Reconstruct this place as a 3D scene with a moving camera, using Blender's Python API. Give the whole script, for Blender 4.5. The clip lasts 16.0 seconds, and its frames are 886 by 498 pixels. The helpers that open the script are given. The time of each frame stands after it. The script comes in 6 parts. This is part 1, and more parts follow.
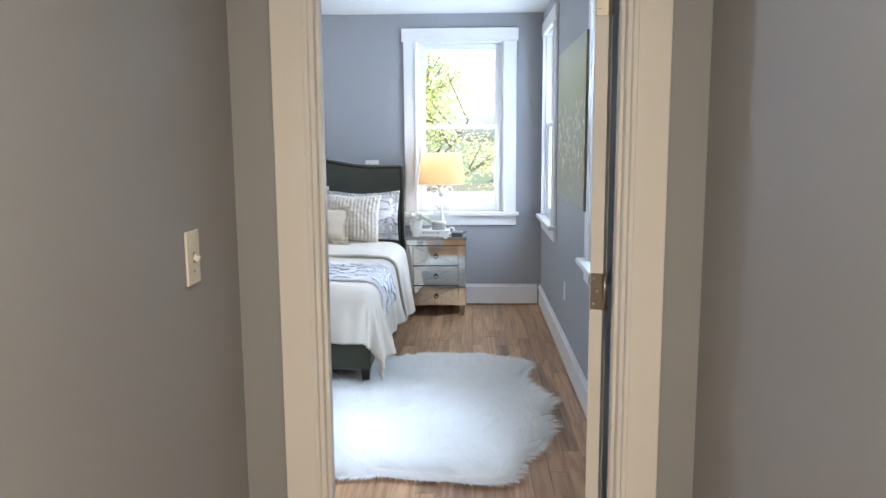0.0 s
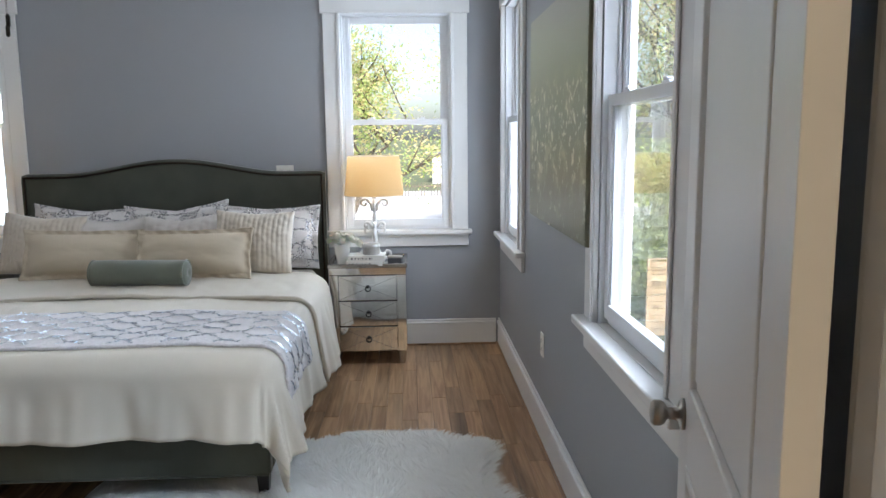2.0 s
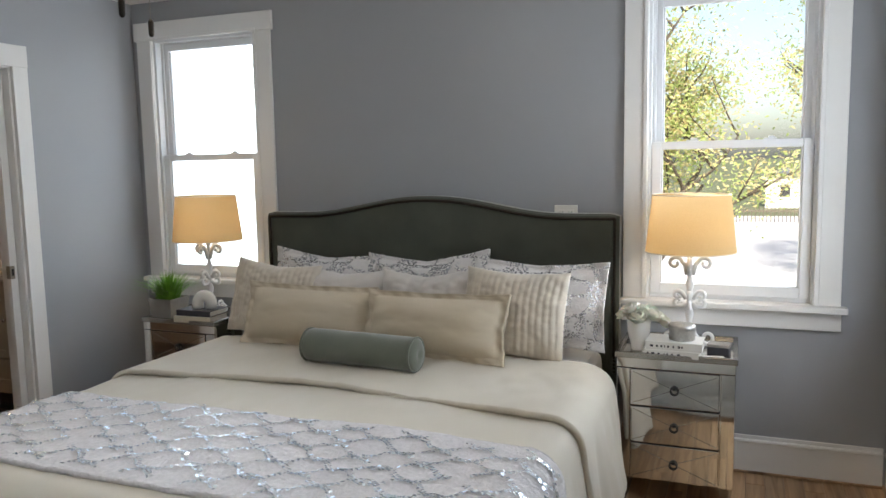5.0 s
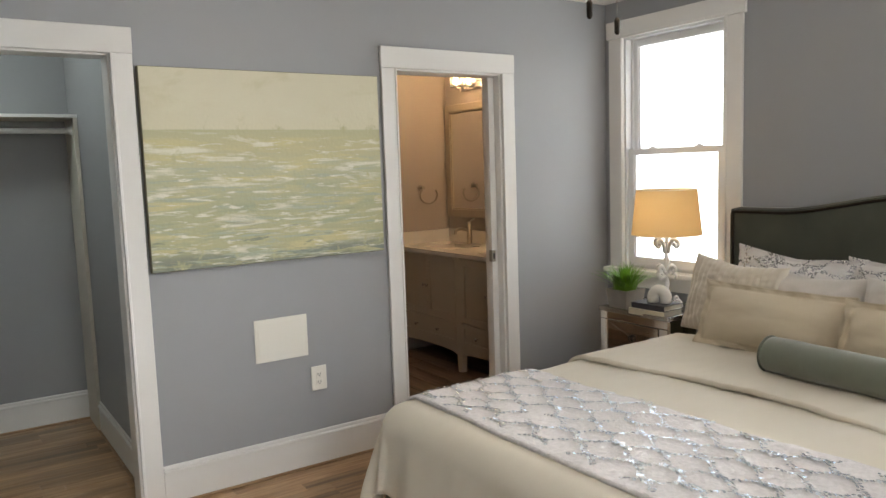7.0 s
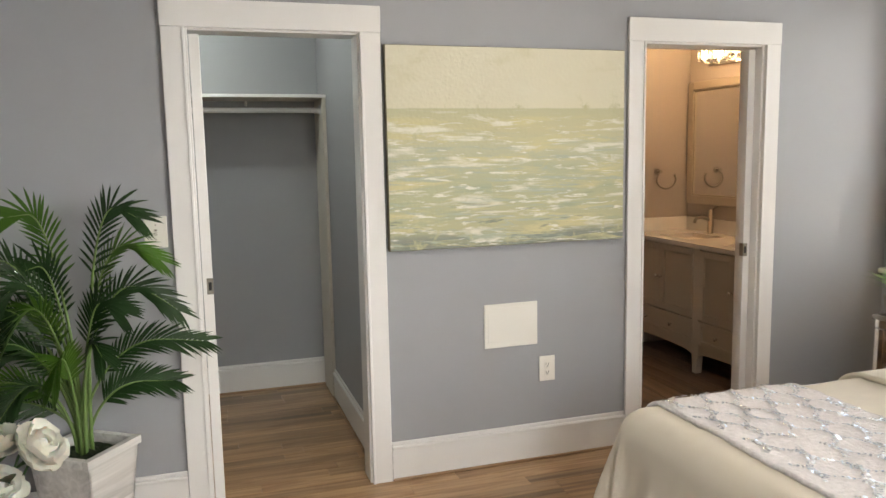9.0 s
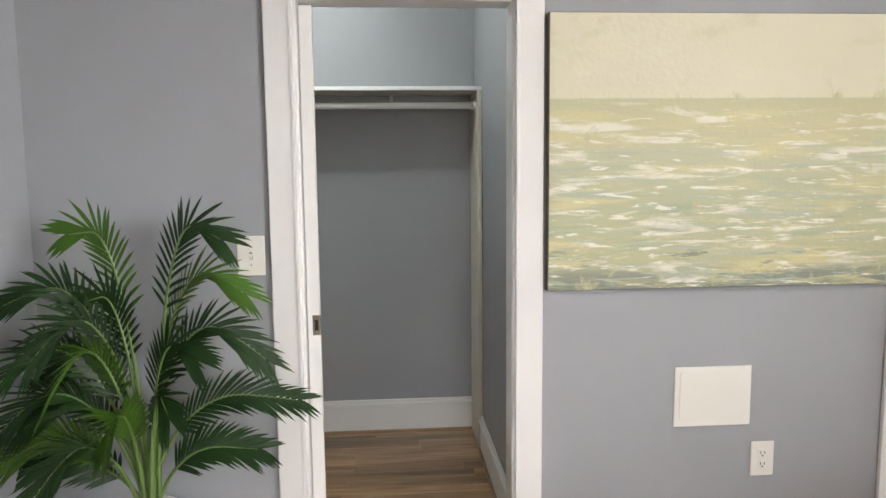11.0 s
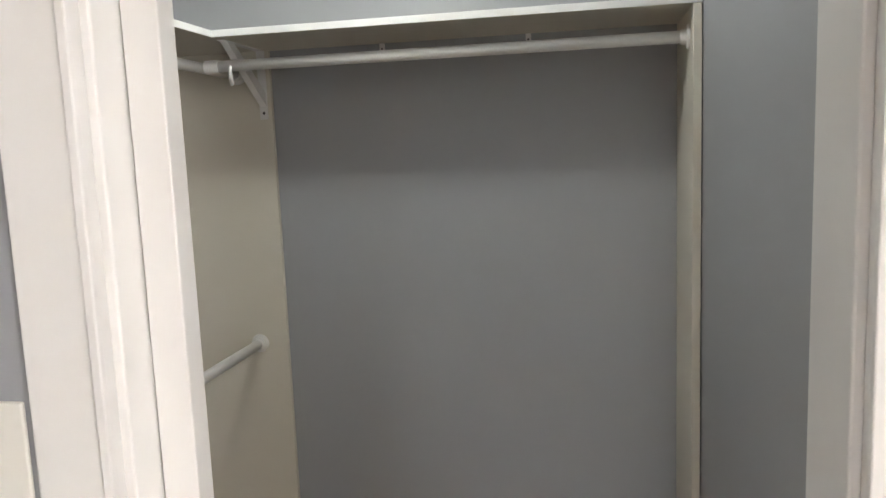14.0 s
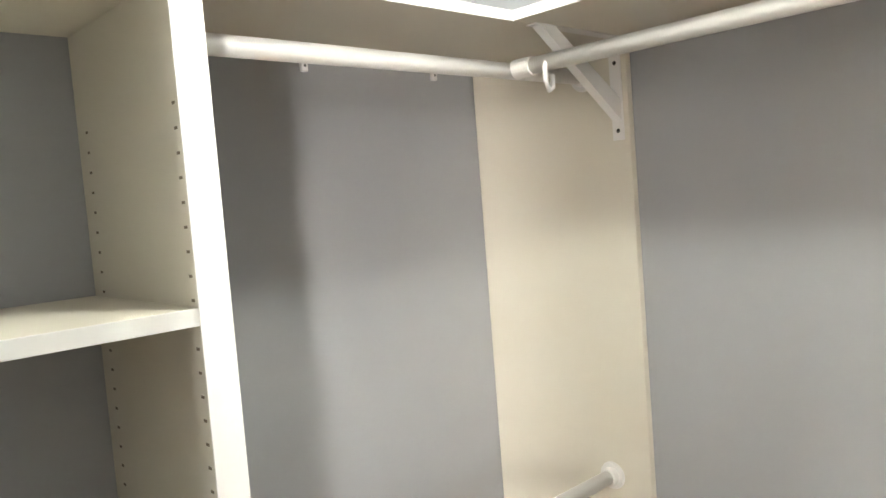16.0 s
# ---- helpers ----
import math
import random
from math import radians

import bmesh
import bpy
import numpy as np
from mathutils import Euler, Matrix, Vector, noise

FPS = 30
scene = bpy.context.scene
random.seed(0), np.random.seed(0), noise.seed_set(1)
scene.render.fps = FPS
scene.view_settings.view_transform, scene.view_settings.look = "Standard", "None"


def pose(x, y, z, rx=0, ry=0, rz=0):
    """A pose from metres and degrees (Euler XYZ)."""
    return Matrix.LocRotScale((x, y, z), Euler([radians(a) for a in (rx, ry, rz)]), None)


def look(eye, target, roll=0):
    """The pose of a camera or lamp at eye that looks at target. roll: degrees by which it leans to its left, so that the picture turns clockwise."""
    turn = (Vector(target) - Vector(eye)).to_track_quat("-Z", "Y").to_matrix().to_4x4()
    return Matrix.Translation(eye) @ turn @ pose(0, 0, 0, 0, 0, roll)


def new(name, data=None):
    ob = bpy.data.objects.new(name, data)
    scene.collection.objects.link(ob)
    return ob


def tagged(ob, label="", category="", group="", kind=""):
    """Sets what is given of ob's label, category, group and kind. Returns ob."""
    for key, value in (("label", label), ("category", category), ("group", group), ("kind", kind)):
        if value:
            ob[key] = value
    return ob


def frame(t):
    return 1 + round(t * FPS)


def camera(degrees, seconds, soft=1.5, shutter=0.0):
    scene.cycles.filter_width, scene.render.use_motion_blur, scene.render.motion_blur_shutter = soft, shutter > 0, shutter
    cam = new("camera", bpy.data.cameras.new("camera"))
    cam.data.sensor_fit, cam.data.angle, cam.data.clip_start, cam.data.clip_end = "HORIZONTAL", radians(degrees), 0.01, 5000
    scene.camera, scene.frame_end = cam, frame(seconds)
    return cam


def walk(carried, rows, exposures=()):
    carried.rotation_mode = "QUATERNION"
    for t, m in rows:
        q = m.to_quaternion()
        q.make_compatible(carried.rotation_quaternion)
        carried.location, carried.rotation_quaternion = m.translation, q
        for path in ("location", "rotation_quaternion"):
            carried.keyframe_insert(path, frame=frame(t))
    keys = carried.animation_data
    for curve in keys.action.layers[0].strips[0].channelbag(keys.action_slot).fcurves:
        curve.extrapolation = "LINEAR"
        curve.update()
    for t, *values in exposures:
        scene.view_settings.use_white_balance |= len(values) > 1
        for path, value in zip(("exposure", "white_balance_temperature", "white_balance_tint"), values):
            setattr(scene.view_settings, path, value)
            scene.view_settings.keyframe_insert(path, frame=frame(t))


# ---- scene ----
cam = camera(61.1, 16.0)
PATH = [
    (0, (0.033, 0.083, 1.443), (-0.041, 2.061, 1.158), -0.4),
    (0.5, (0.011, 0.383, 1.462), (0.08, 2.365, 1.198), -1.2),
    (1, (0.025, 0.718, 1.445), (0.138, 2.693, 1.152), -1.1),
    (1.5, (0.068, 1.072, 1.445), (0.166, 3.045, 1.137), -0.4),
    (2, (0.018, 1.453, 1.449), (0.106, 3.43, 1.158), -0.6),
    (2.5, (0.013, 1.791, 1.436), (0.066, 3.777, 1.2), -0.9),
    (3, (0.041, 2.144, 1.469), (0.041, 4.136, 1.282), -1.1),
    (3.2, (0.037, 2.249, 1.47), (0.011, 4.241, 1.294), -1.0),
    (5.3, (-0.027, 2.944, 1.501), (-0.935, 4.71, 1.261), -1.3),
    (5.5, (-0.01, 2.965, 1.502), (-1.044, 4.661, 1.263), -1.4),
    (6, (-0.027, 2.974, 1.503), (-1.312, 4.489, 1.275), -1.7),
    (6.5, (-0.04, 2.956, 1.512), (-1.525, 4.277, 1.291), -1.9),
    (7, (-0.045, 2.958, 1.509), (-1.69, 4.074, 1.293), -1.9),
    (7.5, (-0.065, 2.941, 1.507), (-1.816, 3.883, 1.287), -1.7),
    (8, (-0.084, 2.935, 1.513), (-1.905, 3.727, 1.28), -1.4),
    (8.5, (-0.128, 2.949, 1.511), (-1.994, 3.626, 1.266), -1.1),
    (9, (-0.259, 2.955, 1.513), (-2.148, 3.559, 1.262), -1.1),
    (9.2, (-0.346, 2.955, 1.512), (-2.244, 3.534, 1.264), -1.1),
    (11.5, (-1.293, 3.268, 1.53), (-3.277, 3.306, 1.284), -0.6),
    (12, (-1.571, 3.303, 1.516), (-3.555, 3.259, 1.262), -0.8),
    (12.5, (-1.908, 3.372, 1.528), (-3.887, 3.255, 1.264), -0.9),
    (13, (-2.235, 3.382, 1.51), (-4.207, 3.189, 1.242), -1.2),
    (13.5, (-2.554, 3.392, 1.519), (-4.518, 3.12, 1.254), -1.6),
    (14, (-2.859, 3.405, 1.532), (-4.815, 3.033, 1.267), -2.3),
    (14.5, (-3.133, 3.345, 1.542), (-5.077, 2.893, 1.289), -2.9),
    (15, (-3.414, 3.31, 1.524), (-5.32, 2.715, 1.337), -3.6),
    (15.5, (-3.63, 3.299, 1.526), (-5.372, 2.327, 1.379), -5.0),
    (16, (-3.787, 3.295, 1.554), (-5.153, 1.84, 1.422), -4.5),
]
EXPOSURES = [(0, 1.79, 5500, 10), (1.5, 1.34, 5800, 10), (2.5, 1.02, 6200, 10), (3, 0.94, 6400, 10), (5.5, 1.09, 6700, 10), (6.5, 1.27, 7200, 11), (7.5, 1.26, 7600, 12), (8.5, 1.49, 7800, 13), (11.5, 1.84, 7300, 16), (12.5, 1.89, 7300, 16), (13.5, 1.75, 7700, 17), (14, 1.92, 7700, 17), (14.5, 2.19, 7300, 15), (15, 2.70, 8300, 18), (15.5, 2.87, 8500, 18), (16, 3.19, 8200, 16)]
walk(cam, [(t, look(eye, target, roll)) for t, eye, target, roll in PATH], EXPOSURES)

# ---- world and large lights ----
SUN_ELEVATION, SUN_AZIMUTH = 36, 178  # degrees; azimuth clockwise from +y
world = bpy.data.worlds.new("world")
scene.world = world
world.use_nodes = True
sky = world.node_tree.nodes.new("ShaderNodeTexSky")
sky.sky_type, sky.sun_disc = "NISHITA", False
sky.dust_density = 3.0
sky.sun_elevation, sky.sun_rotation = radians(SUN_ELEVATION), radians(SUN_AZIMUTH)
background = world.node_tree.nodes["Background"]
background.inputs["Strength"].default_value = 0.15
world.node_tree.links.new(sky.outputs[0], background.inputs["Color"])


def lamp(name, kind, place, energy, colour=(1, 1, 1)):
    data = bpy.data.lights.new(name, kind)
    data.energy, data.color = energy, colour
    ob = new(name, data)
    ob.matrix_world = place
    return ob


az, el = radians(SUN_AZIMUTH), radians(SUN_ELEVATION)
toward_sun = Vector((math.sin(az) * math.cos(el), math.cos(az) * math.cos(el), math.sin(el)))
sun = lamp("sun", "SUN", look(toward_sun * 40, (0, 0, 0)), 5.0, (1, 0.95, 0.87))
sun.data.angle = radians(0.5)


def window_light(place, energy, spread):
    """An added lamp at a window, standing in for sky light."""
    ob = lamp("window_light", "AREA", place, energy, (0.80, 0.90, 1.0))
    ob.data.shape, ob.data.size, ob.data.size_y, ob.data.spread = "RECTANGLE", 0.70, 1.40, radians(spread)
    return ob


window_light(look((-3.012, 6.755, 1.55), (-3.012, 0, 1.55)), 6.2, 180)
window_light(look((0.755, 5.99, 1.55), (-9, 5.99, 1.55)), 7.8, 180)
# these two stand outside, narrowed and aimed to brighten palm corner and rug
window_light(look((0.38, 7.23, 1.67), (-3.5, 2.4, 1.15)), 9.0, 62)
window_light(look((1.35, 3.54, 1.92), (-1.2, 3.50, -0.15)), 9.0, 80)

# ---- materials ----
def material(name, colour, rough=0.5, metal=0.0, vary=0.06, scale=6.0, bump=0.0, bump_scale=120.0, fine=0.04, depth=0.002, **inputs):
    """A surface with broad and fine variation and a fine relief, in metres."""
    m = bpy.data.materials.new(name)
    m.use_nodes = True
    nt = m.node_tree
    b = nt.nodes["Principled BSDF"]
    b.inputs["Roughness"].default_value, b.inputs["Metallic"].default_value = rough, metal
    for key, value in inputs.items():
        b.inputs[key.replace("_", " ")].default_value = value
    at = nt.nodes.new("ShaderNodeTexCoord")
    big, small = nt.nodes.new("ShaderNodeTexNoise"), nt.nodes.new("ShaderNodeTexNoise")
    big.inputs["Scale"].default_value, small.inputs["Scale"].default_value = scale, bump_scale
    big.inputs["Detail"].default_value = small.inputs["Detail"].default_value = 5
    add = nt.nodes.new("ShaderNodeMath")
    add.operation = "MULTIPLY_ADD"
    add.inputs[1].default_value = fine / max(vary, 1e-4)
    nt.links.new(at.outputs["Object"], big.inputs["Vector"])
    nt.links.new(at.outputs["Object"], small.inputs["Vector"])
    nt.links.new(small.outputs["Fac"], add.inputs[0])
    nt.links.new(big.outputs["Fac"], add.inputs[2])
    ramp = nt.nodes.new("ShaderNodeMapRange")
    ramp.inputs["From Min"].default_value, ramp.inputs["From Max"].default_value = 0.3, 0.7 + fine / max(vary, 1e-4)
    ramp.inputs["To Min"].default_value, ramp.inputs["To Max"].default_value = 1 - vary, 1 + vary
    nt.links.new(add.outputs[0], ramp.inputs["Value"])
    tint = nt.nodes.new("ShaderNodeVectorMath")
    tint.operation = "SCALE"
    tint.inputs[0].default_value = colour
    nt.links.new(ramp.outputs[0], tint.inputs["Scale"])
    nt.links.new(tint.outputs[0], b.inputs["Base Color"])
    if bump:
        relief = nt.nodes.new("ShaderNodeBump")
        relief.inputs["Strength"].default_value, relief.inputs["Distance"].default_value = bump, depth
        nt.links.new(small.outputs["Fac"], relief.inputs["Height"])
        nt.links.new(relief.outputs[0], b.inputs["Normal"])
    return m


def wood(name, dark, light, rough=0.4, along=1, grain=30.0, random_tint=0.18, gloss=0.5, streaks=0.40):
    """Boards whose grain runs along one axis; each object or island differs."""
    m = bpy.data.materials.new(name)
    m.use_nodes = True
    nt, new_node = m.node_tree, m.node_tree.nodes.new
    b = nt.nodes["Principled BSDF"]
    at, info, geo = new_node("ShaderNodeTexCoord"), new_node("ShaderNodeObjectInfo"), new_node("ShaderNodeNewGeometry")
    rnd = new_node("ShaderNodeMath")
    rnd.operation = "ADD"
    nt.links.new(info.outputs["Random"], rnd.inputs[0])
    nt.links.new(geo.outputs["Random Per Island"], rnd.inputs[1])
    shift = new_node("ShaderNodeVectorMath")
    shift.operation = "MULTIPLY_ADD"
    shift.inputs[1].default_value = (7.3, 11.1, 5.7)
    nt.links.new(rnd.outputs[0], shift.inputs[0])
    nt.links.new(at.outputs["Object"], shift.inputs[2])
    stretch = new_node("ShaderNodeMapping")
    size = [grain] * 3
    size[along] = grain * 0.06
    stretch.inputs["Scale"].default_value = size
    nt.links.new(shift.outputs[0], stretch.inputs["Vector"])
    veins = new_node("ShaderNodeTexNoise")
    veins.inputs["Scale"].default_value, veins.inputs["Detail"].default_value, veins.inputs["Distortion"].default_value = 1.0, 7, 1.2
    nt.links.new(stretch.outputs[0], veins.inputs["Vector"])
    pores = new_node("ShaderNodeTexNoise")
    pores.inputs["Scale"].default_value, pores.inputs["Detail"].default_value = 6.0, 3
    nt.links.new(stretch.outputs[0], pores.inputs["Vector"])
    knots = new_node("ShaderNodeTexNoise")
    knots.inputs["Scale"].default_value, knots.inputs["Detail"].default_value = 0.22, 4
    nt.links.new(stretch.outputs[0], knots.inputs["Vector"])
    ramp = new_node("ShaderNodeValToRGB")
    ramp.color_ramp.elements[0].position, ramp.color_ramp.elements[1].position = 0.32, 0.62
    ramp.color_ramp.elements[0].color, ramp.color_ramp.elements[1].color = (*dark, 1), (*light, 1)
    nt.links.new(veins.outputs["Fac"], ramp.inputs["Fac"])
    streak = new_node("ShaderNodeMapRange")
    streak.inputs["From Min"].default_value, streak.inputs["From Max"].default_value = 0.54, 0.68
    streak.inputs["To Min"].default_value, streak.inputs["To Max"].default_value = 1.0, streaks
    nt.links.new(knots.outputs["Fac"], streak.inputs["Value"])
    board = new_node("ShaderNodeMapRange")
    board.inputs["From Max"].default_value = 2.0
    board.inputs["To Min"].default_value, board.inputs["To Max"].default_value = 1 - random_tint * 1.6, 1 + random_tint * 1.6
    nt.links.new(rnd.outputs[0], board.inputs["Value"])
    both = new_node("ShaderNodeMath")
    both.operation = "MULTIPLY"
    nt.links.new(streak.outputs[0], both.inputs[0])
    nt.links.new(board.outputs[0], both.inputs[1])
    tint = new_node("ShaderNodeVectorMath")
    tint.operation = "SCALE"
    nt.links.new(ramp.outputs["Color"], tint.inputs[0])
    nt.links.new(both.outputs[0], tint.inputs["Scale"])
    nt.links.new(tint.outputs[0], b.inputs["Base Color"])
    b.inputs["Roughness"].default_value = rough
    b.inputs["Specular IOR Level"].default_value = gloss
    relief = new_node("ShaderNodeBump")
    relief.inputs["Strength"].default_value, relief.inputs["Distance"].default_value = 0.12, 0.001
    nt.links.new(pores.outputs["Fac"], relief.inputs["Height"])
    nt.links.new(relief.outputs[0], b.inputs["Normal"])
    return m


def glass(name, rough=0.0, colour=(1, 1, 1)):
    m = bpy.data.materials.new(name)
    m.use_nodes = True
    b = m.node_tree.nodes["Principled BSDF"]
    b.inputs["Base Color"].default_value = (*colour, 1)
    b.inputs["Roughness"].default_value, b.inputs["Transmission Weight"].default_value, b.inputs["IOR"].default_value = rough, 1.0, 1.45
    return m


def screen_mesh(name, colour, cover):
    """A mesh too fine to see its wires: part cloth, part clear."""
    m = bpy.data.materials.new(name)
    m.use_nodes = True
    nt, node = m.node_tree, m.node_tree.nodes.new
    wires, gaps, mix = node("ShaderNodeBsdfDiffuse"), node("ShaderNodeBsdfTransparent"), node("ShaderNodeMixShader")
    wires.inputs["Color"].default_value = (*colour, 1)
    mix.inputs["Fac"].default_value = cover
    nt.links.new(gaps.outputs[0], mix.inputs[1])
    nt.links.new(wires.outputs[0], mix.inputs[2])
    nt.links.new(mix.outputs[0], nt.nodes["Material Output"].inputs["Surface"])
    return m


def glowing(name, colour, strength):
    m = material(name, colour, 0.6)
    b = m.node_tree.nodes["Principled BSDF"]
    b.inputs["Emission Color"].default_value, b.inputs["Emission Strength"].default_value = (*colour, 1), strength
    return m


PAINT = material("grey_wall_paint", (0.335, 0.345, 0.365), 0.48, vary=0.025, scale=1.5, bump=0.05, bump_scale=240, fine=0.012)
BATH_PAINT = material("taupe_wall_paint", (0.42, 0.37, 0.33), 0.5, vary=0.02, scale=1.5, bump=0.05, bump_scale=240, fine=0.01)
CEILING_PAINT = material("ceiling_paint", (0.80, 0.80, 0.79), 0.8, vary=0.02, bump=0.08, bump_scale=200)
TRIM = material("white_trim_paint", (0.78, 0.77, 0.755), 0.28, vary=0.02, scale=3, bump=0.03, bump_scale=60, fine=0.01)
VINYL = material("white_window_vinyl", (0.78, 0.79, 0.81), 0.35, vary=0.015)
OAK = wood("pale_oak", (0.30, 0.163, 0.079), (0.52, 0.326, 0.180), 0.34, random_tint=0.26)
OAK_STRIP = wood("oak_shoe_strip", (0.30, 0.18, 0.10), (0.42, 0.27, 0.16), 0.4)
GLASS = glass("window_glass")
SCREEN = screen_mesh("insect_screen_mesh", (0.45, 0.45, 0.44), 0.24)
STEEL = material("brushed_nickel", (0.36, 0.33, 0.29), 0.28, 1.0, vary=0.05, bump=0.05, bump_scale=300)
CHROME = material("polished_chrome", (0.75, 0.74, 0.72), 0.1, 1.0, vary=0.02)
BLACK = material("black_lacquer", (0.015, 0.014, 0.014), 0.3, vary=0.1)
PLATE = material("ivory_plastic", (0.80, 0.78, 0.72), 0.35, vary=0.01)
SLOT = material("dark_slot", (0.02, 0.02, 0.02), 0.6)

# ---- shapes ----
def box(bm, x0, x1, y0, y1, z0, z1, bevel=0.0, segments=2):
    made = bmesh.ops.create_cube(bm, size=1.0, matrix=Matrix.LocRotScale(((x0 + x1) / 2, (y0 + y1) / 2, (z0 + z1) / 2), None, (x1 - x0, y1 - y0, z1 - z0)))
    if bevel:
        edges = {e for v in made["verts"] for e in v.link_edges}
        bmesh.ops.bevel(bm, geom=list(edges), offset=bevel, segments=segments, affect="EDGES", profile=0.5, clamp_overlap=True)
    return bm


def boxed(*spans, bevel=0.0, segments=2):
    bm = bmesh.new()
    for s in spans:
        box(bm, *s, bevel=bevel, segments=segments)
    return bm


def tube(bm, points, radius, sides=10, closed=False):
    """A round bar along points; radius may be one number or one for each point."""
    pts = [Vector(p) for p in points]
    n = len(pts)
    radii = radius if isinstance(radius, (list, tuple)) else [radius] * n
    rings, side = [], None
    for i, p in enumerate(pts):
        a, b = pts[(i - 1) % n if closed else max(i - 1, 0)], pts[(i + 1) % n if closed else min(i + 1, n - 1)]
        d = (b - a).normalized()
        if side is None:
            side = d.orthogonal().normalized()
        side = (side - d * side.dot(d)).normalized()
        up = d.cross(side)
        rings.append([bm.verts.new(p + radii[i] * (math.cos(k * math.tau / sides) * side + math.sin(k * math.tau / sides) * up)) for k in range(sides)])
    for i in range(n if closed else n - 1):
        r, s = rings[i], rings[(i + 1) % n]
        for k in range(sides):
            bm.faces.new((r[k], r[(k + 1) % sides], s[(k + 1) % sides], s[k]))
    if not closed:
        bm.faces.new(rings[0][::-1])
        bm.faces.new(rings[-1])
    return bm


def lathe(bm, profile, sides=32, at=(0, 0, 0)):
    """A turned shape from (radius, height) pairs, bottom to top."""
    rings = [[bm.verts.new((at[0] + r * math.cos(k * math.tau / sides), at[1] + r * math.sin(k * math.tau / sides), at[2] + z)) for k in range(sides)] for r, z in profile]
    for a, b in zip(rings, rings[1:]):
        for k in range(sides):
            bm.faces.new((a[k], a[(k + 1) % sides], b[(k + 1) % sides], b[k]))
    bm.faces.new(rings[0][::-1])
    bm.faces.new(rings[-1])
    return bm


def grid_sheet(nx, ny, place):
    """A sheet of nx by ny cells whose points are place(u, v)."""
    bm = bmesh.new()
    rows = [[bm.verts.new(place(i / nx, j / ny)) for i in range(nx + 1)] for j in range(ny + 1)]
    for j in range(ny):
        for i in range(nx):
            bm.faces.new((rows[j][i], rows[j][i + 1], rows[j + 1][i + 1], rows[j + 1][i]))
    return bm


def meshed(name, bm, mat, smooth=False):
    me = bpy.data.meshes.new(name)
    bmesh.ops.recalc_face_normals(bm, faces=bm.faces)
    bm.to_mesh(me)
    bm.free()
    me.materials.append(mat)
    if smooth:
        me.shade_smooth()
    return me


def part(name, bm, mat, parent, label="", smooth=False):
    ob = new(name, meshed(name, bm, mat, smooth))
    ob.parent = parent
    if label:
        ob["label"] = label
    return ob


def thing(name, place, label, category, group=""):
    """An empty at a thing's base, at the pose or point given."""
    ob = new(name)
    ob.matrix_world = place if isinstance(place, Matrix) else Matrix.Translation(place)
    ob.empty_display_size = 0.1
    return tagged(ob, label, category, group)


def solid(name, bm, mat, label, category, group="", place=None, smooth=False):
    """A thing of one mesh."""
    ob = new(name, meshed(name, bm, mat, smooth))
    if place is not None:
        ob.matrix_world = place if isinstance(place, Matrix) else Matrix.Translation(place)
    return tagged(ob, label, category, group)


def setting(name, bm, mat, label="", category="", smooth=False):
    return tagged(new(name, meshed(name, bm, mat, smooth)), label, category, kind="structure")


def wall(name, axis, t0, t1, a0, a1, z0, z1, openings, mat, label):
    """A wall across axis ('x': it spans t0..t1 in x and a0..a1 in y) with openings (a, b, low, high) through it."""
    cuts = sorted({a0, a1, *(v for o in openings for v in o[:2])})
    bm = bmesh.new()
    for a, b in zip(cuts, cuts[1:]):
        holes = sorted((o[2], o[3]) for o in openings if o[0] <= a and o[1] >= b)
        low = z0
        for h0, h1 in holes + [(z1, z1)]:
            if h0 > low:
                box(bm, *((t0, t1, a, b) if axis == "x" else (a, b, t0, t1)), low, h0)
            low = h1
    return setting(name, bm, mat, label, "wall")

# ---- the large structure ----
WX, EX, NY, SY, CEIL = -3.54, 0.65, 6.65, 2.08, 2.51
CLOSET_W, CLOSET_S, CLOSET_N = -5.175, 1.99, 3.70
BATH_W, BATH_N, BATH_S = -5.33, 6.62, 4.40
DOOR_X0, DOOR_X1, HALL_W, HALL_E = -0.37, 0.43, -0.565, 0.615
HALL_Y = -1.2
WIN_Z0, WIN_Z1, WIN_W = 0.826, 2.283, 0.745
N_WINDOWS = [-0.057, -3.012]
E_WINDOWS = [3.54, 5.99]

half = WIN_W / 2
wall("wall_north", "y", NY, NY + 0.112, -5.6, EX + 0.112, -0.3, CEIL + 0.1, [(x - half, x + half, WIN_Z0, WIN_Z1) for x in N_WINDOWS], PAINT, "blue-grey painted wall behind the bed")
wall("wall_east", "x", EX, EX + 0.112, -1.2, NY, -0.3, CEIL + 0.1, [(y - half, y + half, WIN_Z0, WIN_Z1) for y in E_WINDOWS], PAINT, "blue-grey painted wall with two windows")
wall("wall_west", "x", WX - 0.12, WX, 1.87, NY, -0.3, CEIL + 0.1, [(2.92, 3.645, -0.004, 2.045), (5.05, 5.775, -0.004, 2.045)], PAINT, "blue-grey painted wall with two doorways")
wall("wall_south", "y", SY - 0.11, SY, -3.66, EX, -0.3, CEIL + 0.1, [(DOOR_X0, DOOR_X1, -0.004, 2.045)], PAINT, "blue-grey painted wall with the bedroom doorway")
wall("wall_closet_west", "x", CLOSET_W - 0.1, CLOSET_W, CLOSET_S - 0.1, CLOSET_N + 0.1, -0.3, CEIL + 0.1, [], PAINT, "grey painted closet back wall")
wall("wall_closet_south", "y", CLOSET_S - 0.1, CLOSET_S, CLOSET_W, WX - 0.12, -0.3, CEIL + 0.1, [], PAINT, "grey painted closet side wall")
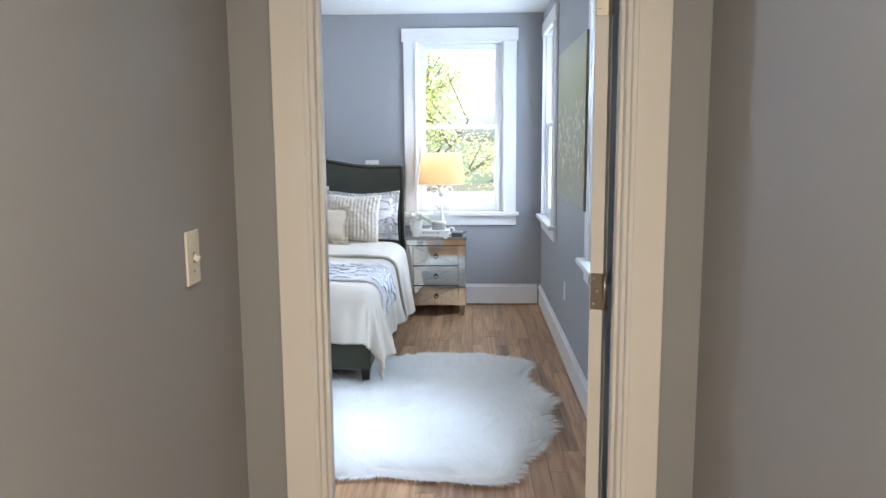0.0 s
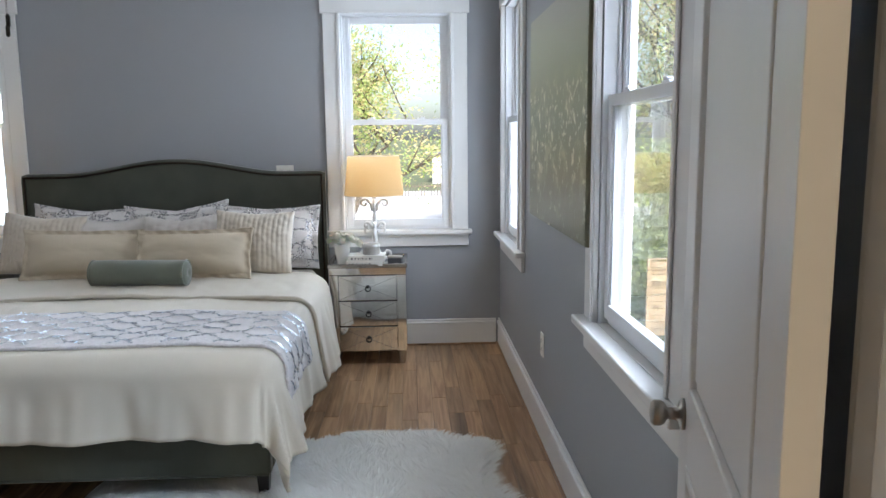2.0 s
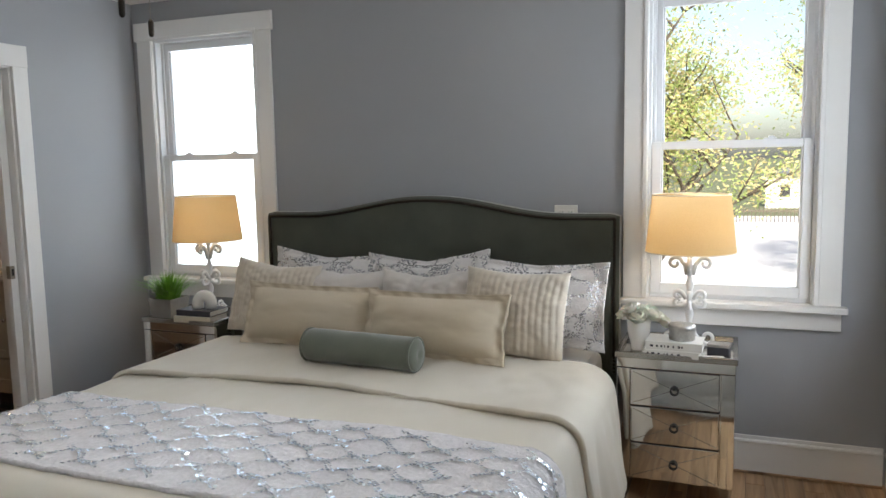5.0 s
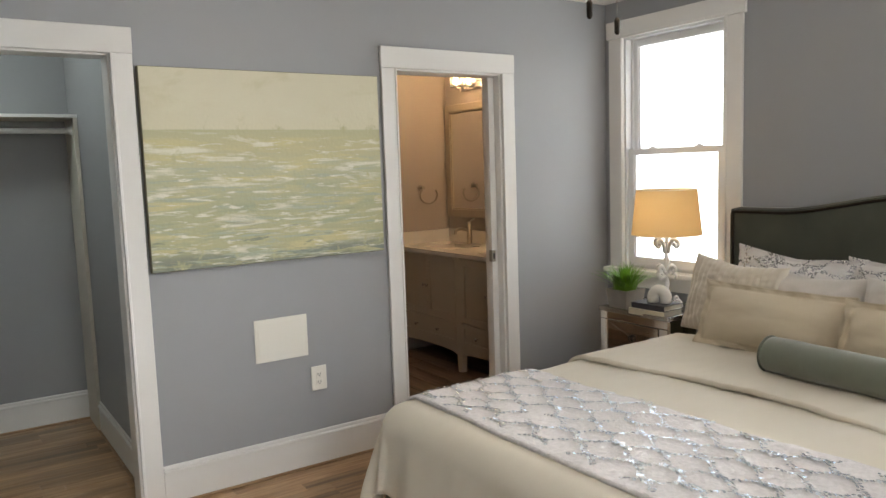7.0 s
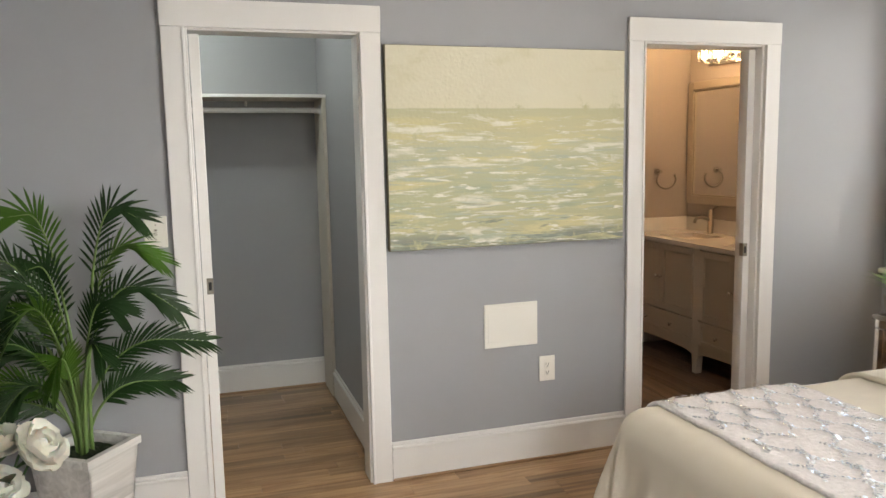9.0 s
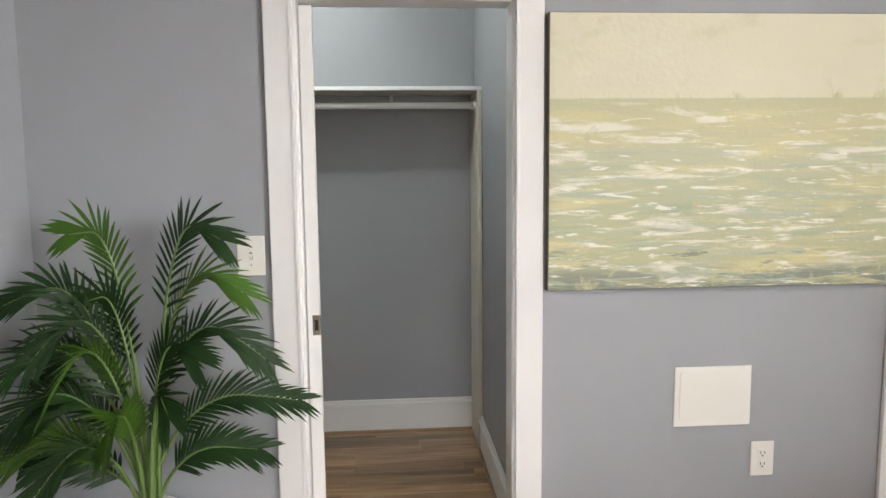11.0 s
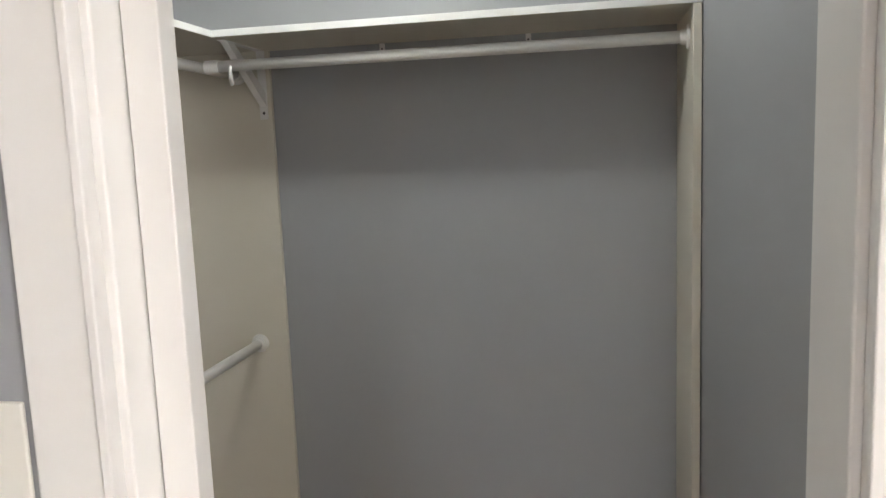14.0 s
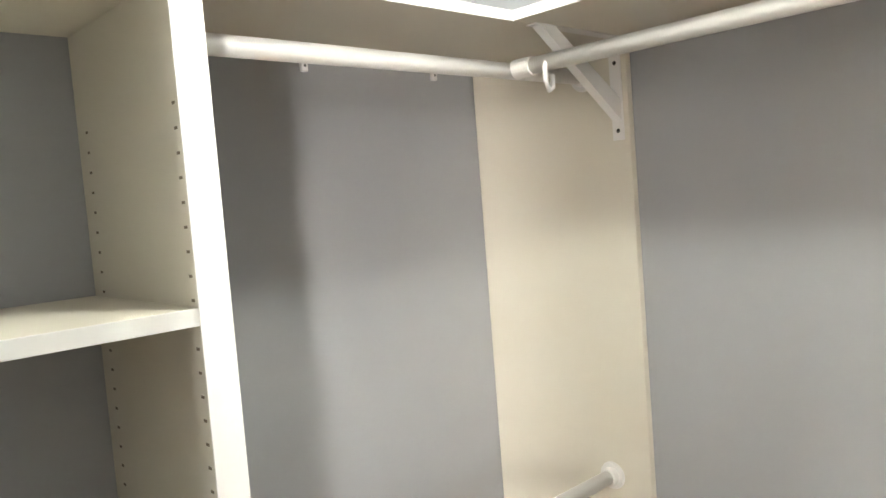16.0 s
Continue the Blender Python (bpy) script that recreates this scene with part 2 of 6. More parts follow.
wall("wall_closet_north", "y", CLOSET_N, CLOSET_N + 0.1, CLOSET_W, WX - 0.12, -0.3, CEIL + 0.1, [], PAINT, "grey painted closet side wall")
wall("wall_bath_west", "x", BATH_W - 0.1, BATH_W, BATH_S - 0.1, NY, -0.3, CEIL + 0.1, [], BATH_PAINT, "taupe painted bathroom wall")
wall("wall_bath_south", "y", BATH_S - 0.1, BATH_S, BATH_W, WX - 0.12, -0.3, CEIL + 0.1, [], BATH_PAINT, "taupe painted bathroom wall")
wall("wall_bath_north", "y", BATH_N, NY - 0.003, BATH_W, WX - 0.12, -0.3, CEIL + 0.1, [], BATH_PAINT, "taupe painted bathroom wall behind the mirror")
wall("wall_bath_east", "x", WX - 0.15, WX - 0.123, BATH_S, BATH_N, -0.3, CEIL + 0.1, [(5.05, 5.775, -0.004, 2.045)], BATH_PAINT, "taupe painted bathroom wall")
wall("wall_hall_west", "x", HALL_W - 0.1, HALL_W, -1.2, SY - 0.11, -0.3, CEIL + 0.1, [], PAINT, "grey painted hallway wall with a light switch")
wall("wall_hall_east", "x", HALL_E, HALL_E + 0.032, HALL_Y, SY - 0.11, -0.3, CEIL + 0.1, [], PAINT, "grey painted hallway return wall")
wall("wall_hall_south", "y", -1.3, -1.2, HALL_W - 0.1, EX + 0.16, -0.3, CEIL + 0.1, [], PAINT, "grey painted hallway end wall")
setting("ceiling", boxed((-5.6, EX + 0.112, -1.3, NY + 0.112, CEIL, CEIL + 0.12)), CEILING_PAINT, "flat white painted ceiling", "ceiling")
setting("subfloor", boxed((-5.6, EX + 0.11, -1.3, NY + 0.11, -0.30, -0.012)), SLOT, "dark boards under the flooring", "subfloor")


def opening_trim(name, axis, face, back, a, b, head, out, label, both=True, stop=()):
    """Jambs, stops and flat casings of a doorway; out: which way the first face looks."""
    rig = tagged(new(name), label, "door frame", kind="structure")

    def bar(part_name, t0, t1, a0, a1, z0, z1, bevel=0.003):
        t0, t1 = min(t0, t1), max(t0, t1)
        part(part_name, boxed((t0, t1, a0, a1, z0, z1) if axis == "x" else (a0, a1, t0, t1, z0, z1), bevel=bevel), TRIM, rig)

    w, d = 0.092, 0.019
    lo, hi = min(face, back), max(face, back)
    bar("jamb", lo - 0.002, hi + 0.002, a, a + 0.016, 0, head)
    bar("jamb", lo - 0.002, hi + 0.002, b - 0.016, b, 0, head)
    bar("jamb_head", lo - 0.002, hi + 0.002, a + 0.016, b - 0.016, head - 0.016, head)
    for f, s in ((face, out), (back, -out))[: 2 if both else 1]:
        f0, f1 = f + s * 0.002, f + s * (0.002 + d)
        bar("casing", f0, f1, a - w + 0.006, a + 0.006, 0, head - 0.006)
        bar("casing", f0, f1, b - 0.006, b + w - 0.006, 0, head - 0.006)
        for inner in (a - 0.006, b - 0.006):
            bar("casing_bead", f1 - s * 0.004, f1 + s * 0.005, inner, inner + 0.012, 0, head - 0.006, 0.002)
        bar("head_casing", f0, f1 + s * 0.002, a - w + 0.004, b + w - 0.004, head - 0.006, head + 0.106)
    if stop:
        for a0 in (a + 0.016, b - 0.027):
            bar("door_stop", stop[0], stop[1], a0, a0 + 0.011, 0, head - 0.027)
        bar("door_stop", stop[0], stop[1], a + 0.016, b - 0.016, head - 0.027, head - 0.016)
    return rig


opening_trim("door_frame_1", "x", WX, WX - 0.12, 2.92, 3.645, 2.045, 1, "white painted closet doorway trim")
opening_trim("door_frame_2", "x", WX, WX - 0.15, 5.05, 5.775, 2.045, 1, "white painted bathroom doorway trim")
opening_trim("door_frame_3", "y", SY - 0.11, SY, DOOR_X0, DOOR_X1, 2.045, -1, "white painted bedroom doorway trim", stop=(SY - 0.085, SY - 0.045))


def window(name, place, label, screened=False):
    """A white double-hung window; local x along the wall, y outwards, z up from the floor."""
    rig = tagged(new(name), label, "window", kind="structure")
    rig.matrix_world = place
    h, c = half, 0.113
    z0, z1 = WIN_Z0, WIN_Z1
    for s, n in ((-1, "casing"), (1, "casing")):
        x0, x1 = sorted((s * (h - 0.004), s * (h - 0.004 + c)))
        bm = boxed((x0, x1, -0.021, -0.002, z0 + 0.001, z1 - 0.004), bevel=0.003)
        inner = sorted((s * (h - 0.002), s * (h + 0.018)))
        box(bm, *inner, -0.029, -0.0215, z0 + 0.001, z1 - 0.004, bevel=0.003)
        part(n, bm, TRIM, rig)
    bm = boxed((-h - c - 0.012, h + c + 0.012, -0.027, -0.002, z1 - 0.003, z1 + 0.104), bevel=0.003)
    box(bm, -h - 0.018, h + 0.018, -0.032, -0.0275, z1 - 0.003, z1 + 0.012, bevel=0.002)
    part("head_casing", bm, TRIM, rig)
    bm = boxed((-h - c - 0.022, h + c + 0.022, -0.062, -0.001, z0 - 0.030, z0), bevel=0.006)
    box(bm, -h + 0.001, h - 0.001, -0.003, 0.03, z0 - 0.028, z0 + 0.001)
    part("window_sill", bm, TRIM, rig)
    part("apron", boxed((-h - c, h + c, -0.021, -0.002, z0 - 0.115, z0 - 0.031), bevel=0.003), TRIM, rig)
    for s in (-1, 1):
        bm = boxed((*sorted((s * (h - 0.017), s * h)), 0.0, 0.108, z0 + 0.002, z1))
        box(bm, *sorted((s * (h - 0.034), s * (h - 0.017))), 0.044, 0.054, z0 + 0.002, z1 - 0.016, bevel=0.002)
        box(bm, *sorted((s * (h - 0.030), s * (h - 0.017))), 0.098, 0.108, z0 + 0.002, z1 - 0.016, bevel=0.002)
        part("window_frame", bm, VINYL, rig)
    part("window_frame", boxed((-h + 0.017, h - 0.017, 0.0, 0.108, z1 - 0.016, z1)), VINYL, rig)
    part("window_frame", boxed((-h + 0.017, h - 0.017, 0.030, 0.108, z0 + 0.002, z0 + 0.020)), VINYL, rig)
    mid = 1.565
    sw = h - 0.019
    for n, y0, a, b in (("lower_sash", 0.046 - 0.03, z0 + 0.022, mid + 0.018), ("upper_sash", 0.058, mid - 0.018, z1 - 0.018)):
        y1 = y0 + 0.038
        st, low_rail, top_rail = 0.043, (0.052 if n == "lower_sash" else 0.036), (0.036 if n == "lower_sash" else 0.044)
        bm = boxed((-sw, -sw + st, y0, y1, a, b), (sw - st, sw, y0, y1, a, b), bevel=0.003)
        box(bm, -sw + st, sw - st, y0, y1, a, a + low_rail, bevel=0.003)
        box(bm, -sw + st, sw - st, y0, y1, b - top_rail, b, bevel=0.003)
        for q in ((-sw + st, -sw + st + 0.009), (sw - st - 0.009, sw - st)):
            box(bm, *q, y0 + 0.008, y1 - 0.008, a + low_rail, b - top_rail, bevel=0.002)
        sash = part(n, bm, VINYL, rig)
        pane = part("pane", boxed((-sw + st, sw - st, y0 + 0.016, y0 + 0.022, a + low_rail, b - top_rail)), GLASS, sash)
        pane.visible_shadow = False
        if n == "lower_sash":
            if screened:
                screen = part("insect_screen", boxed((-sw + 0.01, sw - 0.01, 0.100, 0.101, a, b)), SCREEN, rig, "fine grey insect screen")
                screen.visible_shadow = False
            for x in (-0.17, 0.17):
                bm = boxed((x - 0.028, x + 0.028, y0 + 0.006, y0 + 0.03, b, b + 0.007), bevel=0.002)
                box(bm, x - 0.008, x + 0.02, y0 + 0.002, y0 + 0.02, b + 0.007, b + 0.016, bevel=0.003)
                part("latch", bm, VINYL, sash)
    return rig


window("window_1", pose(N_WINDOWS[0], NY, 0), "white double-hung window with a sill beside the bed")
window("window_2", pose(N_WINDOWS[1], NY, 0), "white double-hung window near the room's corner")
window("window_3", pose(EX, E_WINDOWS[0], 0, 0, 0, -90), "white double-hung window looking onto the yard", True)
window("window_4", pose(EX, E_WINDOWS[1], 0, 0, 0, -90), "white double-hung window behind the canvas painting")


def baseboard(axis, face, out, a, b, shoe=True):
    rig = tagged(new("baseboard"), "tall white baseboard with a moulded cap", "baseboard", kind="structure")

    def strip(n, d0, d1, z0, z1, mat, bevel):
        t = sorted((face + out * d0, face + out * d1))
        part(n, boxed((*t, a, b, z0, z1) if axis == "x" else (a, b, *t, z0, z1), bevel=bevel), mat, rig)

    strip("board", 0.002, 0.017, 0.001, 0.148, TRIM, 0.002)
    strip("cap", 0.002, 0.024, 0.148, 0.166, TRIM, 0.006)
    strip("cap_bead", 0.002, 0.013, 0.166, 0.185, TRIM, 0.004)
    if shoe:
        strip("shoe_strip", 0.017, 0.030, 0.001, 0.013, OAK_STRIP, 0.004)


baseboard("y", NY, -1, WX + 0.03, EX - 0.03)
baseboard("x", EX, -1, 2.08, NY)
baseboard("x", WX, 1, SY, 2.832)
baseboard("x", WX, 1, 3.733, 4.962)
baseboard("x", WX, 1, 5.863, NY)
baseboard("y", SY, 1, WX + 0.03, DOOR_X0 - 0.09)
baseboard("x", CLOSET_W, 1, CLOSET_S, CLOSET_N)
baseboard("y", CLOSET_N, -1, -4.84, WX - 0.145)
baseboard("x", HALL_W, 1, -1.2, SY - 0.13)
baseboard("x", HALL_E, -1, HALL_Y, SY - 0.13)


def floorboards():
    """Strip flooring laid along y; the boards in the open floor are parts, those hidden under the bed are joined."""
    floor = tagged(new("floor"), "pale oak strip floor with knots and streaks", "floor", kind="structure")
    rng = random.Random(7)
    hidden = bmesh.new()
    w = 0.083
    spans = []
    x = -5.35
    while x < EX + 0.1:
        y0, y1 = (CLOSET_S, CLOSET_N) if x + w < WX - 0.06 else (-1.2, NY)
        if x + w >= WX - 0.06 and x < WX:
            y0, y1 = 2.9, 3.66
        elif x >= WX and x + w < -0.75:
            y0 = SY
        y = y0 - rng.uniform(0, 0.6)
        while y < y1:
            n = y + rng.choice((0.42, 0.55, 0.7, 0.85, 1.0, 1.2, 1.4))
            if n > y0 + 0.02:
                spans.append((x, max(y, y0), min(n, y1)))
            y = n
        x += w
    for x, a, b in spans:
        if a >= b - 0.01:
            continue
        tilt = rng.uniform(-0.0004, 0.0004)
        under = (-2.45 < x < -0.75 and a > 4.2) or b < SY
        if under:
            box(hidden, x + 0.0006, x + w - 0.0006, a + 0.0006, b - 0.0006, -0.012, tilt)
        else:
            bm = bmesh.new()
            lo = [bm.verts.new(p) for p in ((x + 0.0005, a + 0.0005, -0.012), (x + w - 0.0005, a + 0.0005, -0.012), (x + w - 0.0005, b - 0.0005, -0.012), (x + 0.0005, b - 0.0005, -0.012))]
            md = [bm.verts.new((v.co.x, v.co.y, tilt - 0.001)) for v in lo]
            up = [bm.verts.new((v.co.x + s, v.co.y + t, tilt)) for v, (s, t) in zip(lo, ((0.0012, 0.0012), (-0.0012, 0.0012), (-0.0012, -0.0012), (0.0012, -0.0012)))]
            for i in range(4):
                j = (i + 1) % 4
                bm.faces.new((lo[i], lo[j], md[j], md[i]))
                bm.faces.new((md[i], md[j], up[j], up[i]))
            bm.faces.new(up)
            part("plank", bm, OAK, floor)
    tagged(part("plank_field", hidden, OAK, floor), kind="stuff")


floorboards()

# ---- bedroom: bed ----
LINEN = material("cream_duvet_cotton", (0.62, 0.57, 0.485), 0.75, vary=0.04, scale=3, bump=0.25, bump_scale=420, fine=0.03, Sheen_Weight=0.2)
SHEET = material("white_sheet_cotton", (0.74, 0.71, 0.68), 0.75, vary=0.03, bump=0.2, bump_scale=400)
VELVET = material("green_velvet", (0.055, 0.060, 0.044), 0.65, vary=0.38, scale=3, bump=0.15, bump_scale=500, fine=0.05, Sheen_Weight=0.6, Sheen_Roughness=0.4)
BOLSTER = material("sage_velvet", (0.135, 0.150, 0.118), 0.7, vary=0.12, scale=9, bump=0.15, bump_scale=500, Sheen_Weight=0.5)
FLAX = material("flax_linen", (0.58, 0.50, 0.385), 0.8, vary=0.03, scale=10, bump=0.15, bump_scale=330, fine=0.06)
SATIN = material("champagne_satin", (0.60, 0.53, 0.44), 0.42, vary=0.07, scale=14, bump=0.25, bump_scale=150, fine=0.05, Sheen_Weight=0.3)
SILVER_SATIN = material("silver_satin", (0.63, 0.59, 0.56), 0.42, vary=0.07, scale=14, bump=0.25, bump_scale=150, fine=0.05)
NAIL = material("bronze_nailhead", (0.030, 0.023, 0.016), 0.5, 0.7, vary=0.2)


def sequinned(name, cloth, line, width, cells, rough=0.75):
    """White cloth crossed by bands of small silver sequins in stretched honeycomb rows."""
    m = bpy.data.materials.new(name)
    m.use_nodes = True
    nt, node = m.node_tree, m.node_tree.nodes.new
    b = nt.nodes["Principled BSDF"]
    at = node("ShaderNodeTexCoord")
    size = node("ShaderNodeMapping")
    size.inputs["Scale"].default_value = cells
    nt.links.new(at.outputs["Object"], size.inputs["Vector"])
    warp = node("ShaderNodeTexNoise")
    warp.inputs["Scale"].default_value = 1.3
    nt.links.new(size.outputs[0], warp.inputs["Vector"])
    bend = node("ShaderNodeVectorMath")
    bend.operation = "MULTIPLY_ADD"
    bend.inputs[1].default_value = (0.6, 0.6, 0.0)
    nt.links.new(warp.outputs["Color"], bend.inputs[0])
    nt.links.new(size.outputs[0], bend.inputs[2])
    net = node("ShaderNodeTexVoronoi")
    net.feature, net.voronoi_dimensions = "DISTANCE_TO_EDGE", "3D"
    net.inputs["Scale"].default_value, net.inputs["Randomness"].default_value = 1.0, 0.55
    nt.links.new(bend.outputs[0], net.inputs["Vector"])
    band = node("ShaderNodeMapRange")
    band.inputs["From Min"].default_value, band.inputs["From Max"].default_value = width, width * 0.75
    nt.links.new(net.outputs["Distance"], band.inputs["Value"])
    dots = node("ShaderNodeTexVoronoi")
    dots.inputs["Scale"].default_value = 105
    nt.links.new(at.outputs["Object"], dots.inputs["Vector"])
    disc = node("ShaderNodeMath")
    disc.operation = "LESS_THAN"
    disc.inputs[1].default_value = 0.5
    nt.links.new(dots.outputs["Distance"], disc.inputs[0])
    mask = node("ShaderNodeMath")
    mask.operation = "MULTIPLY"
    nt.links.new(band.outputs[0], mask.inputs[0])
    nt.links.new(disc.outputs[0], mask.inputs[1])
    mix = node("ShaderNodeMix")
    mix.data_type = "RGBA"
    mix.inputs["A"].default_value, mix.inputs["B"].default_value = (*cloth, 1), (*line, 1)
    nt.links.new(mask.outputs[0], mix.inputs["Factor"])
    nt.links.new(mix.outputs["Result"], b.inputs["Base Color"])
    for key, low, high in (("Metallic", 0.0, 0.75), ("Roughness", rough, 0.24)):
        r = node("ShaderNodeMapRange")
        r.inputs["To Min"].default_value, r.inputs["To Max"].default_value = low, high
        nt.links.new(mask.outputs[0], r.inputs["Value"])
        nt.links.new(r.outputs[0], b.inputs[key])
    weave = node("ShaderNodeTexNoise")
    weave.inputs["Scale"].default_value, weave.inputs["Detail"].default_value = 90, 4
    nt.links.new(at.outputs["Object"], weave.inputs["Vector"])
    high = node("ShaderNodeMath")
    high.operation = "MULTIPLY_ADD"
    high.inputs[1].default_value = 0.9
    tilt = node("ShaderNodeSeparateColor")
    nt.links.new(dots.outputs["Color"], tilt.inputs["Color"])
    nt.links.new(tilt.outputs[0], high.inputs[0])
    nt.links.new(weave.outputs["Fac"], high.inputs[2])
    relief = node("ShaderNodeBump")
    relief.inputs["Strength"].default_value, relief.inputs["Distance"].default_value = 1.0, 0.004
    nt.links.new(high.outputs[0], relief.inputs["Height"])
    nt.links.new(relief.outputs[0], b.inputs["Normal"])
    return m


THROW = material("white_crinkled_throw", (0.69, 0.66, 0.67), 0.8, vary=0.20, scale=60, bump=1.0, bump_scale=75, fine=0.10, depth=0.009, Sheen_Weight=0.2)
SEQUIN = material("silver_sequin", (0.86, 0.92, 1.0), 0.22, 0.82, vary=0.05)
SHAM = sequinned("sequinned_sham_cloth", (0.70, 0.67, 0.66), (0.50, 0.50, 0.53), 0.13, (9.0, 9.0, 12.0))

BED_X, BED_X0, BED_X1, BED_Y0 = -1.545, -2.545, -0.545, 4.33


def headboard_top(x):
    k = abs(x - BED_X) / 1.0
    return 1.243 + 0.088 * (0.5 + 0.5 * math.cos(math.pi * min(max((k - 0.02) / 0.72, 0), 1)))


def bed_thing():
    bed = thing("bed", (BED_X, 5.4, 0), "king bed upholstered in dark green velvet with nailhead trim", "bed")
    ox, oy = BED_X, 5.4

    def to_local(bm):
        bmesh.ops.translate(bm, verts=bm.verts, vec=(-ox, -oy, 0))
        return bm

    # arched headboard with a rounded rim
    bm = bmesh.new()
    n = 48
    rings = []
    for i in range(n + 1):
        x = BED_X0 + (BED_X1 - BED_X0) * i / n
        zt = headboard_top(x)
        edge = 0.012 if i in (0, n) else 0.0
        prof = [(6.545, 0.12), (6.545, zt - 0.03), (6.552, zt - 0.010), (6.567, zt), (6.62, zt), (6.640, zt - 0.012), (6.640, 0.12)]
        rings.append([bm.verts.new((x, y + (edge if y < 6.56 else -edge if y > 6.63 else 0), z - (edge if z > 1 else 0))) for y, z in prof])
    for a, b in zip(rings, rings[1:]):
        for k in range(7):
            bm.faces.new((a[k], a[(k + 1) % 7], b[(k + 1) % 7], b[k]))
    bm.faces.new(rings[0])
    bm.faces.new(rings[-1][::-1])
    part("headboard", to_local(bm), VELVET, bed)
    # raised border outside the nail line
    bm = bmesh.new()
    rim = [(BED_X0 + 0.022, 6.546, 0.45 + 0.0)] + [(BED_X0 + 0.022, 6.546, 0.45 + 0.77 * i / 8) for i in range(1, 9)]
    rim += [(x, 6.546, headboard_top(x) - 0.024) for x in np.linspace(BED_X0 + 0.022, BED_X1 - 0.022, 49)]
    rim += [(BED_X1 - 0.022, 6.546, 1.22 - 0.77 * i / 8) for i in range(9)]
    line = [Vector(p) for p in rim]
    nails = bmesh.new()
    gap, run = 0.0185, 0.0
    for a, b in zip(line, line[1:]):
        d = (b - a).length
        while run < d:
            p = a.lerp(b, run / d) if d else a
            bmesh.ops.create_icosphere(nails, subdivisions=1, radius=0.0088, matrix=Matrix.Translation(p) @ Matrix.Diagonal((1, 0.6, 1, 1)))
            run += gap
        run -= d
    bm = bmesh.new()
    tube(bm, [p + Vector((0, -0.001, 0)) for p in line[1:-1]], 0.0085, 8)
    part("trim_cord", to_local(bm), NAIL, bed)
    tagged(part("nailhead_trim", to_local(nails), NAIL, bed, "row of small dark bronze nailheads", smooth=True), kind="stuff")
    rails = (("side_rail", (BED_X0 + 0.01, BED_X0 + 0.07, 4.40, 6.54, 0.115, 0.34)), ("side_rail", (BED_X1 - 0.07, BED_X1 - 0.01, 4.40, 6.54, 0.115, 0.34)), ("foot_rail", (BED_X0 + 0.01, BED_X1 - 0.01, BED_Y0, 4.40, 0.115, 0.34)))
    for name, s in rails:
        part(name, to_local(boxed(s, bevel=0.014, segments=3)), VELVET, bed)
    bm = bmesh.new()
    tube(bm, [(BED_X0 + 0.015, BED_Y0 + 0.001, 0.122), (BED_X1 - 0.015, BED_Y0 + 0.001, 0.122)], 0.006, 8)
    part("piping", to_local(bm), VELVET, bed)
    for x in (BED_X0 + 0.045, BED_X1 - 0.045):
        for y in (BED_Y0 + 0.04, 6.5):
            bm = bmesh.new()
            lathe(bm, [(0.022, 0), (0.024, 0.004), (0.036, 0.116)], 4)
            bmesh.ops.rotate(bm, verts=bm.verts, cent=(0, 0, 0), matrix=Matrix.Rotation(radians(45), 3, "Z"))
            bmesh.ops.translate(bm, verts=bm.verts, vec=(x, y, 0))
            part("leg", to_local(bm), BLACK, bed, "tapered black wooden leg")
    part("mattress", to_local(boxed((BED_X0 + 0.08, BED_X1 - 0.07, 4.42, 6.53, 0.30, 0.585), bevel=0.05, segments=4)), SHEET, bed, "white sheeted mattress")


bed_thing()

TOP_X0, TOP_X1, TOP_Y0 = -2.44, -0.605, 4.395


def draped(s, t, lift, seed=0.0, flare=0.16, fold=0.022):
    """Where a point of a spread cloth comes to lie: flat on the bed, rounded over its edge, hanging in folds below."""
    cx, cy = min(max(s, TOP_X0), TOP_X1), max(t, TOP_Y0)
    dx, dy = s - cx, t - cy
    d = math.hypot(dx, dy)
    w = noise.noise(Vector((s * 2.2 + seed, t * 2.2, 3.1))) * 0.012 + noise.noise(Vector((s * 7 + seed, t * 5, 8.7))) * 0.006 + noise.noise(Vector((s * 21, t * 9 + seed, 2.2))) * 0.0036
    crown = 0.014 * (1 - ((cx - BED_X) / 0.95) ** 2)
    z = 0.618 + lift + crown
    if d < 1e-6:
        return Vector((s, t, z + w))
    nx, ny = dx / d, dy / d
    r = 0.105 + lift
    arc = min(d / r, math.pi / 2 * 0.93)
    over = max(d - r * math.pi / 2 * 0.93, 0)
    along = s * 9.0 if abs(ny) > abs(nx) else t * 9.0
    along += math.atan2(ny, nx) * 3.0
    wave = math.sin(along + 2.5 * noise.noise(Vector((s * 1.5, t * 1.5, seed)))) + 0.5 * math.sin(2.3 * along + seed)
    out = r * math.sin(arc) + over * flare + fold * min(over / 0.25, 1.3) * wave * (0.6 + 0.4 * abs(nx * ny) * 2)
    down = r * (1 - math.cos(arc)) + over * math.sqrt(max(1 - flare * flare, 0))
    out += 0.015 * min(over / 0.08, 1) * noise.noise(Vector((along * 1.7, d * 2.5, seed)))
    return Vector((cx + nx * out, cy + ny * out, max(z + w * 0.6 - down, 0.03 + lift)))


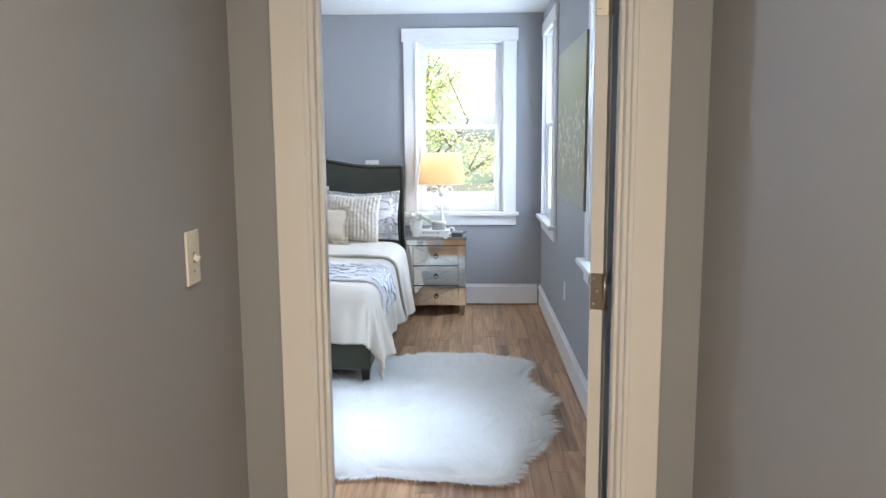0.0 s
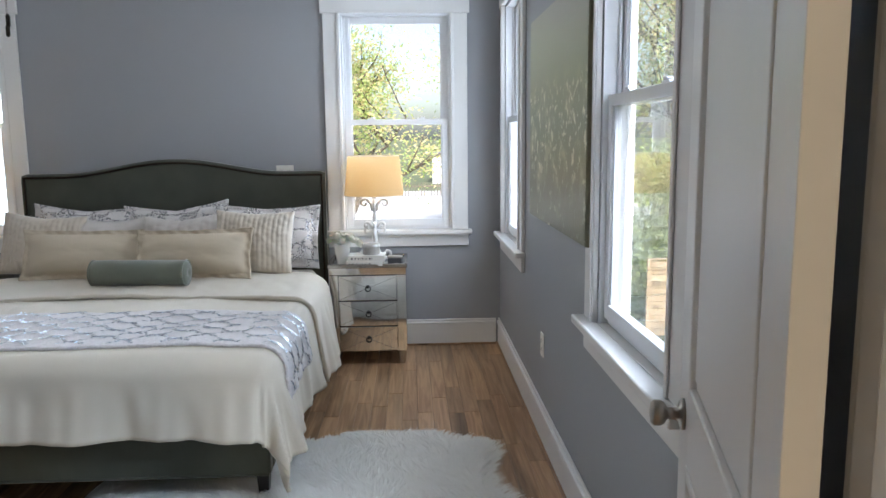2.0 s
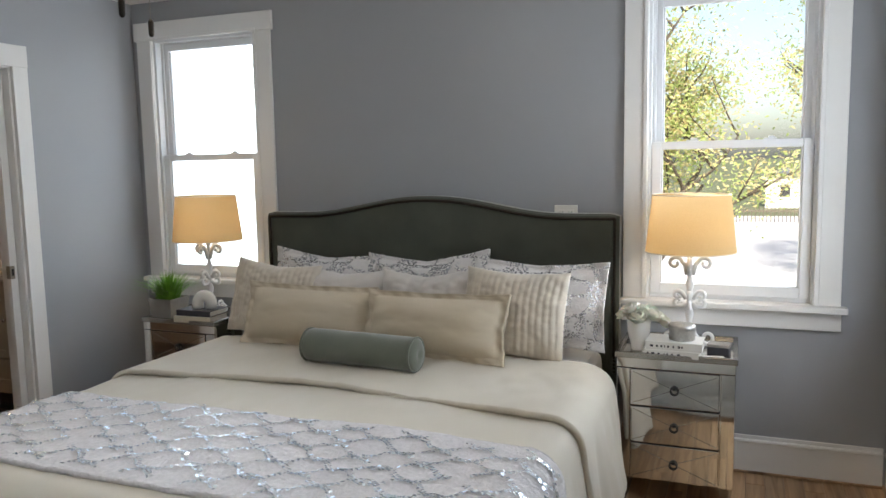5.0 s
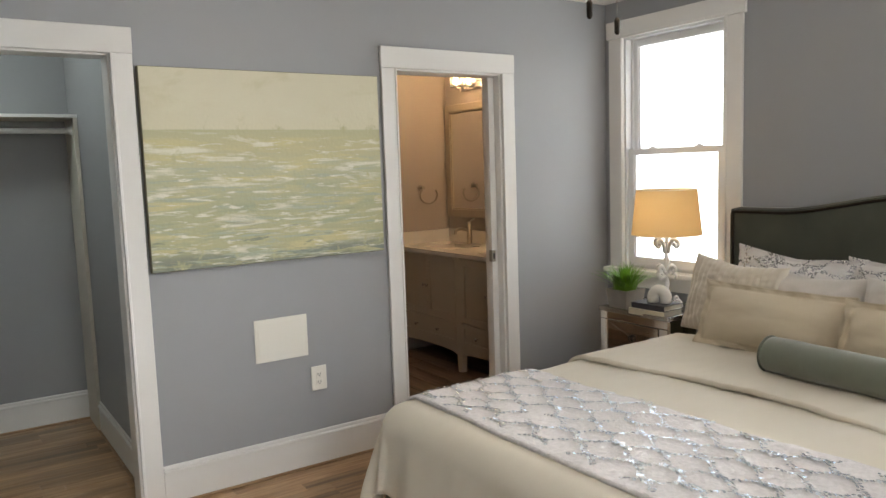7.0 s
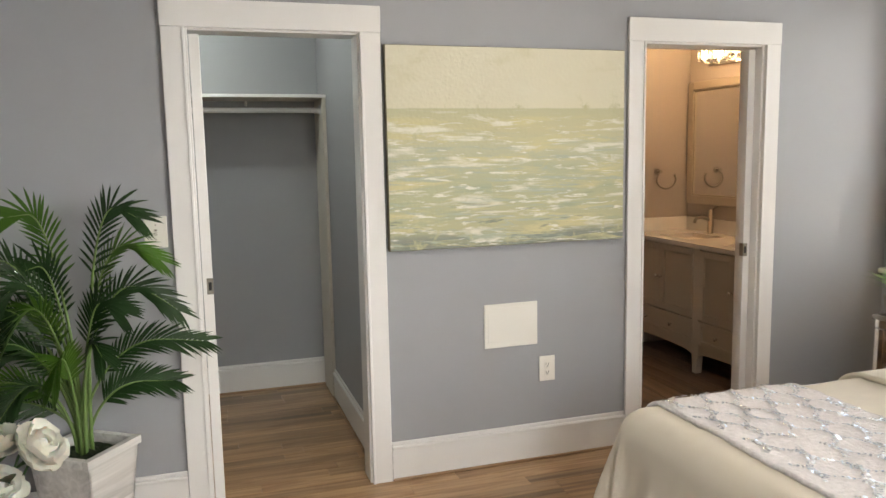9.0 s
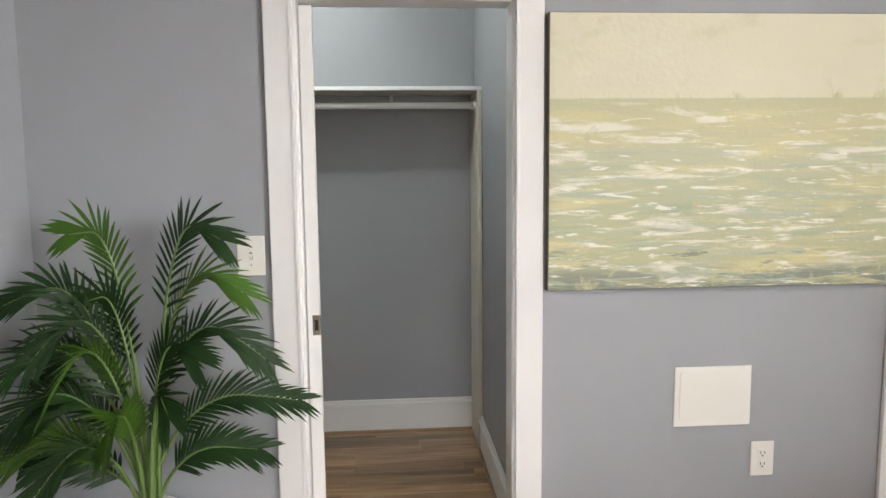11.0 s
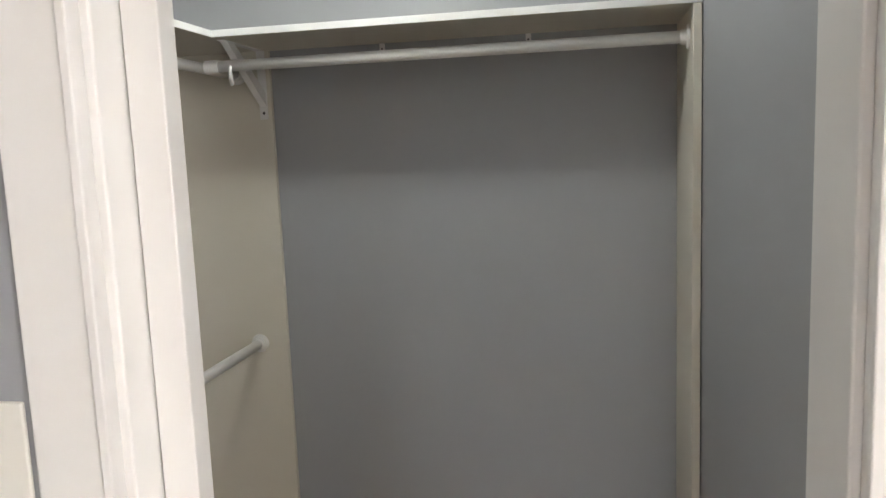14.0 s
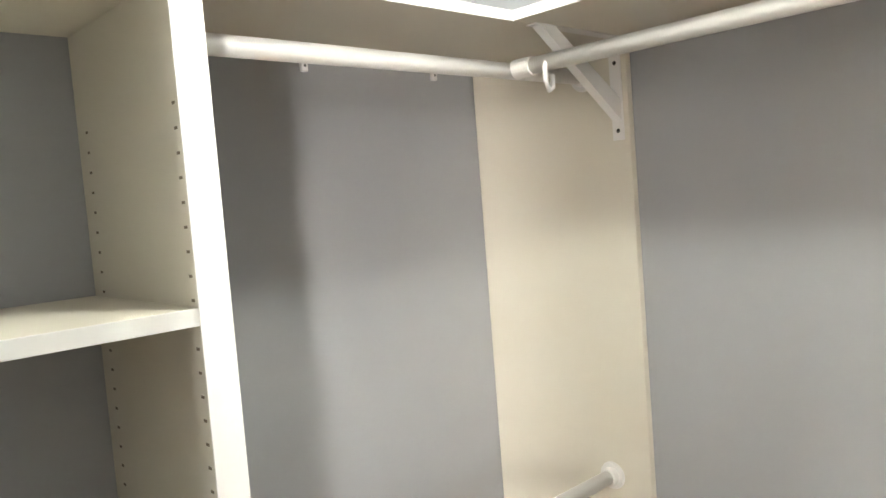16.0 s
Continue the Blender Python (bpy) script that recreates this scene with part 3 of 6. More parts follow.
def cloth(name, mat, s0, s1, t0, t1, lift, label, category, nx, ny, seed=0.0, thick=0.016, fold=0.022, flare=0.16, wave_front=0.0, wave_back=0.0):
    def at(u, v):
        s = s0 + (s1 - s0) * u
        lo = t0 + wave_front * math.sin(u * 9 + seed)
        hi = t1 + wave_back * math.sin(u * 7 + 1 + seed)
        return draped(s, lo + (hi - lo) * v, lift, seed, flare, fold)

    ob = solid(name, grid_sheet(nx, ny, at), mat, label, category, smooth=True)
    mod = ob.modifiers.new("thickness", "SOLIDIFY")
    mod.thickness, mod.offset = thick, -1.0
    return ob


cloth("duvet", LINEN, TOP_X0 - 0.36, TOP_X1 + 0.47, TOP_Y0 - 0.39, 6.05, 0.0, "cream cotton duvet draped over the bed in soft folds", "duvet", 170, 130, 1.3, fold=0.030)
cloth("duvet_fold", LINEN, TOP_X0 - 0.33, TOP_X1 + 0.56, 5.36, 6.02, 0.022, "turned-back upper edge of the cream cotton duvet", "duvet", 140, 40, 4.1, 0.02, wave_front=0.035)
THROW_RIG = cloth("throw_blanket", THROW, TOP_X0 - 0.16, TOP_X1 + 0.30, 4.43, 5.03, 0.016, "white knitted throw with silver sequin bands laid across the bed", "blanket", 150, 60, 1.3, 0.014, wave_front=0.012, wave_back=0.02)


def sequin_bands(rig):
    """Twisted rows of small round sequins that meet in stretched ogee cells over the throw."""
    rng = random.Random(21)
    verts, faces = [], []
    cell, pitch = 0.21, 0.062

    def scale_at(s, t, turn):
        p = draped(s, t, 0.0185, 1.3)
        a = draped(s + 0.004, t, 0.0185, 1.3) - p
        b = draped(s, t + 0.004, 0.0185, 1.3) - p
        up = a.cross(b).normalized()
        up = (up + Vector((rng.gauss(0, 0.22), rng.gauss(0, 0.22), 0))).normalized()
        p = p + up * rng.uniform(0.002, 0.0035)
        u = a.normalized()
        v = up.cross(u).normalized()
        u = v.cross(up)
        u, v = u * math.cos(turn) + v * math.sin(turn), v * math.cos(turn) - u * math.sin(turn)
        r = rng.uniform(0.0062, 0.0076)
        k = len(verts)
        for i in range(6):
            c = p + u * math.cos(i * math.tau / 6) * r + v * math.sin(i * math.tau / 6) * r * 0.62
            verts.append(tuple(c))
        faces.append((k, k + 1, k + 2, k + 3, k + 4, k + 5))

    for row in range(10):
        mid = 4.455 + row * pitch
        sign = 1 if row % 2 else -1
        s = TOP_X0 - 0.13
        while s < TOP_X1 + 0.28:
            s += 0.0100
            drift = 0.030 * noise.noise(Vector((s * 3, row * 3.7, 1))) + 0.010 * noise.noise(Vector((s * 9, row * 2.3, 5)))
            c = math.cos(math.tau * s / cell)
            t = mid + sign * pitch * 0.5 * math.copysign(abs(c) ** 0.7, c) + drift
            twist = math.sin(s * 95 + row)
            if noise.noise(Vector((s * 5, t * 9, 4))) < -0.52:
                continue
            for k in (-1, 1):
                tt = t + k * (0.0052 + 0.0012 * twist)
                if 4.45 < tt < 5.01:
                    scale_at(s + k * 0.0029 + rng.uniform(-0.001, 0.001), tt, k * 0.6 + rng.uniform(-0.15, 0.15))
    me = bpy.data.meshes.new("sequin_trim")
    me.from_pydata(verts, [], faces)
    me.materials.append(SEQUIN)
    ob = new("sequin_trim", me)
    ob.parent = rig
    tagged(ob, "twisted bands of sparkling silver sequins", kind="stuff")


sequin_bands(THROW_RIG)


def cushion(name, place, w, h, deep, mat, label, flange=0.0, pleats=0, n=30, seed=0.0, sag=0.0):
    """A stuffed pillow; local x across, z up from its lower edge, its face looking to -y."""
    bm = bmesh.new()

    def half_sheet(sign):
        rows = []
        for j in range(n + 1):
            row = []
            for i in range(n + 1):
                u, v = 2 * i / n - 1, 2 * j / n - 1
                body_u, body_v = min(abs(u) / (1 - flange / w * 2), 1), min(abs(v) / (1 - flange / h * 2), 1)
                puff = max(0, (1 - body_u**2.6)) ** 0.55 * max(0, (1 - body_v**2.6)) ** 0.55
                x = u * w / 2 * (1 - 0.045 * (1 - v * v) * abs(u))
                z = h / 2 + v * h / 2 * (1 - 0.06 * (1 - u * u) * abs(v)) - sag * (1 - abs(u)) * (v > 0) * v
                soft = 0.6 if flange > 0.025 else 1.0
                wr = noise.noise(Vector((u * 2.5 + seed, v * 2.5, sign))) * 0.012 * soft + noise.noise(Vector((u * 7, v * 7 + seed, 5.0 * sign))) * (0.005 if soft == 1 else 0.001)
                y = sign * (deep / 2 * puff + (0.008 if flange and (body_u >= 1 or body_v >= 1) else 0.0015 + 0.0030 * min(1, puff * 2)) + wr * min(1, puff * 3))
                if pleats and sign < 0 and body_u < 1:
                    y += -0.007 * abs(math.sin((u + 0.012 * math.sin(v * 4 + seed)) * pleats * math.pi / 2)) ** 0.7 * min(1, puff * 3)
                if flange and (body_u >= 1 or body_v >= 1):
                    y += 0.007 * math.sin(u * 9 + v * 6 + seed) + 0.003 * math.sin(u * 31 + v * 17)
                    if max(body_u, body_v) >= 1 and max(abs(u), abs(v)) > 0.985:
                        y += sign * 0.006
                row.append(bm.verts.new((x, y, z)))
            rows.append(row)
        for j in range(n):
            for i in range(n):
                bm.faces.new((rows[j][i], rows[j][i + 1], rows[j + 1][i + 1], rows[j + 1][i]))
        return rows

    a, b = half_sheet(-1), half_sheet(1)
    for k in range(n):
        for r, q in ((a[0], b[0]), (a[n], b[n])):
            bm.faces.new((r[k], r[k + 1], q[k + 1], q[k]))
        for i in (0, n):
            bm.faces.new((a[k][i], a[k + 1][i], b[k + 1][i], b[k][i]))
    return solid(name, bm, mat, label, "pillow", "pillows on the bed", place, smooth=True)


SHAM_LABEL = "white pillow sham with silver sequin scrolls against the headboard"
cushion("pillow_sham", pose(-2.13, 6.40, 0.63, -14, 3), 0.66, 0.42, 0.16, SHAM, SHAM_LABEL, 0.02, seed=1, sag=0.03)
cushion("pillow_sham", pose(-1.50, 6.40, 0.63, -14, -3), 0.68, 0.43, 0.16, SHAM, SHAM_LABEL, 0.02, seed=2, sag=0.045)
cushion("pillow_sham", pose(-0.90, 6.28, 0.63, -16, 1), 0.66, 0.42, 0.16, SHAM, SHAM_LABEL, 0.03, seed=3, sag=0.02)
cushion("throw_pillow", pose(-2.25, 6.08, 0.64, -16, 4), 0.50, 0.39, 0.15, SATIN, "champagne pleated satin pillow leaning on a white sham", 0, 16, n=96, seed=4, sag=0.02)
cushion("throw_pillow", pose(-1.87, 6.13, 0.64, -16, 2, 4), 0.47, 0.36, 0.14, SILVER_SATIN, "silver-white satin pillow leaning on a sham", 0, 0, seed=5, sag=0.025)
cushion("throw_pillow", pose(-1.40, 6.11, 0.64, -16, -2, -3), 0.48, 0.37, 0.14, SILVER_SATIN, "silver-white satin pillow with a sequinned side edge", 0, 7, n=60, seed=6, sag=0.03)
cushion("throw_pillow", pose(-0.945, 6.01, 0.64, -18, 2), 0.48, 0.40, 0.15, SATIN, "champagne pleated satin pillow with a loose lower corner", 0, 16, n=96, seed=7, sag=0.01)
LUMBAR = "beige linen lumbar pillow with a stitched flange"
cushion("lumbar_pillow", pose(-1.93, 5.91, 0.640, -22, 1, 3), 0.69, 0.31, 0.20, FLAX, LUMBAR, 0.027, n=64, seed=8)
cushion("lumbar_pillow", pose(-1.265, 5.86, 0.640, -22, -1, -4), 0.70, 0.31, 0.20, FLAX, LUMBAR, 0.027, n=64, seed=9)


def bolster():
    rig = thing("bolster_pillow", pose(-1.495, 5.67, 0.722, 0, 0, -4), "sage green velvet bolster with piped round ends", "pillow", "pillows on the bed")
    bm = bmesh.new()
    L, R, n, m = 0.262, 0.075, 24, 40
    rings = []
    for i in range(m + 1):
        x = -L + 2 * L * i / m
        r = R * (0.97 + 0.03 * math.cos(3 * x)) - (0.006 if i in (0, m) else 0)
        rings.append([bm.verts.new((x, r * math.cos(k * math.tau / n), r * math.sin(k * math.tau / n) * 0.96 + 0.003 * noise.noise(Vector((x * 9, k * 0.4, 1))))) for k in range(n)])
    for a, b in zip(rings, rings[1:]):
        for k in range(n):
            bm.faces.new((a[k], a[(k + 1) % n], b[(k + 1) % n], b[k]))
    part("cover", bm, BOLSTER, rig, smooth=True)
    for s in (-1, 1):
        bm = bmesh.new()
        lathe(bm, [(0.071, -0.004), (0.071, 0.0), (0.055, 0.012), (0.02, 0.014), (0.006, 0.009)], 24)
        bmesh.ops.rotate(bm, verts=bm.verts, cent=(0, 0, 0), matrix=Matrix.Rotation(s * math.pi / 2, 3, "Y"))
        bmesh.ops.translate(bm, verts=bm.verts, vec=(s * L, 0, 0))
        part("end_cap", bm, BOLSTER, rig, smooth=True)
        bm = bmesh.new()
        tube(bm, [(s * L, 0.074 * math.cos(a), 0.071 * math.sin(a)) for a in np.linspace(0, math.tau, 25)[:-1]], 0.0045, 8, closed=True)
        part("piping", bm, BOLSTER, rig, smooth=True)


bolster()

# ---- bedroom: nightstands and what stands on them ----
MIRROR = material("antiqued_mirror", (0.72, 0.70, 0.67), 0.05, 1.0, vary=0.05, scale=5)
SILVER_LEAF = material("silver_leaf", (0.44, 0.43, 0.41), 0.25, 1.0, vary=0.12, scale=20)
WHITE_LACQUER = material("white_lacquer", (0.80, 0.79, 0.78), 0.3, vary=0.02)
CERAMIC = material("white_glazed_ceramic", (0.78, 0.76, 0.72), 0.15, vary=0.03)
PAPER = material("book_paper", (0.70, 0.67, 0.60), 0.8, vary=0.05, bump=0.2, bump_scale=300)
BOOK_WHITE = material("white_book_cloth", (0.75, 0.73, 0.69), 0.55, vary=0.03)
BOOK_DARK = material("charcoal_book_cloth", (0.035, 0.035, 0.045), 0.5, vary=0.1)
BOOK_CREAM = material("cream_book_cloth", (0.66, 0.60, 0.47), 0.55, vary=0.04)
PETAL = material("ivory_petal", (0.82, 0.79, 0.70), 0.55, vary=0.04, scale=30, Subsurface_Weight=0.15)
TIN = material("chased_silver", (0.5, 0.49, 0.47), 0.32, 1.0, vary=0.2, scale=60, bump=0.6, bump_scale=220)
GREY_WASH = material("grey_washed_wood", (0.30, 0.28, 0.26), 0.7, vary=0.15, scale=20)
GRASS_BLADE = material("bright_grass_blade", (0.13, 0.29, 0.025), 0.45, vary=0.4, scale=20)
BULB = glowing("lit_bulb", (1.0, 0.80, 0.5), 7.0)


def shade_cloth():
    m = bpy.data.materials.new("ivory_shade_linen")
    m.use_nodes = True
    nt, node = m.node_tree, m.node_tree.nodes.new
    out = nt.nodes["Material Output"]
    diffuse, through_light, mix = node("ShaderNodeBsdfDiffuse"), node("ShaderNodeBsdfTranslucent"), node("ShaderNodeMixShader")
    at, weave, tint = node("ShaderNodeTexCoord"), node("ShaderNodeTexNoise"), node("ShaderNodeMix")
    weave.inputs["Scale"].default_value = 260
    tint.data_type = "RGBA"
    tint.inputs["A"].default_value, tint.inputs["B"].default_value = (0.52, 0.38, 0.20, 1), (0.60, 0.46, 0.27, 1)
    nt.links.new(at.outputs["Object"], weave.inputs["Vector"])
    nt.links.new(weave.outputs["Fac"], tint.inputs["Factor"])
    nt.links.new(tint.outputs["Result"], diffuse.inputs["Color"])
    nt.links.new(tint.outputs["Result"], through_light.inputs["Color"])
    mix.inputs["Fac"].default_value = 0.48
    nt.links.new(diffuse.outputs[0], mix.inputs[1])
    nt.links.new(through_light.outputs[0], mix.inputs[2])
    nt.links.new(mix.outputs[0], out.inputs["Surface"])
    return m


SHADE = shade_cloth()
LAMP_W = 0.45


def nightstand(place, label):
    """Mirrored three-drawer chest; local origin at the middle of its floor area, the front looking to -y."""
    rig = thing("nightstand", place, label, "nightstand", "mirrored nightstands")
    w, d = 0.25, 0.215
    part("body", boxed((-w + 0.012, w - 0.012, -d + 0.014, d, 0.09, 0.635)), MIRROR, rig)
    part("apron", boxed((-w + 0.004, w - 0.004, -d + 0.002, -d + 0.013, 0.592, 0.640), bevel=0.002), MIRROR, rig)
    for s in (-1, 1):
        part("stile", boxed((*sorted((s * (w - 0.004), s * (w - 0.062))), -d + 0.002, -d + 0.013, 0.088, 0.590), bevel=0.003), MIRROR, rig)
        for y in (-d + 0.028, d - 0.028):
            bm = bmesh.new()
            lathe(bm, [(0.021, 0), (0.036, 0.09)], 4)
            bmesh.ops.rotate(bm, verts=bm.verts, cent=(0, 0, 0), matrix=Matrix.Rotation(radians(45), 3, "Z"))
            bmesh.ops.translate(bm, verts=bm.verts, vec=(s * (w - 0.034), y, 0))
            part("leg", bm, SILVER_LEAF, rig)
    part("top_panel", boxed((-w + 0.018, w - 0.018, -d + 0.018, d - 0.010, 0.641, 0.650)), MIRROR, rig)
    bm = boxed((-w - 0.004, w + 0.004, -d - 0.006, -d + 0.018, 0.636, 0.662), (-w - 0.004, w + 0.004, d - 0.010, d + 0.006, 0.636, 0.662), bevel=0.003)
    box(bm, -w - 0.004, -w + 0.018, -d + 0.018, d - 0.010, 0.636, 0.662, bevel=0.003)
    box(bm, w - 0.018, w + 0.004, -d + 0.018, d - 0.010, 0.636, 0.662, bevel=0.003)
    part("top_rim", bm, SILVER_LEAF, rig, "raised silver-leafed rim")
    for i in range(3):
        z0, z1 = 0.092 + i * 0.167, 0.092 + i * 0.167 + 0.161
        drawer = part("drawer", boxed((-w + 0.067, w - 0.067, -d - 0.002, -d + 0.012, z0, z1), bevel=0.003), MIRROR, rig)
        for a, b in (((-w + 0.075, z0 + 0.010), (w - 0.075, z1 - 0.010)), ((-w + 0.075, z1 - 0.010), (w - 0.075, z0 + 0.010))):
            bm = bmesh.new()
            tube(bm, [(a[0], -d - 0.0025, a[1]), (b[0], -d - 0.0025, b[1])], 0.0013, 6)
            part("bevel_line", bm, SILVER_LEAF, drawer)
        bm = bmesh.new()
        zc = (z0 + z1) / 2 + 0.01
        lathe(bm, [(0.011, 0.0), (0.011, 0.004), (0.006, 0.008), (0.006, 0.014)], 14)
        bmesh.ops.rotate(bm, verts=bm.verts, cent=(0, 0, 0), matrix=Matrix.Rotation(math.pi / 2, 3, "X"))
        bmesh.ops.translate(bm, verts=bm.verts, vec=(0, -d - 0.002, zc))
        tube(bm, [(0.016 * math.sin(a), -d - 0.012 - 0.003 * math.cos(a), zc - 0.014 + 0.017 * math.cos(a)) for a in np.linspace(0, math.tau, 21)[:-1]], 0.0032, 8, closed=True)
        part("ring_pull", bm, BLACK, drawer, "black ring pull", smooth=True)
        part("gap_line", boxed((-w + 0.064, w - 0.064, -d + 0.006, -d + 0.0135, z1, z1 + 0.006)), BLACK, rig)
    return rig


NS_Y, NS_R, NS_L, NS_TOP = 6.405, -0.255, -2.92, 0.650
nightstand((NS_R, NS_Y, 0), "mirrored three-drawer nightstand with crossed bevels beside the bed")
nightstand((NS_L, NS_Y, 0), "mirrored three-drawer nightstand with crossed bevels near the corner")


def spiral(x, z, r0, r1, a0, a1, n=14):
    return [(x + (r0 + (r1 - r0) * i / n) * math.cos(a0 + (a1 - a0) * i / n), 0, z + (r0 + (r1 - r0) * i / n) * math.sin(a0 + (a1 - a0) * i / n)) for i in range(n + 1)]


def table_lamp(place):
    rig = thing("table_lamp", place, "white scrolled table lamp with a lit ivory drum shade", "lamp", "bedside lamps")
    part("base_plate", boxed((-0.055, 0.055, -0.055, 0.055, 0, 0.014), bevel=0.004), WHITE_LACQUER, rig)
    bm = bmesh.new()
    lathe(bm, [(0.020, 0.014), (0.015, 0.05), (0.012, 0.12), (0.019, 0.15), (0.012, 0.18), (0.012, 0.26), (0.019, 0.285), (0.011, 0.31), (0.010, 0.40), (0.016, 0.42), (0.010, 0.44), (0.008, 0.50)], 20)
    part("column", bm, WHITE_LACQUER, rig, smooth=True)
    for turn in (0, 90, 180, 270):
        m = Matrix.Rotation(radians(turn), 4, "Z")
        curves = (
            [(0.016, 0, 0.085), (0.03, 0, 0.05), (0.055, 0, 0.026)] + spiral(0.078, 0.046, 0.030, 0.012, -math.pi / 2, math.pi * 1.15),
            [(0.014, 0, 0.20), (0.03, 0, 0.185)] + spiral(0.05, 0.205, 0.022, 0.009, -math.pi * 0.7, math.pi * 0.9),
            [(0.014, 0, 0.22), (0.03, 0, 0.243)] + spiral(0.05, 0.236, 0.020, 0.008, math.pi * 0.75, -math.pi * 0.9),
            [(0.012, 0, 0.33), (0.022, 0, 0.375), (0.045, 0, 0.405)] + spiral(0.066, 0.382, 0.026, 0.010, math.pi * 0.6, -math.pi * 1.2),
        )
        for c in curves:
            bm = bmesh.new()
            n = len(c)
            tube(bm, [m @ Vector(p) for p in c], [0.0105 - 0.004 * i / n for i in range(n)], 8)
            part("scroll", bm, WHITE_LACQUER, rig, smooth=True)
    bm = bmesh.new()
    z0, z1, r0, r1 = 0.437, 0.692, 0.196, 0.168
    lathe(bm, [(r0, z0), (r1, z1)], 64)
    bmesh.ops.delete(bm, geom=[f for f in bm.faces if len(f.verts) > 4], context="FACES")
    part("shade", bm, SHADE, rig, "ivory linen drum shade, lit from inside", smooth=True)
    for r, z in ((r0, z0), (r1, z1)):
        bm = bmesh.new()
        tube(bm, [(r * math.cos(a), r * math.sin(a), z) for a in np.linspace(0, math.tau, 65)[:-1]], 0.0024, 6, closed=True)
        part("shade_rim", bm, BOOK_CREAM, rig, smooth=True)
    bm = bmesh.new()
    for k in range(3):
        a = k * math.tau / 3
        tube(bm, [(0, 0, z1 - 0.02), (r1 * math.cos(a), r1 * math.sin(a), z1 - 0.004)], 0.0018, 6)
    part("shade_spider", bm, STEEL, rig)
    bm = bmesh.new()
    lathe(bm, [(0.012, 0.50), (0.014, 0.52), (0.028, 0.56), (0.03, 0.58), (0.02, 0.605), (0.004, 0.612)], 16)
    bulb = part("bulb", bm, BULB, rig, smooth=True)
    bulb.visible_shadow = False
    light = lamp("lamp_light", "POINT", Matrix.Translation(rig.location + Vector((0, 0, 0.57))), LAMP_W, (1.0, 0.66, 0.33))
    light.data.shadow_soft_size = 0.03
    return rig


table_lamp((-0.212, 6.42, NS_TOP))
table_lamp((-2.865, 6.42, NS_TOP))


def book(place, w, d, h, cover, label, bars=0):
    rig = thing("book", place, label, "book")
    bm = boxed((-w / 2, w / 2, -d / 2, d / 2, 0, 0.003), (-w / 2, w / 2, -d / 2, d / 2, h - 0.003, h))
    box(bm, -w / 2, w / 2, -d / 2, -d / 2 + 0.003, 0.003, h - 0.003)
    part("cover", bm, cover, rig)
    part("pages", boxed((-w / 2 + 0.005, w / 2 - 0.005, -d / 2 + 0.003, d / 2 - 0.006, 0.003, h - 0.003)), PAPER, rig)
    x = -w / 2 + 0.02
    rng = random.Random(int(w * 1000) + bars)
    for i in range(bars):
        n = rng.uniform(0.004, 0.013)
        if x + n > w / 2 - 0.015:
            break
        part("title_bar", boxed((x, x + n, -d / 2 - 0.0006, -d / 2 + 0.001, h * 0.36, h * 0.62)), BOOK_DARK, rig)
        x += n + rng.uniform(0.004, 0.02)


book(pose(NS_R - 0.015, 6.27, NS_TOP, 0, 0, -4), 0.235, 0.16, 0.028, BOOK_WHITE, "white hardback book lying on the nightstand", 7)
book(pose(NS_R - 0.005, 6.272, NS_TOP + 0.0285, 0, 0, -2), 0.235, 0.155, 0.036, BOOK_WHITE, "white hardback book on top of another", 8)
bm = bmesh.new()
lathe(bm, [(0.053, 0), (0.056, 0.003), (0.056, 0.04), (0.058, 0.042), (0.058, 0.062), (0.052, 0.068), (0.01, 0.070)], 40)
solid("trinket_tin", bm, TIN, "round chased silver trinket box on white books", "box", "", (NS_R + 0.022, 6.275, NS_TOP + 0.065), smooth=True)
rig = thing("keepsake_box", pose(NS_R + 0.175, 6.33, NS_TOP, 0, 0, -8), "small dark wooden box on the nightstand", "box")
part("body", boxed((-0.045, 0.045, -0.03, 0.03, 0, 0.030), bevel=0.002), BOOK_DARK, rig)
part("lid", boxed((-0.047, 0.047, -0.032, 0.032, 0.031, 0.044), bevel=0.002), GREY_WASH, rig)
solid("business_card", boxed((-0.045, 0.045, -0.026, 0.026, 0, 0.0012)), BOOK_WHITE, "white printed card lying on the nightstand", "card", "", pose(NS_R + 0.155, 6.245, NS_TOP, 0, 0, 12))


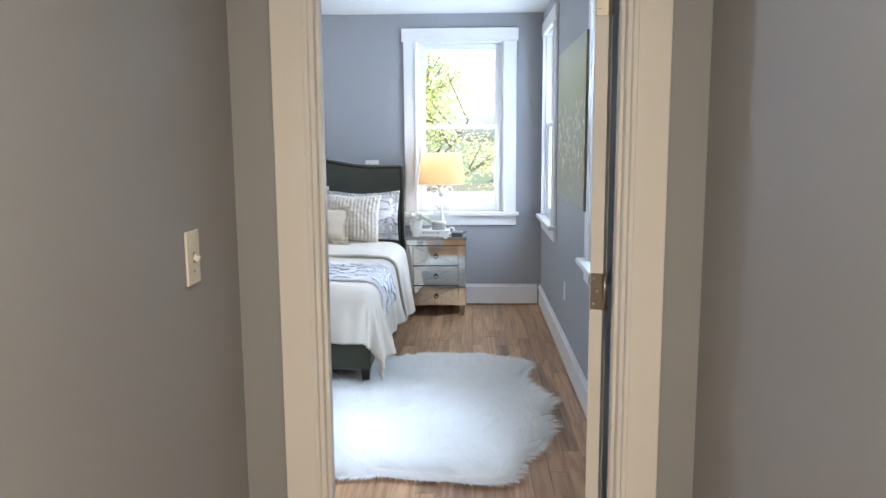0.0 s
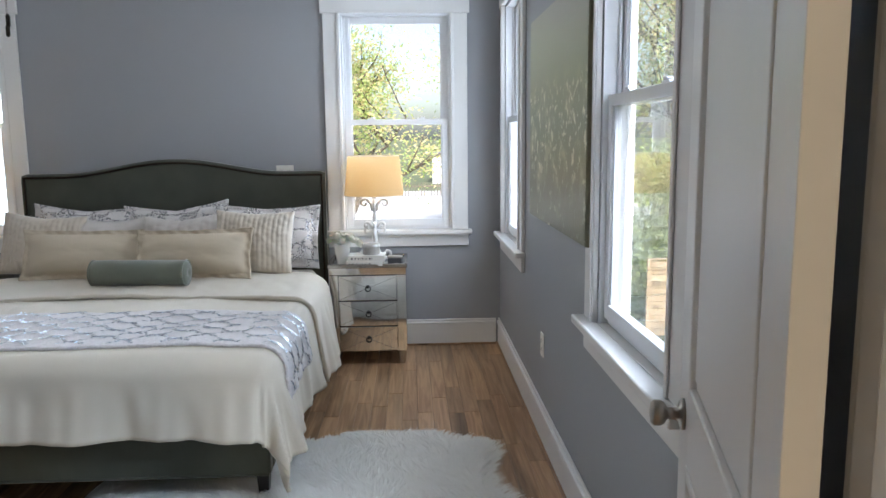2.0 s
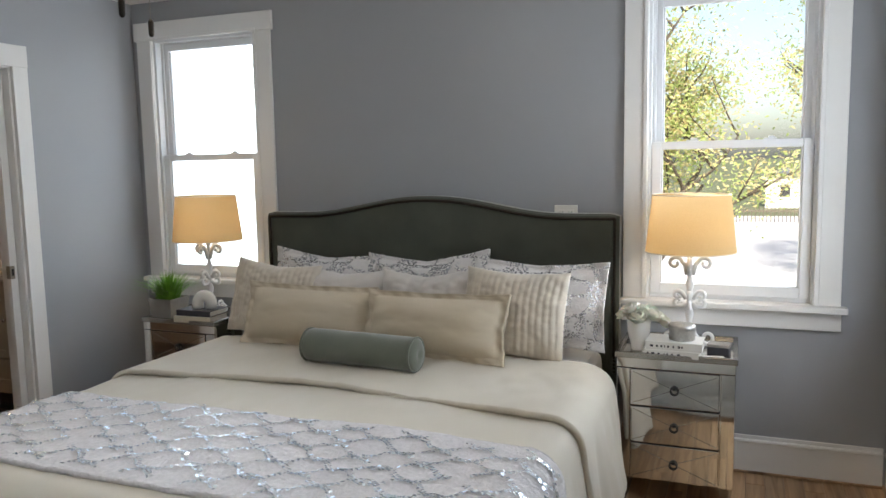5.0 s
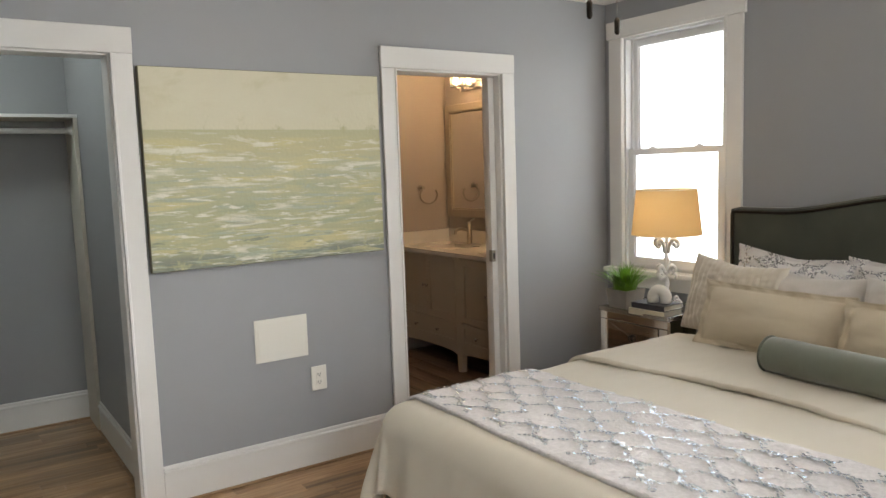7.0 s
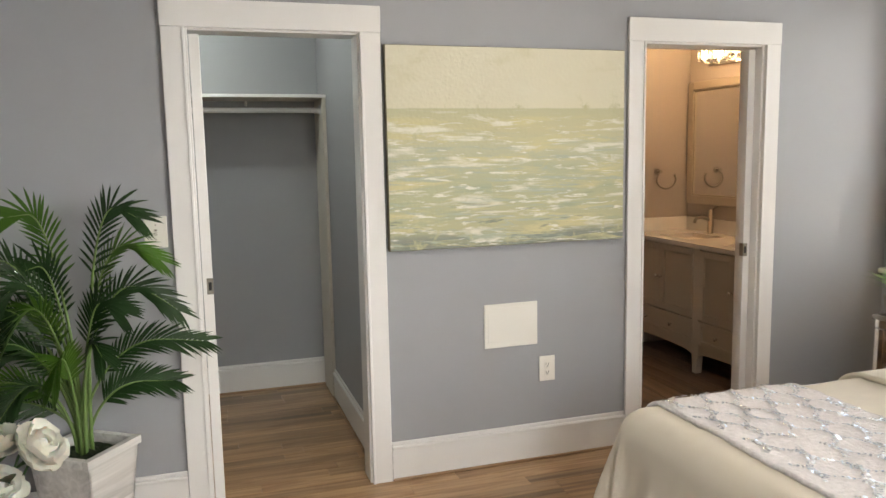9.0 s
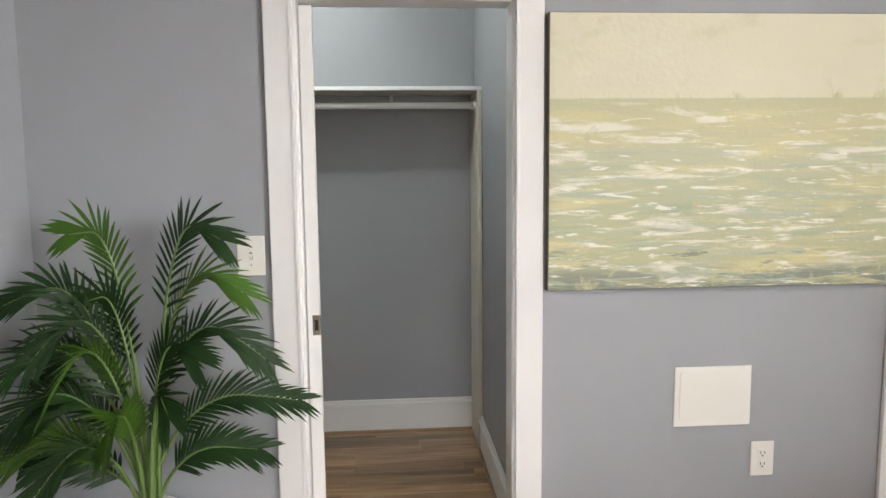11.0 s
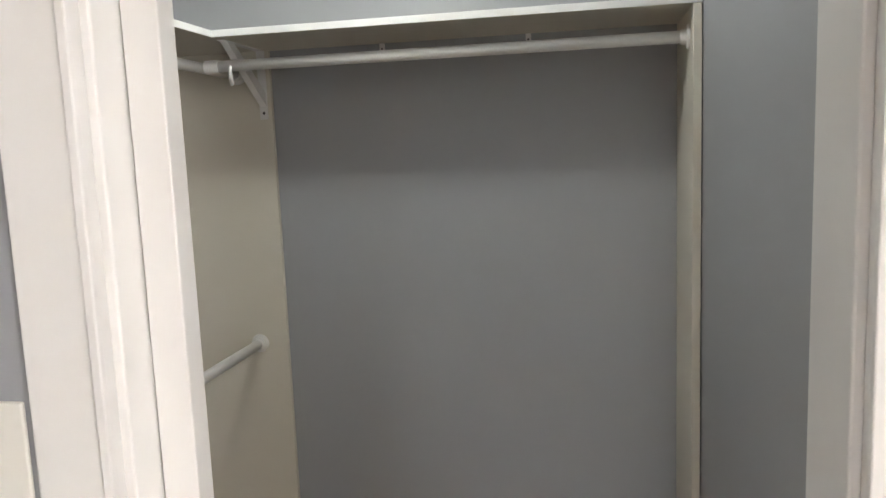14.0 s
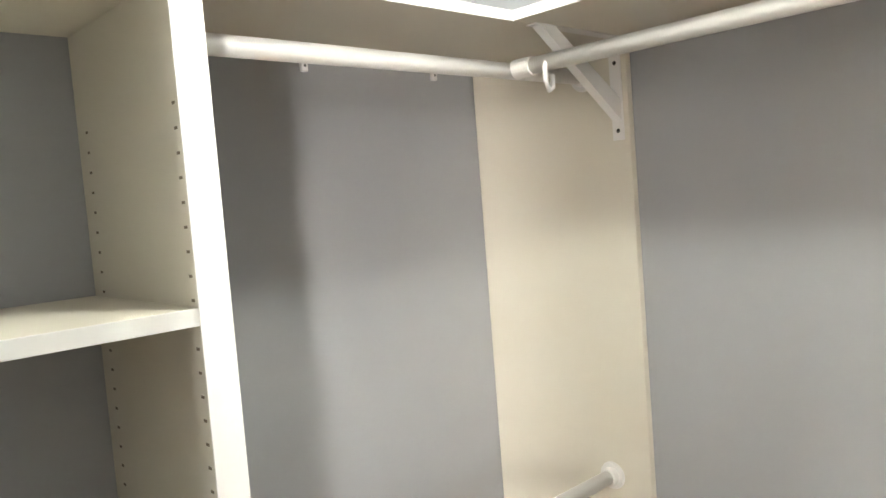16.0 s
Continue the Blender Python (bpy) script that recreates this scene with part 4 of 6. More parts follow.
def rose(c, r, seed, axis, rig):
    """A bloom of cupped petals round a small bud."""
    rng = random.Random(seed)
    q = axis.normalized().to_track_quat("Z", "Y").to_matrix().to_4x4()
    bm = bmesh.new()
    lathe(bm, [(0.02 * r, -0.05 * r), (0.16 * r, 0.06 * r), (0.17 * r, 0.30 * r), (0.03 * r, 0.42 * r)], 10)
    bmesh.ops.transform(bm, verts=bm.verts, matrix=Matrix.Translation(c) @ q)
    bloom = part("rose", bm, PETAL, rig, smooth=True)
    for ring, (n, tilt, size) in enumerate(((3, 12, 0.5), (5, 30, 0.75), (6, 55, 1.0), (7, 78, 1.05))):
        for k in range(n):
            a = k * math.tau / n + ring * 0.7 + rng.uniform(-0.2, 0.2)
            m = Matrix.Translation(c) @ q @ Matrix.Rotation(a, 4, "Z") @ Matrix.Rotation(radians(tilt + rng.uniform(-10, 10)), 4, "Y")
            frill, lop = rng.uniform(0, 6), rng.uniform(0.88, 1.12)
            bm = bmesh.new()
            rows = []
            for j in range(5):
                v = j / 4
                wide = r * size * 0.66 * math.sin(math.pi * (0.15 + 0.72 * v)) ** 0.7
                rows.append([bm.verts.new(m @ Vector((r * 0.10 + r * 0.22 * math.sin(v * 2.6) - 0.12 * r * (u * u) - (0.10 * r * v**3) + 0.04 * r * v * math.sin(u * 4 + frill), u * wide, r * size * lop * v * (1 - 0.10 * u * u)))) for u in (-1, -0.5, 0, 0.5, 1)])
            for j in range(4):
                for i in range(4):
                    bm.faces.new((rows[j][i], rows[j][i + 1], rows[j + 1][i + 1], rows[j + 1][i]))
            part("petal", bm, PETAL, bloom, smooth=True)
    return bloom


rig = thing("flower_vase", (NS_R - 0.165, 6.30, NS_TOP), "white ceramic vase full of ivory roses on the nightstand", "vase")
bm = bmesh.new()
lathe(bm, [(0.028, 0), (0.030, 0.004), (0.030, 0.02), (0.042, 0.07), (0.045, 0.115), (0.040, 0.135), (0.036, 0.135), (0.030, 0.10)], 28)
part("vase", bm, CERAMIC, rig, smooth=True)
for i, (x, y, z, r) in enumerate(((0, 0, 0.155, 0.042), (-0.05, 0.01, 0.145, 0.042), (0.05, -0.01, 0.145, 0.042), (0.0, -0.045, 0.145, 0.04), (0.03, 0.04, 0.15, 0.04), (-0.03, -0.03, 0.165, 0.036), (0.085, 0.0, 0.125, 0.036), (-0.03, 0.045, 0.15, 0.038))):
    rose(Vector((x, y, z - 0.01)), r, i, Vector((x * 8, y * 8, 0.6)), rig)
rig.scale = (1.18, 1.18, 1.18)

# the corner nightstand's things
rig = thing("potted_grass", (NS_L - 0.165, 6.32, NS_TOP), "bright green artificial grass in a grey square pot", "plant")
bm = bmesh.new()
lathe(bm, [(0.075, 0), (0.090, 0.085), (0.082, 0.085), (0.08, 0.07)], 4)
bmesh.ops.rotate(bm, verts=bm.verts, cent=(0, 0, 0), matrix=Matrix.Rotation(radians(45), 3, "Z"))
part("pot", bm, GREY_WASH, rig)
bm = bmesh.new()
rng = random.Random(3)
for i in range(330):
    a, r = rng.uniform(0, math.tau), 0.05 * math.sqrt(rng.random())
    p = Vector((r * math.cos(a), r * math.sin(a), 0.07))
    lean = Vector((math.cos(a), math.sin(a), 0)) * rng.uniform(0.2, 1.3) * (0.3 + r / 0.05)
    n = rng.uniform(0.09, 0.15)
    side = Vector((-math.sin(a), math.cos(a), 0)) * 0.0042
    prev = None
    for j in range(4):
        v = j / 3
        q = p + Vector((0, 0, n * v * (1 - 0.25 * v * lean.length))) + lean * (0.095 * v * v)
        s = side * (1 - v) + side * 0.08
        ring = (bm.verts.new(q - s), bm.verts.new(q + s))
        if prev:
            bm.faces.new((prev[0], prev[1], ring[1], ring[0]))
        prev = ring
tagged(part("grass", bm, GRASS_BLADE, rig), kind="stuff")
rig.scale = (1.28, 1.28, 1.28)
book(pose(NS_L + 0.10, 6.27, NS_TOP, 0, 0, 3), 0.24, 0.17, 0.034, BOOK_CREAM, "cream hardback book lying on the nightstand", 0)
book(pose(NS_L + 0.105, 6.275, NS_TOP + 0.0345, 0, 0, 1), 0.225, 0.16, 0.032, BOOK_DARK, "charcoal hardback book on top of a cream one", 0)
bm = bmesh.new()
pts = [(0.030 * math.cos(a), 0, 0.016 + 0.034 * max(math.sin(a), 0) - (0.016 if math.sin(a) < 0 else 0)) for a in np.linspace(math.pi, 0, 15)]
tube(bm, [(-0.030, 0, 0.001), *[(x, 0, z + 0.006) for x, _, z in pts], (0.030, 0, 0.001)], 0.026, 16)
solid("arch_ornament", bm, CERAMIC, "white glazed arched ornament on stacked books", "ornament", "", pose(NS_L + 0.12, 6.28, NS_TOP + 0.0668, 0, 0, 20) @ Matrix.Scale(1.25, 4), smooth=True)

# ---- bedroom: walls and floor ----
def layered(name, base, layers, rough=0.5, metal_bump=0.5, bump_scale=60.0, gradient=()):
    """Paint laid on in strokes: each layer is (colour, low, high, stretch, seed, from z, to z)."""
    m = bpy.data.materials.new(name)
    m.use_nodes = True
    nt, node = m.node_tree, m.node_tree.nodes.new
    b = nt.nodes["Principled BSDF"]
    at, split = node("ShaderNodeTexCoord"), node("ShaderNodeSeparateXYZ")
    nt.links.new(at.outputs["Object"], split.inputs[0])
    wob = node("ShaderNodeTexNoise")
    wob.inputs["Scale"].default_value = 9
    nt.links.new(at.outputs["Object"], wob.inputs["Vector"])
    zed = node("ShaderNodeMath")
    zed.operation = "MULTIPLY_ADD"
    zed.inputs[1].default_value = 0.008
    nt.links.new(wob.outputs["Fac"], zed.inputs[0])
    full = node("ShaderNodeMath")
    full.operation = "MULTIPLY"
    full.inputs[1].default_value = 1 / 0.908
    nt.links.new(split.outputs["Z"], full.inputs[0])
    nt.links.new(full.outputs[0], zed.inputs[2])
    ramp = node("ShaderNodeValToRGB")
    els = ramp.color_ramp.elements
    els[0].position, els[0].color = base[0][0], (*base[0][1], 1)
    els[1].position, els[1].color = base[-1][0], (*base[-1][1], 1)
    for p, c in base[1:-1]:
        e = els.new(p)
        e.color = (*c, 1)
    nt.links.new(zed.outputs[0], ramp.inputs["Fac"])
    colour = ramp.outputs["Color"]
    for c, low, high, stretch, seed, z0, z1 in layers:
        size = node("ShaderNodeMapping")
        size.inputs["Scale"].default_value, size.inputs["Location"].default_value = stretch, (seed, seed * 2, seed * 3)
        nt.links.new(at.outputs["Object"], size.inputs["Vector"])
        spots = node("ShaderNodeTexNoise")
        spots.inputs["Scale"].default_value, spots.inputs["Detail"].default_value, spots.inputs["Roughness"].default_value, spots.inputs["Distortion"].default_value = 1.0, 10, 0.66, 0.4
        nt.links.new(size.outputs[0], spots.inputs["Vector"])
        cut = node("ShaderNodeMapRange")
        cut.inputs["From Min"].default_value, cut.inputs["From Max"].default_value = low, high
        nt.links.new(spots.outputs["Fac"], cut.inputs["Value"])
        keep = node("ShaderNodeMapRange")
        keep.interpolation_type = "SMOOTHSTEP"
        keep.inputs["From Min"].default_value, keep.inputs["From Max"].default_value = z0, z1
        nt.links.new(full.outputs[0], keep.inputs["Value"])
        both = node("ShaderNodeMath")
        both.operation = "MULTIPLY"
        nt.links.new(cut.outputs[0], both.inputs[0])
        nt.links.new(keep.outputs[0], both.inputs[1])
        mix = node("ShaderNodeMix")
        mix.data_type = "RGBA"
        mix.inputs["B"].default_value = (*c, 1)
        nt.links.new(both.outputs[0], mix.inputs["Factor"])
        nt.links.new(colour, mix.inputs["A"])
        colour = mix.outputs["Result"]
    nt.links.new(colour, b.inputs["Base Color"])
    b.inputs["Roughness"].default_value = rough
    strokes = node("ShaderNodeTexNoise")
    strokes.inputs["Scale"].default_value, strokes.inputs["Detail"].default_value = bump_scale, 6
    nt.links.new(at.outputs["Object"], strokes.inputs["Vector"])
    relief = node("ShaderNodeBump")
    relief.inputs["Strength"].default_value, relief.inputs["Distance"].default_value = metal_bump, 0.002
    nt.links.new(strokes.outputs["Fac"], relief.inputs["Height"])
    nt.links.new(relief.outputs[0], b.inputs["Normal"])
    return m


SEA = layered(
    "seascape_paint",
    [(0.0, (0.15, 0.17, 0.13)), (0.035, (0.30, 0.31, 0.21)), (0.10, (0.45, 0.44, 0.26)), (0.34, (0.43, 0.44, 0.28)), (0.50, (0.48, 0.48, 0.32)), (0.60, (0.53, 0.49, 0.29)), (0.70, (0.48, 0.47, 0.29)), (0.704, (0.65, 0.61, 0.46)), (1.0, (0.67, 0.63, 0.48))],
    [
        ((0.58, 0.53, 0.29), 0.50, 0.62, (1, 2.4, 15), 7.0, 0.70, 0.62),
        ((0.35, 0.39, 0.27), 0.53, 0.66, (1, 2.0, 20), 4.0, 0.62, 0.25),
        ((0.40, 0.44, 0.34), 0.53, 0.60, (1, 3.2, 34), 21.0, 0.66, 0.40),
        ((0.70, 0.675, 0.57), 0.54, 0.63, (1, 3.0, 22), 1.0, 0.70, 0.66),
        ((0.73, 0.71, 0.62), 0.575, 0.615, (1, 6.0, 46), 9.0, 0.69, 0.60),
        ((0.17, 0.21, 0.18), 0.585, 0.65, (1, 4.0, 38), 13.0, 0.36, 0.03),
        ((0.20, 0.23, 0.20), 0.50, 0.56, (1, 3.0, 26), 31.0, 0.11, 0.02),
        ((0.54, 0.50, 0.30), 0.53, 0.74, (1, 3.0, 5), 17.0, 0.71, 0.98),
        ((0.48, 0.46, 0.27), 0.58, 0.68, (1, 12.0, 9), 27.0, 0.80, 0.705),
        ((0.68, 0.65, 0.50), 0.54, 0.74, (1, 2.0, 6), 37.0, 0.72, 0.80),
    ],
    metal_bump=0.8,
)
BLOSSOM = layered(
    "blossom_paint",
    [(0.0, (0.12, 0.12, 0.07)), (0.35, (0.19, 0.19, 0.11)), (0.65, (0.27, 0.27, 0.18)), (1.0, (0.42, 0.41, 0.33))],
    [
        ((0.36, 0.35, 0.22), 0.50, 0.62, (1, 5, 6), 3.0, 0.74, 0.60),
        ((0.66, 0.63, 0.48), 0.55, 0.60, (1, 17, 19), 5.0, 0.70, 0.58),
        ((0.12, 0.12, 0.065), 0.36, 0.50, (1, 6, 8), 2.0, 0.36, 0.12),
        ((0.58, 0.55, 0.42), 0.63, 0.67, (1, 15, 18), 8.0, 0.30, 0.1),
    ],
    rough=0.35,
)
CANVAS_EDGE = material("painted_canvas_edge", (0.20, 0.19, 0.12), 0.7, vary=0.25, scale=14, bump=0.4, bump_scale=300)


def canvas(place, w, h, paint, label):
    """A stretched canvas; local y across, z up, its face looking to +x at the plane x = 0.038."""
    rig = thing("canvas_painting", place, label, "painting")
    bm = bmesh.new()
    box(bm, 0.0, 0.036, -w / 2, w / 2, 0, h, bevel=0.004)
    part("stretched_edge", bm, CANVAS_EDGE, rig)
    part("painted_face", boxed((0.0362, 0.038, -w / 2 + 0.003, w / 2 - 0.003, 0.003, h - 0.003)), paint, rig)
    return rig


canvas(pose(WX + 0.002, 4.335, 1.082), 1.185, 0.908, SEA, "large canvas of a pale green sea under a cream sky")
canvas(pose(EX - 0.002, 4.53, 1.078, 0, 0, 180), 1.17, 0.91, BLOSSOM, "large olive green canvas with scattered white blossoms")


def wall_plate(kind, place, label, gangs=1, wide=0.036, tall=0.058):
    """A small electrical plate; local x across, z up, face to -y."""
    rig = thing(kind, place, label, "switch" if "switch" in kind else "outlet")
    w = wide + 0.023 * (gangs - 1)
    part("plate", boxed((-w, w, -0.006, 0, -tall, tall), bevel=0.003, segments=3), PLATE, rig)
    for g in range(gangs):
        x = (g - (gangs - 1) / 2) * 0.046
        if "switch" in kind:
            part("slot", boxed((x - 0.005, x + 0.005, -0.0068, -0.004, -0.012, 0.012)), STEEL, rig)
            bm = boxed((-0.0042, 0.0042, -0.014, 0, -0.006, 0.006), bevel=0.001)
            bmesh.ops.rotate(bm, verts=bm.verts, cent=(0, 0, 0), matrix=Matrix.Rotation(radians(25), 3, "X"))
            bmesh.ops.translate(bm, verts=bm.verts, vec=(x, -0.006, 0.002))
            part("toggle", bm, PLATE, rig)
            for z in (-0.030, 0.030):
                bm = bmesh.new()
                lathe(bm, [(0.003, 0), (0.003, 0.0008)], 10)
                bmesh.ops.rotate(bm, verts=bm.verts, cent=(0, 0, 0), matrix=Matrix.Rotation(math.pi / 2, 3, "X"))
                bmesh.ops.translate(bm, verts=bm.verts, vec=(x, -0.006, z))
                part("screw", bm, STEEL, rig)
        else:
            for z in (-0.020, 0.020):
                socket = part("socket", boxed((x - 0.016, x + 0.016, -0.0078, -0.005, z - 0.014, z + 0.014), bevel=0.004, segments=3), PLATE, rig)
                part("slots", boxed((x - 0.0085, x - 0.0055, -0.0082, -0.007, z - 0.003, z + 0.007), (x + 0.0055, x + 0.0085, -0.0082, -0.007, z - 0.003, z + 0.007), (x - 0.003, x + 0.003, -0.0082, -0.007, z - 0.011, z - 0.006)), SLOT, socket)
    return rig


wall_plate("light_switch", pose(WX, 2.768, 1.217, 0, 0, 90), "ivory toggle switch plate beside the closet doorway", wide=0.045, tall=0.065)
wall_plate("power_outlet", pose(WX, 4.53, 0.455, 0, 0, 90), "white double outlet below the access panel", wide=0.042, tall=0.063)
wall_plate("power_outlet", pose(EX, 4.942, 0.462, 0, 0, -90), "white double outlet under the window wall's canvas")
wall_plate("light_switch", pose(HALL_W, 1.65, 1.20, 0, 0, 90), "white toggle switch plate on the hallway wall")
wall_plate("power_outlet", pose(-0.825, NY, 1.222, 0, 0, 0), "white wall plate half hidden behind the headboard", 2)

rig = thing("access_panel", pose(WX, 4.34, 0.69, 0, 0, 90), "white painted metal access panel set in the wall", "panel")
part("frame", boxed((-0.138, 0.138, -0.006, 0, -0.107, 0.107), bevel=0.002), PLATE, rig)
part("hatch", boxed((-0.120, 0.120, -0.009, -0.0062, -0.078, 0.090), bevel=0.002), PLATE, rig)
part("catch", boxed((0.098, 0.108, -0.0105, -0.009, -0.01, 0.01), bevel=0.001), PLATE, rig)


def bedroom_door():
    """A two-panel leaf standing open into the room, with its knobs and hinges."""
    rig = thing("door_leaf", pose(0.388, SY + 0.002, 0.008, 0, 0, 76.2), "white two-panel door standing open with brushed nickel knobs", "door")
    w, t, h = 0.745, 0.035, 2.018
    st = 0.112
    panels = ((0.21, 0.86), (0.985, 1.905))
    bm = boxed((0, st, 0, t, 0, h), (w - st, w, 0, t, 0, h), bevel=0.0015)
    z = 0
    for a, b in panels + ((h, h),):
        box(bm, st, w - st, 0, t, z, a)
        z = b
    part("leaf_frame", bm, TRIM, rig)
    for a, b in panels:
        p = part("raised_panel", boxed((st + 0.040, w - st - 0.040, 0.004, t - 0.004, a + 0.040, b - 0.040), bevel=0.006), TRIM, rig)
        part("panel_field", boxed((st, w - st, 0.010, t - 0.010, a, b)), TRIM, p)
        for y0, y1 in ((-0.003, 0.011), (t - 0.011, t + 0.003)):
            m = boxed((st, st + 0.024, y0, y1, a, b), (w - st - 0.024, w - st, y0, y1, a, b), (st + 0.024, w - st - 0.024, y0, y1, a, a + 0.024), (st + 0.024, w - st - 0.024, y0, y1, b - 0.024, b), bevel=0.0044, segments=3)
            part("moulding", m, TRIM, p)
    for s, y in ((1, t), (-1, 0)):
        bm = bmesh.new()
        lathe(bm, [(0.029, 0), (0.029, 0.005), (0.024, 0.009), (0.012, 0.012), (0.011, 0.030), (0.020, 0.036), (0.024, 0.043), (0.024, 0.054), (0.019, 0.060), (0.006, 0.062)], 24)
        bmesh.ops.rotate(bm, verts=bm.verts, cent=(0, 0, 0), matrix=Matrix.Rotation(-s * math.pi / 2, 3, "X"))
        bmesh.ops.translate(bm, verts=bm.verts, vec=(w - 0.062, y, 0.935))
        part("knob", bm, STEEL, rig, "brushed nickel door knob", smooth=True)
    part("latch_plate", boxed((w - 0.001, w + 0.001, 0.006, t - 0.006, 0.905, 0.965)), STEEL, rig)
    for z in (0.24, 1.03, 1.80):
        bm = boxed((-0.0015, 0.0005, 0.001, t - 0.002, z - 0.050, z + 0.050), bevel=0.0006)
        hinge = part("hinge", bm, STEEL, rig, "brushed nickel butt hinge")
        bm = bmesh.new()
        tube(bm, [(-0.004, -0.005, z - 0.050), (-0.004, -0.005, z + 0.050)], 0.0065, 12)
        part("barrel", bm, STEEL, hinge, smooth=True)
        for dz in (-0.034, 0.0, 0.034):
            bm = bmesh.new()
            lathe(bm, [(0.0042, 0), (0.003, 0.001)], 10)
            bmesh.ops.rotate(bm, verts=bm.verts, cent=(0, 0, 0), matrix=Matrix.Rotation(-math.pi / 2, 3, "Y"))
            bmesh.ops.translate(bm, verts=bm.verts, vec=(-0.0015, 0.018 + (0.006 if dz else -0.004), z + dz))
            part("screw", bm, CHROME, hinge)


bedroom_door()


def pocket_door(y, reach, label):
    """A white pocket door slid into its wall, its edge standing reach past the jamb at y, with a small edge pull."""
    way = 1 if reach > 0 else -1
    rig = thing("pocket_door", (WX - 0.06, y, 0.01), label, "door", "pocket doors")
    part("leaf", boxed((-0.0165, 0.0165, *sorted((way * 0.003, reach)), 0, 2.012), bevel=0.002), TRIM, rig)
    pull = part("edge_pull", boxed((-0.012, 0.0185, *sorted((reach + way * 0.0015, reach - way * 0.026)), 0.925, 0.995), bevel=0.002), STEEL, rig, "small brushed nickel edge pull")
    part("finger_slot", boxed((0.0186, 0.0194, *sorted((reach - way * 0.006, reach - way * 0.019)), 0.942, 0.978)), SLOT, pull)
    return rig


pocket_door(2.936, 0.045, "white pocket door slid almost wholly into the closet wall")
pocket_door(5.759, -0.045, "white pocket door slid almost wholly into the bathroom wall")

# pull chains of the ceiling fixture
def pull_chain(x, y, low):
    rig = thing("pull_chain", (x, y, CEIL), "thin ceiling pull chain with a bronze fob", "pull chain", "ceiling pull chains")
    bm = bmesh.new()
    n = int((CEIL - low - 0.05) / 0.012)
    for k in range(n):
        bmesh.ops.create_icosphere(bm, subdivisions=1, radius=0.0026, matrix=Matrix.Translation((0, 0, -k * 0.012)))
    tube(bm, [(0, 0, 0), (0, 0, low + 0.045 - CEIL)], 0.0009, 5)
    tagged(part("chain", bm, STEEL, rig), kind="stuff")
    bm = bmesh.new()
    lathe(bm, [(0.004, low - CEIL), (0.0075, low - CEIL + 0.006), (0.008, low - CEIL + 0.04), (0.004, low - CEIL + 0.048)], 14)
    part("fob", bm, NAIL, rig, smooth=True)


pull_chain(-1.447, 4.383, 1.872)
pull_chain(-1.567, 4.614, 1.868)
# unseen ceiling light, added above the chains as fill for the bedroom
rig = thing("bedroom_fill_fixture", (-1.51, 4.50, CEIL), "unseen round glowing ceiling fixture added to brighten the bedroom", "ceiling light")
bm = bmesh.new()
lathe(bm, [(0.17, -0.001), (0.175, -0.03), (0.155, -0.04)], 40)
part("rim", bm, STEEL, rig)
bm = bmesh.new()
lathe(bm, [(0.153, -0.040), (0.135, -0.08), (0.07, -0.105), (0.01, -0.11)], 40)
diffuser = part("diffuser", bm, glowing("bedroom_fill_glow", (1.0, 0.95, 0.88), 1.6), rig, smooth=True)
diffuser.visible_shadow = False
ROOM_FILL = lamp("bedroom_fill_lamp", "POINT", pose(-1.51, 4.50, CEIL - 0.15), 6.3, (1.0, 0.94, 0.88))
ROOM_FILL.data.shadow_soft_size = 0.14

# sheepskin rug
def wool_cloth():
    m = bpy.data.materials.new("white_sheepskin_wool")
    m.use_nodes = True
    nt, node = m.node_tree, m.node_tree.nodes.new
    diffuse, through_light, mix = node("ShaderNodeBsdfDiffuse"), node("ShaderNodeBsdfTranslucent"), node("ShaderNodeMixShader")
    at, clumps, tint = node("ShaderNodeTexCoord"), node("ShaderNodeTexNoise"), node("ShaderNodeMix")
    clumps.inputs["Scale"].default_value, clumps.inputs["Detail"].default_value = 14, 6
    tint.data_type = "RGBA"
    tint.inputs["A"].default_value, tint.inputs["B"].default_value = (0.90, 0.89, 0.86, 1), (0.97, 0.97, 0.95, 1)
    nt.links.new(at.outputs["Object"], clumps.inputs["Vector"])
    nt.links.new(clumps.outputs["Fac"], tint.inputs["Factor"])
    for shader in (diffuse, through_light):
        nt.links.new(tint.outputs["Result"], shader.inputs["Color"])
    mix.inputs["Fac"].default_value = 0.22
    nt.links.new(diffuse.outputs[0], mix.inputs[1])
    nt.links.new(through_light.outputs[0], mix.inputs[2])
    nt.links.new(mix.outputs[0], nt.nodes["Material Output"].inputs["Surface"])
    return m


FUR = wool_cloth()


def rug_edge(a):
    """Radius of the four-pelt outline round its middle, scalloped like hides."""
    c, s = abs(math.cos(a)), abs(math.sin(a))
    r = 1 / ((c / 0.905) ** 5 + (s / 0.92) ** 5) ** 0.2
    return r * (1 + 0.045 * math.cos(6 * a + 0.4) + 0.030 * math.sin(11 * a) + 0.016 * math.sin(19 * a + 1))


